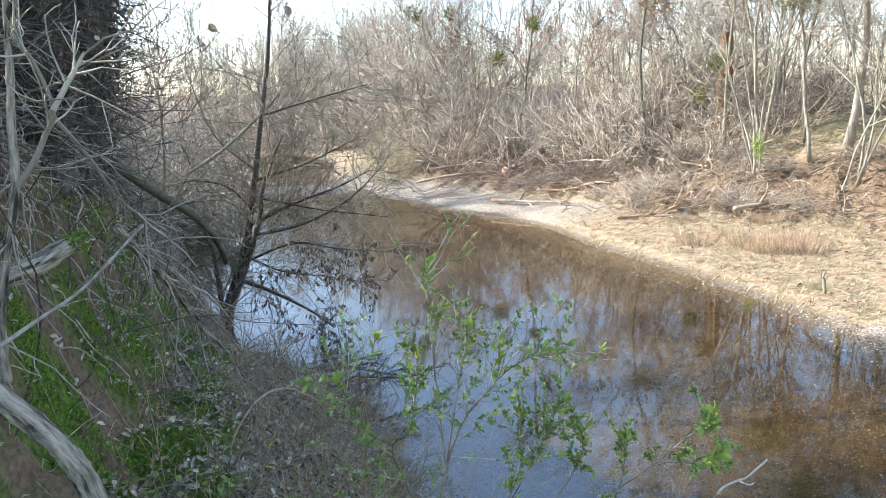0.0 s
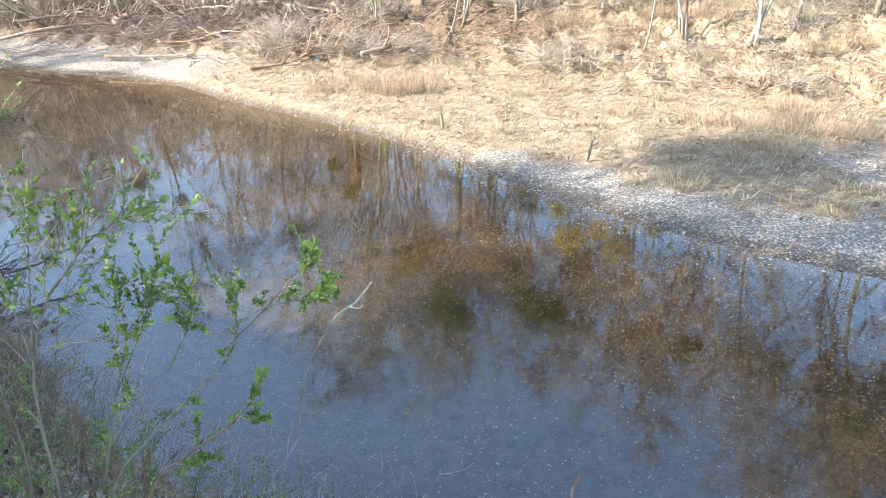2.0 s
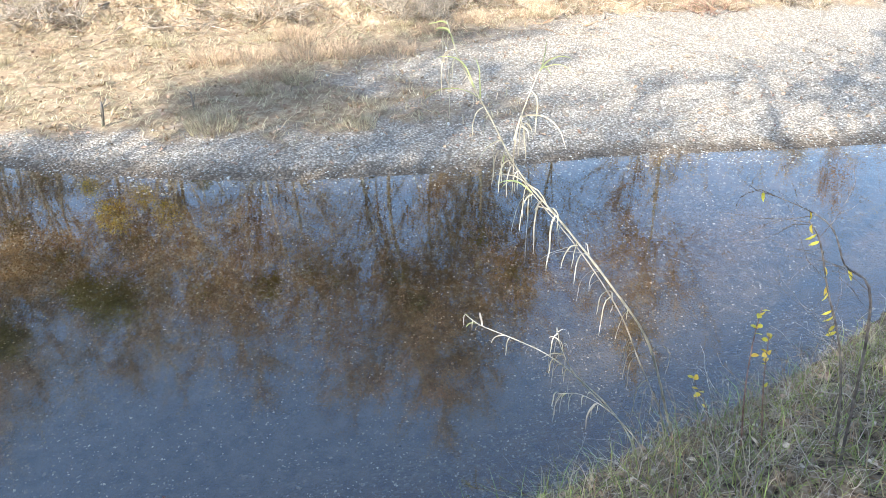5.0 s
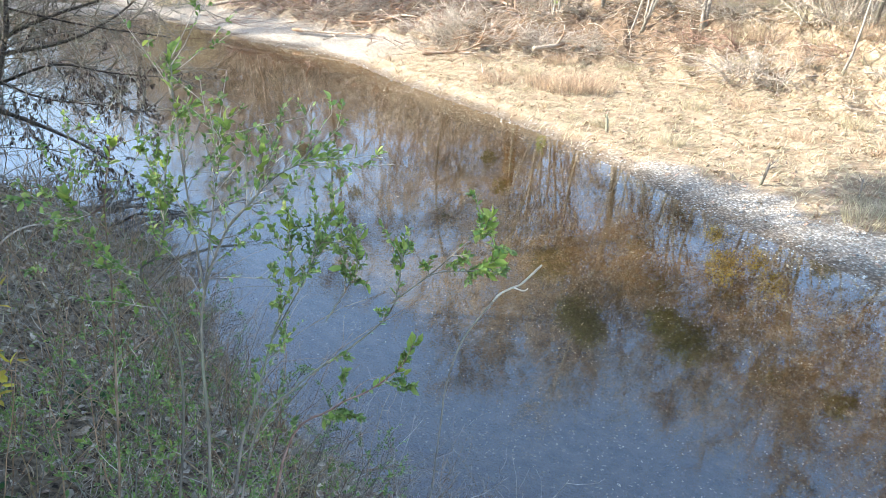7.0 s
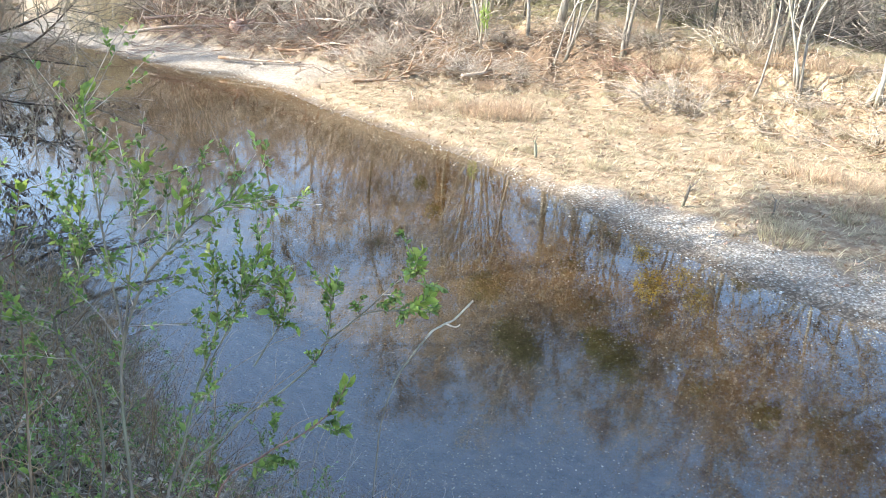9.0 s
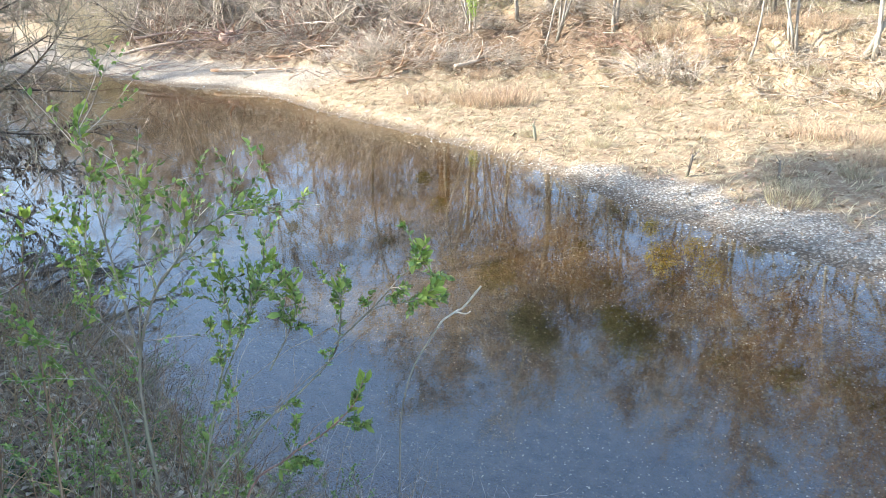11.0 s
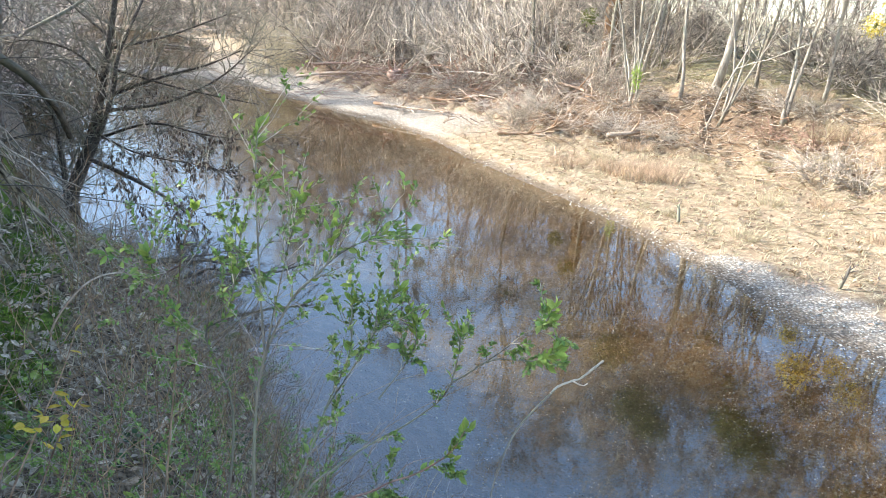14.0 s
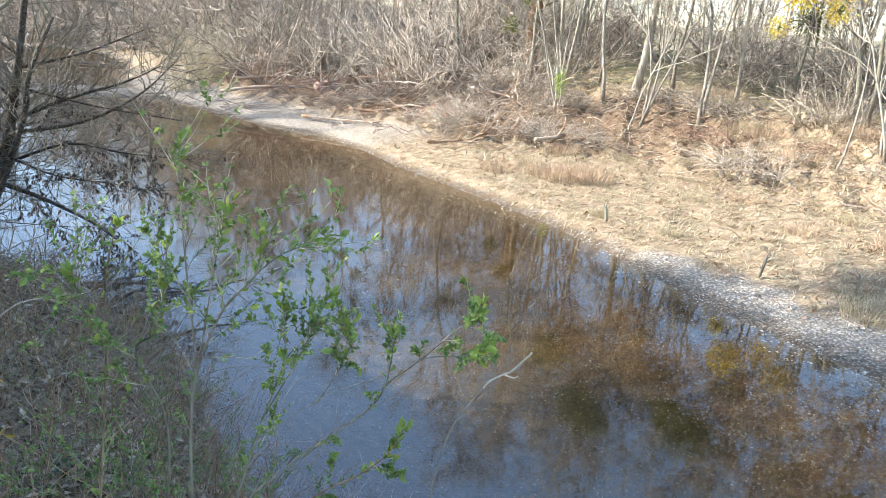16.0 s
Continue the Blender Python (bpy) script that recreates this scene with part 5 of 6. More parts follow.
privet("privet with long arching sprigs over the water", [(rooted([(0.06, 1.57, 1.86), (0.18, 1.56, 2.05), (0.31, 1.54, 2.16), (0.39, 1.52, 2.25), (0.41, 1.51, 2.34), (0.41, 1.50, 2.41)]), 0.0035), ([(0.39, 1.51, 2.28), (0.48, 1.48, 2.37), (0.54, 1.46, 2.44), (0.57, 1.44, 2.47), (0.58, 1.43, 2.51)], 0.0021), ([(0.41, 1.49, 2.31), (0.48, 1.47, 2.37), (0.56, 1.45, 2.38), (0.60, 1.43, 2.41)], 0.0019), ([(0.25, 1.56, 2.22), (0.30, 1.55, 2.31), (0.32, 1.55, 2.36), (0.32, 1.55, 2.42)], 0.0021)], 55, 260, 7, 0.09)
privet("spindly privet with sparse leaves", [(rooted([(-0.12, 1.71, 1.71), (-0.09, 1.71, 2.09), (-0.15, 1.70, 2.30), (-0.10, 1.71, 2.36), (-0.07, 1.71, 2.56)]), 0.0041)], 56, 240)

def undergrowth(label, x, y, seed, n, tall):
    """A low leafy plant of several thin stems."""
    rng = np.random.default_rng(seed)
    t = thing("privet", label, "shrub", group="leafy shrubs on the near bank")
    g, f = Geo(), Geo()
    shoots = []
    for k in range(n):
        a = rng.uniform(0, 6.283)
        l = wander(rng, (x + 0.05 * math.cos(a), y + 0.05 * math.sin(a), height(x, y) - 0.03), (0.4 * math.cos(a), 0.4 * math.sin(a), 1), tall * rng.uniform(0.6, 1.1), 7, 0.12, -0.02)
        q = Geo()
        q.tube(l, taper(0.0035, 0.0013, len(l)), 5)
        part("stem", q.mesh("stem", BARK if k % 3 else RED_TWIG), t)
        shoots += [l] + twiglets(rng, g, l, 9, 0.17, 0.0013, 0.2, 0.9, 0.05, 1, 0.12)
    for k in range(230 * n):
        w = shoots[int(rng.integers(0, len(shoots)))]
        p, d = along(w, rng.uniform(0.25, 1))
        f.leaf(p, aside(rng, d, rng.uniform(0.4, 1.2)), rng.normal(0, 0.7, 3) + (0, 0, 1), rng.uniform(0.009, 0.018), rng.uniform(0.005, 0.009))
    tagged(part("shoot_spray", g.mesh("shoot_spray", TWIG), t), kind="stuff")
    tagged(part("foliage", f.mesh("foliage", LEAF), t), kind="stuff")


for k, (x, y, n, h) in enumerate(((-0.35, 2.0, 4, 0.75), (-0.1, 2.3, 4, 0.7), (0.2, 1.9, 3, 0.6), (-0.7, 2.6, 4, 0.6), (-0.25, 3.0, 4, 0.6), (0.3, 2.35, 3, 0.5), (-0.05, 1.75, 4, 0.7), (0.12, 2.1, 4, 0.7), (-0.5, 2.35, 4, 0.7), (0.02, 2.7, 4, 0.6), (-0.2, 1.55, 3, 0.6), (0.34, 1.6, 3, 0.45), (0.42, 2.6, 3, 0.5), (0.28, 3.1, 3, 0.5), (0.08, 3.6, 3, 0.55), (-0.12, 4.1, 3, 0.5), (-0.34, 4.7, 3, 0.5), (-0.6, 3.5, 3, 0.5), (-0.9, 2.9, 3, 0.45))):
    undergrowth("low privet with small dull green leaves", x, y, 300 + k, n, h)

stick = thing("dead_branch", "bare curved dead branch rising over the water", "branch")
# darker brown below, pale at the tip and spur
limb(stick, "stem", rooted([(0.52, 1.50, 1.88), (0.53, 1.51, 2.00), (0.55, 1.52, 2.09), (0.58, 1.53, 2.16), (0.62, 1.53, 2.22), (0.66, 1.53, 2.27)]), 0.0021, 0.0023, MID_BARK, "darker brown lower stem", 7, 6, 0.06, 12)
limb(stick, "stem", [(0.645, 1.53, 2.252), (0.66, 1.53, 2.27), (0.69, 1.525, 2.288), (0.71, 1.52, 2.30), (0.75, 1.51, 2.35)], 0.0027, 0.0024, PALE_TIP, "pale tip", 7, 6, 0.10, 13)
limb(stick, "spur", [(0.69, 1.52, 2.29), (0.71, 1.51, 2.285), (0.722, 1.51, 2.29)], 0.0021, 0.0013, PALE_TIP, "", 5, 4)
bow = thing("dead_branch", "pale arching dead twig over the weeds", "branch")
limb(bow, "stem", rooted([(-1.25, 3.75, 1.32), (-1.16, 4.00, 1.45), (-1.02, 4.15, 1.46), (-0.86, 4.22, 1.36), (-0.70, 4.25, 1.24)]), 0.007, 0.003, DRIFT, "", 6, 6, 0.08, 14)
limb(bow, "spur", [(-1.02, 4.15, 1.46), (-0.95, 4.22, 1.50), (-0.90, 4.26, 1.49)], 0.003, 0.0015, DRIFT, "", 5, 4)
twig = thing("dead_twig", "short reddish dead twig on the bank", "twig")
limb(twig, "stem", rooted([(0.81, 0.80, 2.05), (0.82, 0.79, 2.16), (0.82, 0.79, 2.23), (0.83, 0.78, 2.27)]), 0.005, 0.002, RED_TWIG, "", 6, 5)


def yellow_sapling(label, stems, seed, leaves, big=True):
    rng = np.random.default_rng(seed)
    t = thing("sapling", label, "sapling", group="yellow-leaved saplings")
    for points in stems:
        l = limb(t, "stem", rooted(points), 0.0045, 0.0015, RED_TWIG, "", 5, 5)
        for k in range(leaves):
            p, d = along(l, rng.uniform(0.45, 1))
            put_leaf(t, YELLOW_LEAF[k % 2] if big else SMALL_YELLOW[k % 2], p, aside(rng, d, rng.uniform(0.5, 1.2)) + np.array((0, 0, -0.3)), rng.normal(0, 0.6, 3) + (0, -0.5, 0.8))
    return t


yellow_sapling("thin sapling with narrow yellow willow leaves", [[(-0.84, 2.16, 1.45), (-0.75, 2.22, 1.70), (-0.68, 2.27, 1.88), (-0.64, 2.30, 2.01)], [(-0.77, 2.19, 1.42), (-0.69, 2.25, 1.68), (-0.63, 2.30, 1.78)]], 61, 8)
t = yellow_sapling("low bramble shoot with round yellow leaves", [[(-0.81, 2.07, 1.61), (-0.77, 2.11, 1.69), (-0.73, 2.16, 1.73)]], 62, 0)
rng = np.random.default_rng(63)
for k in range(7):
    put_leaf(t, YELLOW_LEAF[2], np.array((-0.73, 2.16, 1.73)) + rng.normal(0, 0.035, 3), rng.normal(0, 1, 3), rng.normal(0, 0.5, 3) + (0, -0.6, 0.7))
yellow_sapling("wiry shrub with small yellow leaves above the water", [[(3.07, -0.16, 0.51), (3.08, -0.04, 0.86), (3.08, 0.05, 1.03)], [(3.01, -0.23, 0.61), (3.02, -0.17, 1.03), (3.02, -0.15, 1.31), (3.02, -0.15, 1.50)], [(3.00, -0.30, 0.72), (3.01, -0.23, 1.12), (3.01, -0.20, 1.38)]], 64, 9, False)


def overhang():
    rng = np.random.default_rng(65)
    t = thing("willow_branch", "thin dark willow branch with narrow yellow leaves", "branch")
    g = Geo()
    for k, pts in enumerate(([(2.87, -0.48, 1.68), (3.02, -0.39, 1.75), (3.17, -0.31, 1.85), (3.33, -0.06, 1.88)], [(2.87, -0.48, 1.27), (2.88, -0.42, 1.50), (2.90, -0.34, 1.69), (2.91, -0.27, 1.88), (2.92, -0.22, 1.95)])):
        l = limb(t, "stem", rooted(pts), 0.006, 0.002, DARK_TWIG, "", 5, 5)
        twiglets(rng, g, l, 9, 0.45, 0.0018, 0.2, 0.9, 0.0, 1)
        for j in range(10 if k else 3):
            p, d = along(l, rng.uniform(0.4, 1))
            put_leaf(t, YELLOW_LEAF[j % 2], p, (rng.normal(0, 0.4), rng.normal(0, 0.4), -1), rng.normal(0, 1, 3))
    tagged(part("twig_crown", g.mesh("twig_crown", DARK_TWIG), t), kind="stuff")


overhang()


# ---- reeds ----
def reed(label, canes, seed, length):
    """Jointed dry canes; narrow leaves clasp the joints and hang, with a curled tuft at each top."""
    rng = np.random.default_rng(seed)
    t = thing("reed", label, "reed", group="dry reeds at the near edge")
    for points, r, bare, leaves in canes:
        l = spline(points, 6)
        rr = taper(r, r * 0.4, len(l))
        rr[2::4] *= 1.22
        g = Geo()
        g.tube(l, rr, 7)
        part("cane", g.mesh("cane", REED), t)
        for k in range(leaves):
            u = bare + (1 - bare) * rng.uniform(0, 1) ** 0.75
            p, d = along(l, u)
            ln = length * rng.uniform(0.2, 1.0) ** 0.8 * rng.uniform(0.7, 1.35)
            fresh = u > 0.8 and rng.uniform() < 0.4
            step = unit(d * (0.9 if fresh else rng.uniform(-0.2, 0.6)) + aside(rng, d, rng.uniform(0.3, 1.1)) + (0, 0, rng.uniform(-0.4, 0.5)))
            fall = rng.uniform(0.12, 0.3) if fresh else rng.uniform(0.15, 1.6)
            q = [p]
            for i in range(8):
                step = unit(step + np.array((0, 0, -fall)) + rng.normal(0, 0.13, 3))
                q.append(q[-1] + step * ln / 8)
            g = Geo()
            g.blade(q, rng.uniform(0.005, 0.012), rng.normal(0, 0.6, 3) + (0.8, 0.5, 0.1))
            part("blade", g.mesh("blade", REED_GREEN if fresh else REED), t)
    return t


reed("tall dry giant reed leaning over the water", [(rooted([(3.58, 0.06, 0.16), (3.68, 0.11, 0.22), (3.77, 0.30, 0.68), (3.84, 0.56, 0.97), (3.88, 0.86, 1.27), (3.90, 1.15, 1.55), (3.94, 1.35, 1.84), (3.97, 1.54, 2.12), (4.03, 1.65, 2.33)]), 0.0085, 0.22, 52), (rooted([(3.58, 0.12, 0.18), (3.67, 0.18, 0.32), (3.76, 0.34, 0.56), (3.84, 0.49, 0.80), (3.89, 0.75, 1.11), (3.91, 1.08, 1.44), (3.95, 1.27, 1.64)]), 0.006, 0.12, 26), ([(3.92, 1.20, 1.73), (3.96, 1.18, 1.85), (4.02, 1.12, 2.06), (4.05, 1.10, 2.12)], 0.005, 0.1, 16)], 71, 0.34)
reed("short broken dry reed near the water", [(rooted([(3.48, 0.29, 0.19), (3.53, 0.43, 0.34), (3.56, 0.62, 0.47), (3.58, 0.83, 0.58), (3.59, 1.04, 0.63), (3.58, 1.25, 0.68), (3.60, 1.36, 0.72)]), 0.005, 0.35, 18), ([(3.52, 0.44, 0.34), (3.52, 0.65, 0.53), (3.54, 0.75, 0.68), (3.56, 0.79, 0.80)], 0.004, 0.15, 14), (rooted([(3.46, 0.24, 0.2), (3.48, 0.42, 0.36), (3.50, 0.60, 0.42), (3.51, 0.74, 0.38)]), 0.004, 0.2, 16)], 72, 0.2)


# ---- cover of the near bank ----
def near_litter():
    rng = np.random.default_rng(81)
    g, h = Geo(), Geo()
    x, y, z = scatter(rng, 30000, (-3.2, 5.2, -2.2, 9), lambda x, y, z, gr, ga, mo, li: (li + 0.15 * mo) * (x > -0.9 * y - 1.5) * (1 - 0.8 * (x > 1.6)))
    for p in zip(x, y, z):
        (g if rng.uniform() < 0.5 else h).leaf((p[0], p[1], p[2] + rng.uniform(0.005, 0.05)), rng.normal(0, 1, 3) * (1, 1, 0.45), rng.normal(0, 0.35, 3) + (0, 0, 1), rng.uniform(0.03, 0.07), rng.uniform(0.018, 0.04))
    tagged(new("leaf_litter", g.mesh("leaf_litter", LEAF_DEAD, False)), "brown fallen leaves on the near bank", "leaf litter", kind="stuff")
    tagged(new("grey_litter", h.mesh("grey_litter", LEAF_GREY, False)), "faded grey fallen leaves on the near bank", "leaf litter", kind="stuff")


def leaf_drifts():
    """Clusters of curled grey leaves caught on the ledges of the bank."""
    rng = np.random.default_rng(83)
    g, tw = Geo(), Geo()
    n = 0
    while n < 120:
        y = rng.uniform(1.4, 6.5)
        x = np.interp(y, [p[1] for p in SCAR[2:9]], [p[0] for p in SCAR[2:9]]) + rng.uniform(-1.0, 0.5)
        n += 1
        r = rng.uniform(0.04, 0.16)
        for _ in range(int(rng.uniform(8, 34))):
            px, py = x + rng.normal(0, r), y + rng.normal(0, r)
            g.leaf((px, py, height(px, py) + rng.uniform(0.005, 0.06)), rng.normal(0, 1, 3), rng.normal(0, 0.7, 3) + (0, 0, 1), rng.uniform(0.03, 0.065), rng.uniform(0.015, 0.032))
    x, y, z = scatter(rng, 900, (-2.4, 1.4, 0.6, 7), lambda x, y, z, gr, ga, mo, li: li + mo)
    for p in zip(x, y, z):
        a = rng.uniform(0, 6.283)
        w = wander(rng, (p[0], p[1], p[2] + 0.02), (math.cos(a), math.sin(a), rng.uniform(0, 0.5)), rng.uniform(0.1, 0.5), 5, 0.2, -0.03)
        w[:, 2] = np.maximum(w[:, 2], land(w[:, 0], w[:, 1])[0] + 0.008)
        tw.tube(w, taper(rng.uniform(0.0012, 0.0035), 0.001, len(w)), 4)
    tagged(new("leaf_drift", g.mesh("leaf_drift", LEAF_GREY, False)), "clusters of curled grey dead leaves on the mossy bank", "leaf litter", kind="stuff")
    tagged(new("twig_litter", tw.mesh("twig_litter", ROOT)), "fallen grey twigs on the near bank", "twigs", kind="stuff")


def near_weeds():
    rng = np.random.default_rng(82)
    stalk, green, straw, mossy = Geo(), Geo(), Geo(), Geo()
    x, y, z = scatter(rng, 2300, (-2.4, 5, -1.6, 8), lambda x, y, z, gr, ga, mo, li: li * (0.3 + 0.7 * (wave(x, y, 1.1, 21) > -0.1)) * (np.hypot(x, y - 0.1) > 1.0) * (0.25 + 0.75 * (x < 0.1) + 0.75 * (x > 2.4)))
    for p in zip(x, y, z):
        w = wander(rng, p, (rng.normal(0, 0.35), rng.normal(0, 0.35), 1), rng.uniform(0.12, 0.5), 5, 0.28, -0.06)
        stalk.tube(w, taper(rng.uniform(0.0012, 0.003), 0.0008, len(w)), 3)
        if rng.uniform() < 0.5:
            twiglets(rng, stalk, w, 3, 0.14, 0.001, 0.3)
    x, y, z = scatter(rng, 40000, (-2.0, 5.4, -1.8, 7.4), lambda x, y, z, gr, ga, mo, li: li * (0.12 + 0.88 * (wave(x, y, 0.9, 23) > 0.25) + 0.9 * (x > 2.2)) * (np.hypot(x, y - 0.1) > 0.9))
    for p in zip(x, y, z):
        a, ln = rng.uniform(0, 6.283), rng.uniform(0.07, 0.24) * (1.4 if p[0] > 2.2 else 0.8)
        d = np.array((math.cos(a) * 0.6, math.sin(a) * 0.6, 1.0))
        q = np.array(p)
        m = q + unit(d) * ln * 0.55
        e = m + unit(d + (math.cos(a) * 0.8, math.sin(a) * 0.8, -0.9)) * ln * 0.5
        (green if rng.uniform() < (0.6 if p[0] > 2.2 else 0.3) else straw).blade([q, m, e], rng.uniform(0.003, 0.006))
    x, y, z = scatter(rng, 60000, (-2.9, -0.6, 1.0, 8), lambda x, y, z, gr, ga, mo, li: mo)
    for p in zip(x, y, z):
        q = np.array(p)
        mossy.blade([q, q + rng.normal(0, 0.008, 3) + (0.006, 0, 0.012), q + rng.normal(0, 0.012, 3) + (0.014, 0, 0.02)], 0.009)
    x, y, z = scatter(rng, 60000, (-2.2, -0.7, 0.9, 4.2), lambda x, y, z, gr, ga, mo, li: mo)
    for p in zip(x, y, z):
        q = np.array(p)
        mossy.blade([q, q + rng.normal(0, 0.006, 3) + (0.004, 0, 0.009), q + rng.normal(0, 0.009, 3) + (0.01, 0, 0.016)], 0.006)
    tall = Geo()
    x, y, z = scatter(rng, 420, (-1.9, 0.3, 1.5, 6.8), lambda x, y, z, gr, ga, mo, li: li * (0.4 + 0.6 * (wave(x, y, 0.8, 31) > 0)))
    for p in zip(x, y, z):
        w = wander(rng, p, (rng.normal(0, 0.3), rng.normal(0, 0.3), 1), rng.uniform(0.35, 0.95), 6, 0.10, -0.02)
        tall.tube(w, taper(rng.uniform(0.0018, 0.0038), 0.001, len(w)), 4)
        twiglets(rng, tall, w, 4, 0.22, 0.0012, 0.3)
    tagged(new("tall_weed", tall.mesh("tall_weed", BROWN_STALK)), "tall reddish-brown dead stalks on the near bank", "weeds", kind="stuff")
    canes = Geo()
    x, y, z = scatter(rng, 110, (-1.6, 0.5, 1.3, 6.0), lambda x, y, z, gr, ga, mo, li: li * (0.3 + 0.7 * (wave(x, y, 0.9, 37) > 0)))
    for p in zip(x, y, z):
        a = rng.uniform(0, 6.283)
        w = wander(rng, p, (0.6 * math.cos(a), 0.6 * math.sin(a), 1), rng.uniform(0.5, 1.25), 9, 0.10, -0.10)
        w[:, 2] = np.maximum(w[:, 2], land(w[:, 0], w[:, 1])[0] + 0.01)
        canes.tube(w, taper(rng.uniform(0.0016, 0.003), 0.001, len(w)), 5)
    tagged(new("bramble_canes", canes.mesh("bramble_canes", BROWN_STALK)), "long arching brown bramble canes on the near bank", "brambles", kind="stuff")
    low = Geo()
    x, y, z = scatter(rng, 7000, (-2.0, 1.6, 0.9, 7.2), lambda x, y, z, gr, ga, mo, li: (li + 0.1 * mo) * (0.15 + 0.85 * (wave(x, y, 0.7, 27) > 0.1)))
    for p in zip(x, y, z):
        q = np.array((p[0], p[1], p[2] + rng.uniform(0.02, 0.22)))
        low.leaf(q, rng.normal(0, 1, 3) * (1, 1, 0.4), rng.normal(0, 0.4, 3) + (0, 0, 1), rng.uniform(0.014, 0.032), rng.uniform(0.008, 0.02))
    tagged(new("ground_plants", low.mesh("ground_plants", LEAF, False)), "small-leaved green plants on the near bank", "plants", kind="stuff")
    tagged(new("dry_weed", stalk.mesh("dry_weed", PALE_TWIG)), "thin dry brown weed stalks on the near bank", "weeds", kind="stuff")
    tagged(new("green_grass", green.mesh("green_grass", GREEN_GRASS, False)), "tufts of green grass on the near bank", "grass", kind="stuff")
    tagged(new("straw_grass", straw.mesh("straw_grass", DRY_GRASS, False)), "dry grass on the near bank", "grass", kind="stuff")
    tagged(new("moss", mossy.mesh("moss", MOSS, False)), "bright green moss on the eroded bank", "moss", kind="stuff")


def leafy_patch(label, spots, seed, n, size, material):
    """A low plant with broad leaves held on thin stalks."""
    rng = np.random.default_rng(seed)
    me = leaf_mesh("leaf", size, size * 0.8, material)
    for x, y in spots:
        t = thing("ivy_plant", label, "plant", group="broad-leaved plants on the near bank")
        g = Geo()
        for k in range(n):
            a, r = rng.uniform(0, 6.283), rng.uniform(0.02, 0.17)
            px, py = x + r * math.cos(a), y + r * math.sin(a)
            top = np.array((px, py, height(px, py) + rng.uniform(0.03, 0.16)))
            g.tube([(x + 0.3 * r * math.cos(a), y + 0.3 * r * math.sin(a), height(x, y) - 0.01), top * (1, 1, 1) - (0, 0, 0.02), top], 0.0012, 3)
            put_leaf(t, me, top, (math.cos(a), math.sin(a), rng.normal(0, 0.4)), rng.normal(0, 0.3, 3) + (0, -0.3, 1))
        tagged(part("stalk_mass", g.mesh("stalk_mass", GREEN_GRASS), t), kind="stuff")


def near_scrub():
    """Standing dead stems, twigs and runners all over the near bank, ragged against the water."""
    rng = np.random.default_rng(84)
    sets = (("dead_stems", BROWN_STALK, "thin brown dead stems with side twigs on the near bank"), ("grey_stems", TWIG, "grey dead weed stems standing on the near bank"), ("pale_stems", PALE_TWIG, "straw-coloured dead stalks tangled on the near bank"))
    for k, (name, material, label) in enumerate(sets):
        g = Geo()
        for n, box, lo, hi in ((900, (-2.1, 1.0, 1.0, 6.9), 0.12, 0.6), (560, (2.2, 5.0, -1.8, 0.4), 0.12, 0.45), (520, (-5.2, -1.6, 6.4, 12.0), 0.4, 1.1)):
            x, y, z = scatter(rng, n, box, lambda x, y, z, gr, ga, mo, li: (li + 0.2 * mo) * (reach(np.stack([x, y], 1), SCAR)[1] * (y < 6.4) <= 0) * (0.35 + 0.65 * (wave(x, y, 0.8, 51 + k) > -0.1)) * (np.hypot(x, y) > 1.25))
            for p in zip(x, y, z):
                a, flat = rng.uniform(0, 6.283), rng.uniform() < 0.62
                d = (math.cos(a), math.sin(a), rng.uniform(0.1, 0.5)) if flat else (0.7 * math.cos(a), 0.7 * math.sin(a), 1.0)
                w = wander(rng, (p[0], p[1], p[2] - 0.01), d, rng.uniform(lo, hi), 5, 0.3, -0.05)
                w[:, 2] = np.maximum(w[:, 2], land(w[:, 0], w[:, 1])[0] + 0.006)
                r = rng.uniform(0.0011, 0.0028) * (1.0 if box[3] < 10 else 2.6)
                g.tube(w, taper(r, r * 0.4, len(w)), 4)
                twiglets(rng, g, w, int(rng.integers(2, 6)), 0.16, r * 0.5, 0.25, 1.0)
        # a ragged fringe of taller stems along the water's edge
        x, y, z = scatter(rng, 560, (-1.4, 1.2, 2.0, 7.0), lambda x, y, z, gr, ga, mo, li: li * (reach(np.stack([x, y], 1), NEAR)[0] < 0.55))
        for p in zip(x, y, z):
            w = wander(rng, (p[0], p[1], p[2] - 0.02), (rng.normal(0.25, 0.4), rng.normal(0.1, 0.4), 1), rng.uniform(0.2, 0.65), 6, 0.2, -0.05)
            g.tube(w, taper(rng.uniform(0.0015, 0.0034), 0.001, len(w)), 4)
            twiglets(rng, g, w, 4, 0.2, 0.0013, 0.2, 1.1)
        tagged(new(name, g.mesh(name, material)), label, "weeds", kind="stuff")


near_scrub()
near_litter()
leaf_drifts()
near_weeds()
leafy_patch("low ivy with glossy green leaves on the bank", ((-1.45, 2.95), (-1.7, 3.4), (-1.25, 3.35), (-1.4, 2.35), (-1.0, 2.55)), 91, 26, 0.042, LEAF_TIP)
leafy_patch("low dark green ivy among dead leaves", ((-0.85, 2.15), (-1.15, 2.9), (-0.6, 2.9), (-0.3, 3.6)), 92, 22, 0.036, IVY)


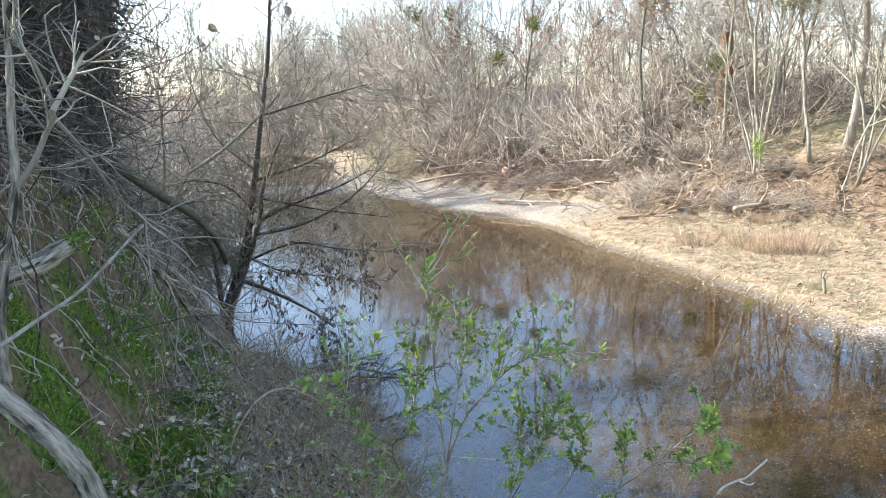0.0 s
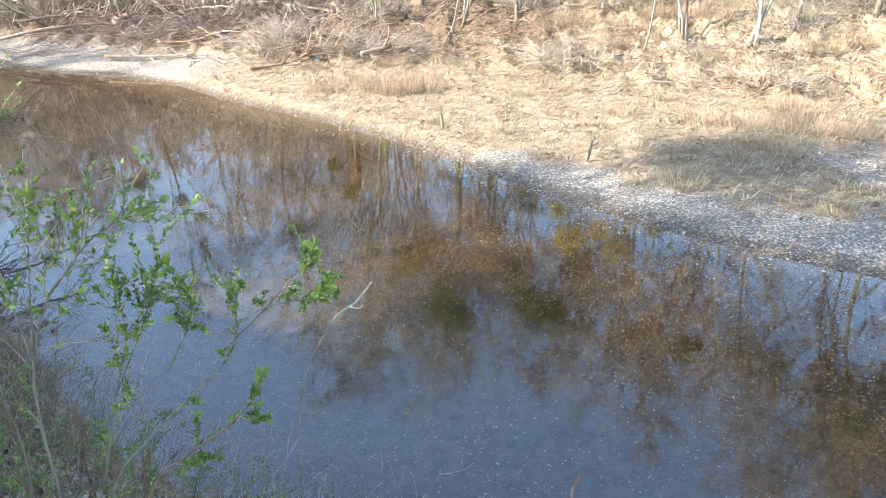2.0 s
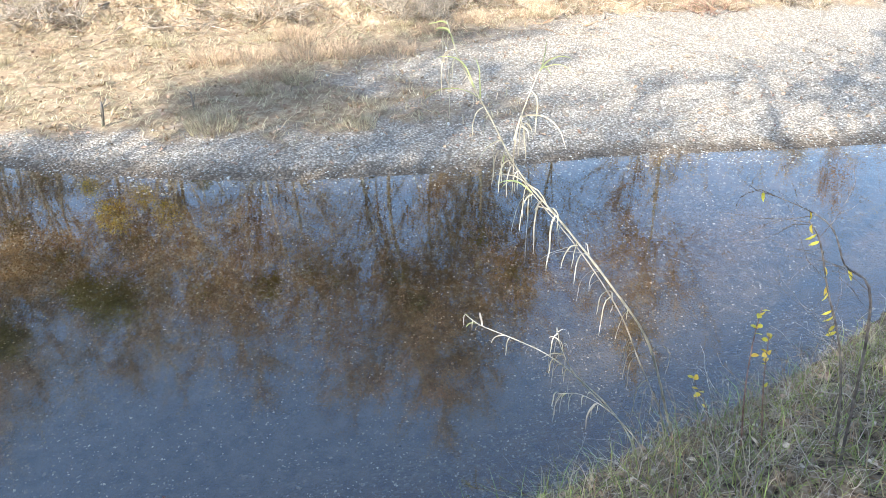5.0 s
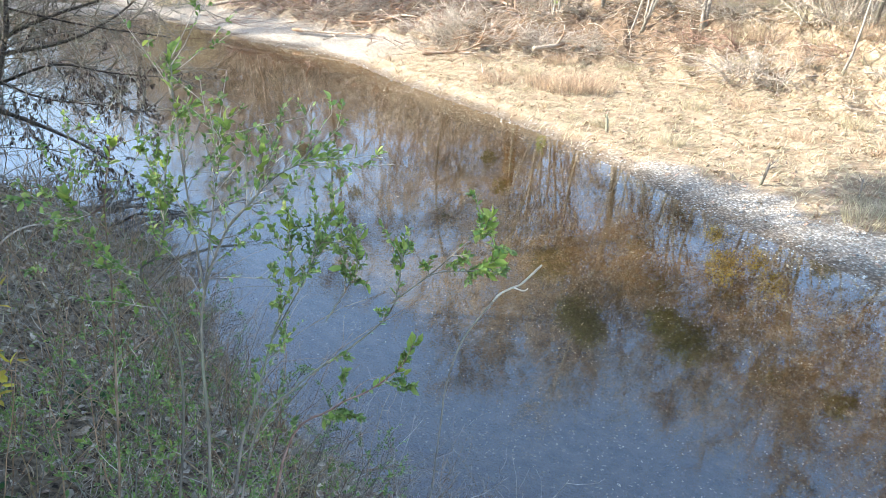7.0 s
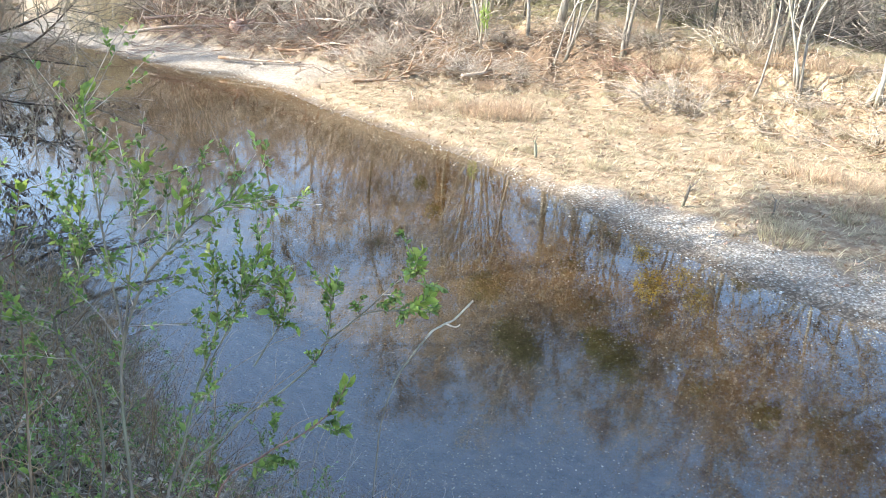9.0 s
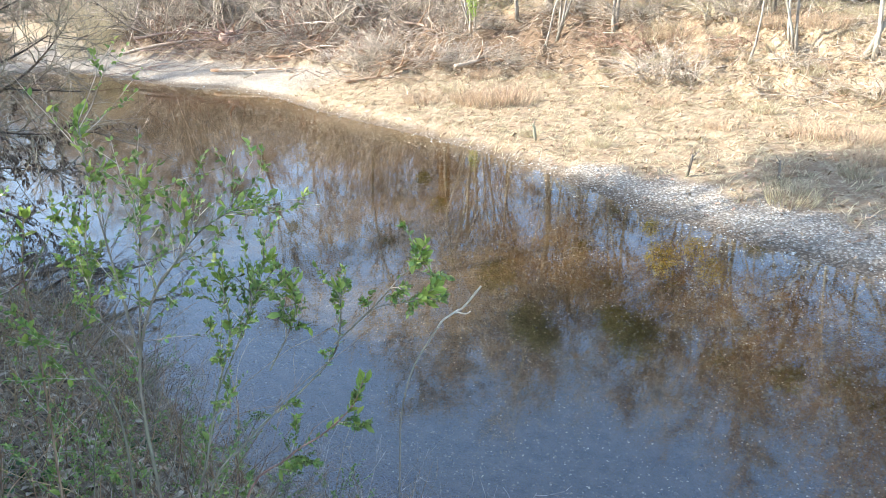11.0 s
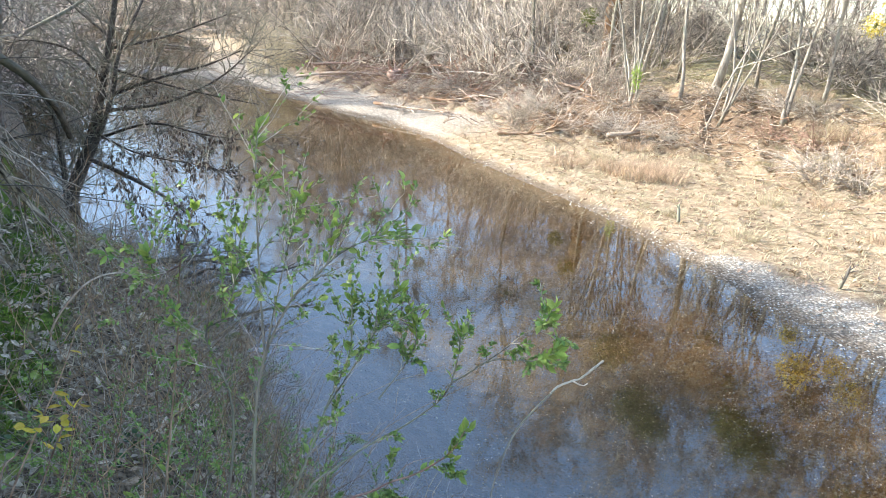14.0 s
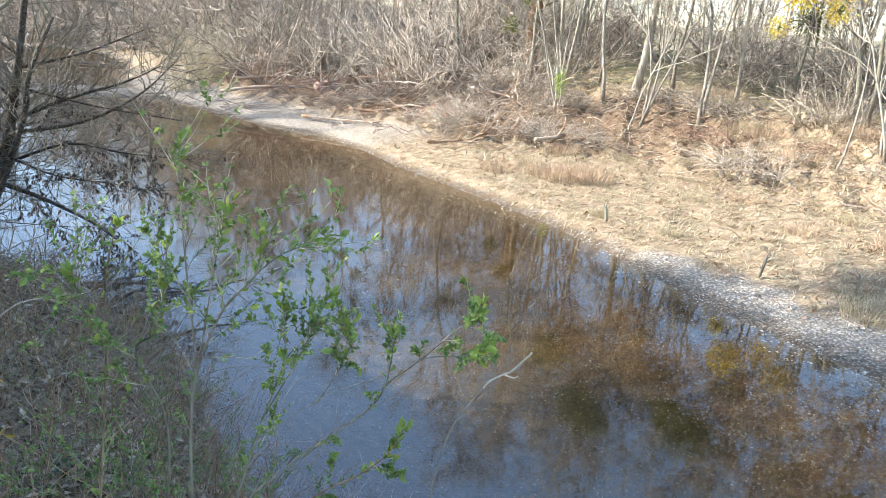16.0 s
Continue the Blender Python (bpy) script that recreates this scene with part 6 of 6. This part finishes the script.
# ---- driftwood, stump and weeds along the far bank ----
def log(label, points, r0, r1, material, seed, twigs=6):
    rng = np.random.default_rng(seed)
    t = thing("log", label, "driftwood", group="driftwood on the far bank")
    line = [np.array(p, float) for p in points]
    for p in line:
        p[2] = max(p[2] * 0.35 + 0.65 * (height(p[0], p[1]) + r0 * 0.8), height(p[0], p[1]) + r0 * 0.4)
    l = limb(t, "trunk", line, 0.62 * r0, 0.6 * r1, material, "", 8, 6, 0.10, seed)
    for k in range(twigs):
        p, d = along(l, rng.uniform(0.3, 1))
        w = wander(rng, p, aside(rng, d, 0.8) + np.array((0, 0, 0.3)), rng.uniform(0.3, 0.9), 4, 0.15)
        g = Geo()
        g.tube(w, taper(r1 * 0.5 + 0.006, 0.005, len(w)), 5)
        part("branch", g.mesh("branch", material), t)
    return t


log("long bleached trunk lying at the foot of the bank", [(-0.85, 23.99, 0.91), (0.21, 23.67, 0.98), (1.34, 23.30, 1.04), (2.32, 22.88, 0.92)], 0.09, 0.05, DRIFT, 101, 4)
log("bleached branch lying on the gravel edge", [(1.49, 20.45, 0.45), (2.40, 19.76, 0.45), (3.43, 18.99, 0.41)], 0.07, 0.03, DRIFT, 102)
log("grey fallen branch against the bank", [(2.80, 20.31, 0.66), (3.55, 19.94, 0.79), (4.35, 19.52, 0.92)], 0.07, 0.04, DRIFT, 103)
log("dark-ended driftwood branch on the bench", [(4.16, 16.38, 0.40), (4.64, 16.29, 0.40), (5.13, 16.17, 0.51), (5.55, 16.07, 0.91)], 0.06, 0.03, DRIFT, 104, 9)
log("short pale log on the slope", [(6.42, 15.20, 1.03), (6.79, 15.20, 1.13), (7.17, 15.19, 1.23)], 0.08, 0.06, DRIFT, 105, 2)
log("dark log lying across the far pool", [(-7.71, 37.21, 0.36), (-6.48, 36.94, 0.14), (-5.55, 36.58, 0.02)], 0.09, 0.06, DARK_TWIG, 106, 5)
log("reddish fallen trunk leaning on the bank", [(-0.35, 24.50, 1.47), (0.82, 24.24, 1.61), (2.33, 23.89, 0.86)], 0.08, 0.04, RED_WOOD, 107, 5)
log("forked dead branch with pale twigs", [(5.27, 16.16, 0.44), (5.91, 16.16, 0.89), (6.34, 16.21, 1.07)], 0.05, 0.02, DRIFT, 108, 9)
log("slanting pale dead branch on the slope", [(5.99, 19.08, 2.26), (6.92, 18.23, 1.40), (6.29, 17.93, 1.87)], 0.07, 0.04, DRIFT, 109, 6)


def root_stump():
    rng = np.random.default_rng(111)
    x, y = 2.5, 22.7
    t = thing("stump", "reddish rotten upturned stump on the far bank", "stump")
    z = height(x, y)
    g = Geo()
    l = wander(rng, (x, y, z - 0.1), (-0.9, -0.2, 0.6), 0.6, 5, 0.1)
    g.tube(l, np.array((0.32, 0.24, 0.22, 0.2, 0.16, 0.1)), 10)
    part("trunk", g.mesh("trunk", RED_WOOD), t)
    for k in range(18):
        a = rng.uniform(0, 6.283)
        w = wander(rng, (x - rng.uniform(0, 0.4), y, z + rng.uniform(0.05, 0.35)), (math.cos(a), math.sin(a), rng.uniform(-0.4, 0.7)), rng.uniform(0.4, 1.0), 5, 0.25, -0.05)
        g = Geo()
        g.tube(w, taper(0.05, 0.012, len(w)), 6)
        part("root", g.mesh("root", RED_WOOD), t)
    return t


root_stump()


def rust_snag():
    rng = np.random.default_rng(112)
    x, y = 8.7, 21.6
    t = thing("snag", "rust-orange rotten trunk broken off among the trees", "dead tree")
    l = wander(rng, (x, y, height(x, y) - 0.1), (0.02, 0.0, 1), 3.3, 7, 0.04)
    part("trunk", furrowed("trunk", l, np.array((0.26, 0.22, 0.21, 0.20, 0.21, 0.19, 0.19, 0.14)), RUST_WOOD, 7, 18, 0.08, 0.12), t)
    for k in range(5):
        p, d = along(l, rng.uniform(0.5, 0.95))
        w = wander(rng, p, aside(rng, d, 0.8), rng.uniform(0.4, 1.2), 4, 0.2)
        g = Geo()
        g.tube(w, taper(0.05, 0.015, len(w)), 6)
        part("branch", g.mesh("branch", MID_BARK), t)


rust_snag()
for x, y, a, s in ((7.6, 18.9, 20, 0.5), (8.3, 20.3, 140, 0.7), (6.9, 19.6, 70, 0.6)):
    again(bush[5], x, y, a, s)


def stick_pile(label, x, y, n, size, material, seed, long=1.0, wide=1.0):
    """A heap of washed-up sticks."""
    rng = np.random.default_rng(seed)
    t = thing("stick_pile", label, "driftwood", group="stick piles on the far bank")
    g = Geo()
    for k in range(n):
        px, py = x + rng.normal(0, size * wide), y + rng.normal(0, size)
        a = rng.normal(0.3, 0.8)
        w = wander(rng, (px, py, height(px, py) + rng.uniform(0, 0.35)), (math.cos(a), math.sin(a) * 0.7, rng.normal(0.05, 0.25)), rng.uniform(0.3, 1.3) * long, 5, 0.22, -0.03)
        w[:, 2] = np.maximum(w[:, 2], land(w[:, 0], w[:, 1])[0] + 0.01)
        g.tube(w, taper(rng.uniform(0.005, 0.012) * (1.9 if rng.uniform() < 0.1 else 1.0), 0.003, len(w)), 4)
    tagged(part("driftwood_mass", g.mesh("driftwood_mass", material), t), kind="stuff")


stick_pile("pile of reddish washed-up sticks under the bank", 1.2, 23.0, 130, 0.8, RED_WOOD, 121, 1.2, 1.5)
stick_pile("pile of bleached sticks under the bank", 3.2, 20.6, 120, 0.7, DRIFT, 122, 1.1, 1.2)
stick_pile("pile of bleached branches on the bench", 5.3, 16.6, 110, 0.5, DRIFT, 123, 0.9, 1.2)
stick_pile("scattered dead branches on the slope", 7.0, 16.4, 130, 0.9, DRIFT, 124, 1.0, 1.2)
stick_pile("tangle of dead sticks below the pale trees", 9.4, 14.5, 120, 0.8, DRIFT, 125, 0.9, 1.2)
stick_pile("tangle of grey sticks at the bank's foot", 12.0, 9.4, 120, 1.0, DRIFT, 126, 0.9, 1.0)
stick_pile("reddish sticks on the eroded slope", 5.2, 19.2, 130, 0.9, RED_WOOD, 127, 1.0, 1.2)
stick_pile("pale sticks at the edge of the gravel plain", 15.5, 3.2, 110, 1.0, DRIFT, 128, 0.9, 1.0)


for k, (x, y, m) in enumerate(((6.0, 18.4, DRIFT), (8.2, 15.6, DRIFT), (10.6, 12.6, DRIFT), (7.8, 17.8, PALE_TWIG), (11.4, 11.2, PALE_TWIG), (13.0, 7.6, DRIFT), (4.4, 20.8, PALE_TWIG), (9.8, 16.2, PALE_TWIG), (2.6, 22.8, DRIFT), (12.2, 13.4, PALE_TWIG))):
    stick_pile("bleached fallen branches strewn over the slope", x, y, 80, 1.0, m, 200 + k, 0.8, 1.2)


def tussock(label, seed, n, tall, wide, material, group):
    """A clump of fine upright stalks."""
    rng = np.random.default_rng(seed)
    t = thing("tussock", label, "grass", group=group)
    g = Geo()
    for _ in range(n):
        a, r = rng.uniform(0, 6.283), wide * rng.uniform(0, 1) ** 0.5
        p = np.array((r * math.cos(a), r * math.sin(a), -0.03))
        w = wander(rng, p, (math.cos(a) * 0.35, math.sin(a) * 0.35, 1), tall * rng.uniform(0.5, 1.1), 3, 0.12, -0.04)
        g.blade(w, rng.uniform(0.004, 0.009), rng.normal(0, 1, 3))
        if rng.uniform() < 0.5:
            q, d = along(w, rng.uniform(0.4, 0.9))
            g.blade([q, q + aside(rng, d, 0.7) * tall * 0.12, q + aside(rng, d, 0.9) * tall * 0.2], 0.006, rng.normal(0, 1, 3))
    tagged(part("stalk_mass", g.mesh("stalk_mass", material, False), t), kind="stuff")
    return t


brown = tussock("patch of reddish-brown dead weeds on the bench", 131, 420, 0.40, 0.5, BROWN_WEED, "weed patches on the bench")
set_down(brown, 6.3, 12.9)
for x, y, s in ((6.0, 13.3, 0.9), (6.7, 12.7, 0.9), (6.9, 13.2, 0.8), (9.7, 7.4, 0.8), (10.2, 6.7, 0.9), (9.4, 7.9, 0.7), (10.6, 6.2, 0.8), (8.6, 9.0, 0.6), (9.0, 6.6, 0.5), (11.0, 7.4, 0.8), (8.9, 10.8, 0.6)):
    again(brown, x, y, 57 * s * x, s)
straw = tussock("straw-coloured grass tussock on the bench", 132, 240, 0.32, 0.28, DRY_GRASS, "grass tussocks on the bench")
set_down(straw, 7.1, 6.15)
rng = np.random.default_rng(133)
k = 0
while k < 110:
    x, y = rng.uniform(4.5, 15), rng.uniform(3, 17.5)
    z, gr, ga, mo, li = land(x, y)
    if ga[0] < 0.6 or z[0] > 1.8 or (z[0] < 0.55 and k > 60):
        continue
    again(straw if rng.uniform() < 0.86 else brown, x, y, rng.uniform(0, 360), rng.uniform(0.35, 0.9) * (1.0 if z[0] < 0.55 else 1.25))
    k += 1
cane = tussock("clump of tall tan reeds on the gravel spit", 134, 420, 2.3, 0.7, DRY_GRASS, "tan reed clumps on the spit")
set_down(cane, -1.9, 26.3)
again(cane, -1.2, 26.9, 80, 0.8)


def stub(label, x, y, tall, r, seed):
    rng = np.random.default_rng(seed)
    t = thing("stub", label, "stump", group="dead stubs on the bench")
    l = wander(rng, (x, y, height(x, y) - 0.05), (0.05, 0.0, 1), tall + 0.05, 4, 0.08)
    g = Geo()
    g.tube(l, np.array((1.25, 1.0, 0.9, 0.95, 0.5)) * r, 8)
    part("stem", g.mesh("stem", BARK), t)
    for k in range(3):
        p, d = along(l, rng.uniform(0.3, 0.9))
        w = wander(rng, p, aside(rng, d, 0.7), rng.uniform(0.08, 0.2), 3, 0.2)
        g = Geo()
        g.tube(w, taper(r * 0.4, r * 0.15, len(w)), 5)
        part("spur", g.mesh("spur", BARK), t)


stub("dark broken stub standing in the dry grass", 5.84, 10.33, 0.28, 0.026, 141)
stub("thin dark stub at the edge of the gravel", 6.66, 7.55, 0.34, 0.022, 142)
stub("thin dark stub in the dry grass", 7.55, 6.8, 0.26, 0.016, 143)


# ---- greenery in the trees ----
def clump(label, seed, n, size, material, leaf, name="mistletoe"):
    rng = np.random.default_rng(seed)
    t = thing(name, label, name.replace("_", " "), group=name + " in the bare trees")
    g, s = Geo(), Geo()
    for _ in range(n):
        d = unit(rng.normal(0, 1, 3))
        p = d * size * rng.uniform(0.2, 1) ** 0.6 * rng.uniform(0.7, 1.1)
        g.leaf(p, d + rng.normal(0, 0.5, 3), rng.normal(0, 1, 3), leaf * rng.uniform(0.7, 1.3), leaf * 0.45)
    for _ in range(n // 8):
        w = wander(rng, (0, 0, 0), rng.normal(0, 1, 3), size * 0.9, 3, 0.2)
        s.tube(w, taper(0.008, 0.004, len(w)), 3)
    tagged(part("foliage", g.mesh("foliage", material, False), t), kind="stuff")
    tagged(part("spray", s.mesh("spray", OLIVE), t), kind="stuff")
    return t


ball = clump("round green mistletoe in a bare crown", 151, 260, 0.3, OLIVE, 0.09)
ball.location = (2.1, 25.2, 4.6)
for x, y, z, s in ((-0.8, 27.0, 6.4, 1.1), (0.6, 28.5, 6.5, 0.9), (3.5, 26.0, 5.8, 0.9), (7.4, 19.0, 4.0, 0.9), (7.1, 19.4, 3.2, 0.8), (4.2, 27.0, 7.0, 1.0), (16.0, 15.0, 5.2, 1.3), (15.2, 14.0, 5.0, 1.1), (12.3, 18.6, 6.2, 1.3), (9.8, 13.2, 5.6, 1.4), (13.0, 10.4, 6.6, 1.3)):
    c = copy_thing(ball, pose(x, y, z, 0, 0, 90 * s))
    c.scale = (s, s, s)
ivy = clump("yellow-green young leaves climbing a thin trunk", 152, 200, 0.28, LEAF_TIP, 0.08, "climber")
ivy.location = (7.5, 16.6, 1.9)
ivy.scale = (0.5, 0.5, 1.2)


crown = clump("big olive-green creeper crown high in a bare tree, two copies only for shade", 153, 1700, 1.0, OLIVE, 0.075, "creeper_crown")
crown.location, crown.scale = (9.6, 12.0, 5.4), (0.8, 0.8, 0.7)
# the two with x below 0 are unseen, added to shade the near bank
for x, y, z, s in ((8.5, 15.2, 6.4, 0.8), (8.1, 16.4, 5.4, 0.7), (8.9, 15.0, 6.9, 0.6), (-3.2, 1.2, 5.0, 1.0), (-2.6, 1.9, 4.4, 0.9), (14.9, 17.0, 3.9, 0.7)):
    c = copy_thing(crown, pose(x, y, z, 0, 0, 80 * s))
    c.scale = (s, s, 0.8 * s)
oak = clump("patch of withered brown oak leaves in a bare crown", 154, 500, 0.8, LEAF_DEAD, 0.11, "oak_foliage")
oak.location = (15.2, 16.2, 4.4)
for x, y, z, s in ((13.2, 18.0, 4.8, 0.9), (11.9, 16.4, 6.4, 1.1), (14.2, 9.0, 6.8, 0.9), (13.8, 6.4, 6.6, 0.9), (15.5, 4.5, 6.2, 1.0), (9.6, 18.5, 6.2, 0.9), (11.2, 17.2, 6.6, 0.9), (13.4, 15.4, 6.4, 1.0), (12.4, 12.0, 6.8, 0.9), (13.2, 9.2, 6.0, 0.8), (14.8, 7.4, 6.6, 1.0), (15.4, 5.4, 5.4, 0.8), (6.4, 21.2, 5.8, 0.8), (8.0, 19.4, 6.2, 0.8)):
    c = copy_thing(oak, pose(x, y, z, 0, 0, 80 * s))
    c.scale = (s, s, s)
giant = tree("tree", "tall bare poplar with a high twiggy crown", 25, 12.5, 0.060, BARK, BROWN_TWIG, limbs=28, subs=6, twigs=5, low=0.35, spread=0.38, far=True)
set_down(giant, 12.6, 12.2, 0, 0.75)
for k, (x, y) in enumerate(((9.6, 18.6), (7.9, 19.6), (11.2, 17.4), (13.6, 15.6), (13.4, 9.4), (14.9, 7.6), (15.6, 5.6), (17.4, 6.6), (16.8, 13.0), (15.2, 17.0), (6.2, 21.4), (18.4, 1.6), (19.6, 4.8))):
    again(giant, x, y, 67 * k, 0.62 + 0.035 * (k * 7 % 9))


def far_wood():
    """The hazy wood at the back, too far to tell one tree from the next."""
    rng = np.random.default_rng(161)
    g = Geo()
    n = 0
    while n < 800:
        a, r = rng.uniform(-0.9, 2.2), rng.uniform(38, 95)
        x, y = r * math.sin(a), r * math.cos(a)
        d, side = reach(np.array([[x, y]]), FOOT)
        dn, sn = reach(np.array([[x, y]]), NEAR)
        if not ((side[0] > 0 and d[0] > 3) or (sn[0] < 0 and dn[0] > 3)):
            continue
        n += 1
        tall, z = rng.uniform(4, 12), height(x, y)
        l = wander(rng, (x, y, z), (0, 0, 1), tall, 3, 0.06)
        g.tube(l, taper(0.05, 0.015, len(l)), 3)
        for _ in range(16):
            p, dd = along(l, rng.uniform(0.1, 1))
            w = wander(rng, p, aside(rng, dd, 0.7), tall * rng.uniform(0.15, 0.4), 2, 0.2, 0.1)
            g.tube(w, taper(0.016, 0.009, len(w)), 3)
    n = 0
    while n < 330:
        a, r = rng.uniform(-0.62, -0.08), rng.uniform(34, 66)
        x, y = r * math.sin(a), r * math.cos(a)
        d, side = reach(np.array([[x, y]]), FOOT)
        dn, sn = reach(np.array([[x, y]]), NEAR)
        if not ((side[0] > 0 and d[0] > 1) or (sn[0] < 0 and dn[0] > 1)):
            continue
        n += 1
        tall, z = rng.uniform(3.5, 8), height(x, y)
        l = wander(rng, (x, y, z), (0, 0, 1), tall, 3, 0.08)
        g.tube(l, taper(0.035, 0.012, len(l)), 3)
        for _ in range(34):
            p, dd = along(l, rng.uniform(0.05, 1))
            w = wander(rng, p, aside(rng, dd, 0.6), tall * rng.uniform(0.15, 0.42), 3, 0.2, 0.1)
            g.tube(w, taper(0.012, 0.007, len(w)), 3)
    return tagged(new("far_wood", g.mesh("far_wood", TWIG)), "distant bare grey-brown woodland", "woodland", kind="stuff")


far_wood()


# ---- the left bank upstream, the trees behind the camera, and unseen crowns for shade ----
rng = np.random.default_rng(171)
k = 0
while k < 46:
    x, y = rng.uniform(-26, -4), rng.uniform(11, 48)
    d, side = reach(np.array([[x, y]]), NEAR)
    if side[0] > 0 or d[0] > 6 or d[0] < 0.2:
        continue
    again(bush[int(rng.integers(0, 3))], x, y, rng.uniform(0, 360), rng.uniform(0.9, 1.8))
    k += 1
k = 0
while k < 22:
    x, y = rng.uniform(-24, -3), rng.uniform(44, 62)
    d, side = reach(np.array([[x, y]]), FAR)
    if side[0] < 0 or d[0] > 6:
        continue
    again(bush[int(rng.integers(0, 3))], x, y, rng.uniform(0, 360), rng.uniform(1.4, 2.4))
    k += 1
for x, y, kind_, s in ((-7.8, 15.5, 2, 0.6), (-9.5, 20, 0, 0.6), (-11.5, 24, 2, 1.0), (-14, 28, 1, 1.0), (-17, 33, 3, 1.0), (-20, 37, 0, 1.0), (-6.8, 12.6, 2, 0.5), (-4.9, 12.2, 0, 0.5), (-24, 43, 2, 1.3), (-13, 19, 1, 0.8), (-18, 27, 0, 1.2),
                       (-10, 54, 2, 1.3), (-13, 56, 0, 1.1), (-16, 55, 2, 1.3), (-7, 53, 1, 1.1), (-4.5, 50, 2, 1.2), (-19, 59, 2, 1.4), (-3, 46, 2, 1.2), (-2.2, 40, 2, 1.1), (-1.5, 36, 2, 1.2), (-1.2, 32, 2, 1.1), (-0.4, 30, 1, 0.9), (-2.0, 30.5, 2, 0.8)):
    again(wood[kind_], x, y, rng.uniform(0, 360), s)
# trees added out of view; those on the left shade the near bank
for x, y, kind_, s in ((-3.3, 1.4, 0, 1.0), (-4.6, 2.8, 1, 1.2), (-2.6, -0.6, 3, 1.0), (-4.6, -5.2, 3, 1.1), (-6.5, 1.0, 1, 1.1), (-1.0, -6.5, 0, 1.1), (3.5, -7.5, 1, 1.0), (-6.8, 7.5, 0, 0.7)):
    again(wood[kind_], x, y, rng.uniform(0, 360), s, "unseen bare tree added on the near bank behind the water's edge")
for x, y, s in ((-5.9, 8.6, 0.7), (-6.9, 10.4, 0.75), (-5.2, 6.9, 0.62), (-6.2, 5.2, 0.62)):
    again(giant, x, y, 50 * x, s, "tall bare poplar on the near bank")
# leaf crowns added out of view, to shade the river, gravel strip and bench
for x, y, z, sc in ((-5.6, 9.9, 9.2, 0.9), (-6.6, 10.9, 9.9, 1.0), (-5.0, 10.6, 8.6, 0.8), (-7.4, 11.6, 8.2, 0.9), (-6.2, 10.2, 7.3, 0.7), (-5.6, 8.8, 7.6, 0.7), (-4.7, 4.9, 3.8, 1.0), (-4.9, 5.9, 4.8, 1.1), (-4.9, 6.4, 6.3, 1.0), (-5.1, 5.0, 5.6, 1.1), (-5.5, 7.3, 5.2, 1.1), (-6.1, 8.4, 5.8, 1.1), (-4.9, 4.0, 4.8, 1.0)):
    c = copy_thing(crown, pose(x, y, z, 0, 0, 80 * sc))
    c.scale = (1.2 * sc, 1.2 * sc, 0.8 * sc)
    tagged(c, "unseen olive-green leaf crown added above the near bank for shade")
sun_leaves = clump("bright yellow-green leaves catching the sun", 155, 420, 0.5, LEAF_YELLOW, 0.09, "autumn_foliage")
sun_leaves.location = (11.39, 13.45, 4.29)
for dx, dy, dz, sc in ((0.55, -0.5, -0.35, 0.7), (-0.2, 0.3, -0.75, 0.55), (0.9, -0.8, 0.2, 0.8)):
    c = copy_thing(sun_leaves, pose(11.39 + dx, 13.45 + dy, 4.29 + dz, 0, 0, 90 * sc))
    c.scale = (sc, sc, sc)
for x, y, kind_, sc in ((-8.2, 20.5, 4, 0.9), (-9.3, 23.5, 5, 1.2), (-10.6, 26.0, 4, 1.1), (-11.8, 29.0, 5, 1.4), (-13.2, 31.5, 4, 1.3), (-7.4, 17.8, 5, 0.8), (-15.0, 34.5, 4, 1.4), (-9.0, 50.5, 4, 1.5), (-11.5, 52.0, 5, 1.7), (-6.4, 50.5, 5, 1.5), (-4.4, 46.0, 4, 1.4), (-14.5, 53.5, 4, 1.6), (-3.4, 41.0, 5, 1.4), (-17.5, 36.5, 5, 1.5)):
    again(bush[kind_], x, y, 90 * sc + 37 * x, sc, "tall grey thicket on the bank upstream")
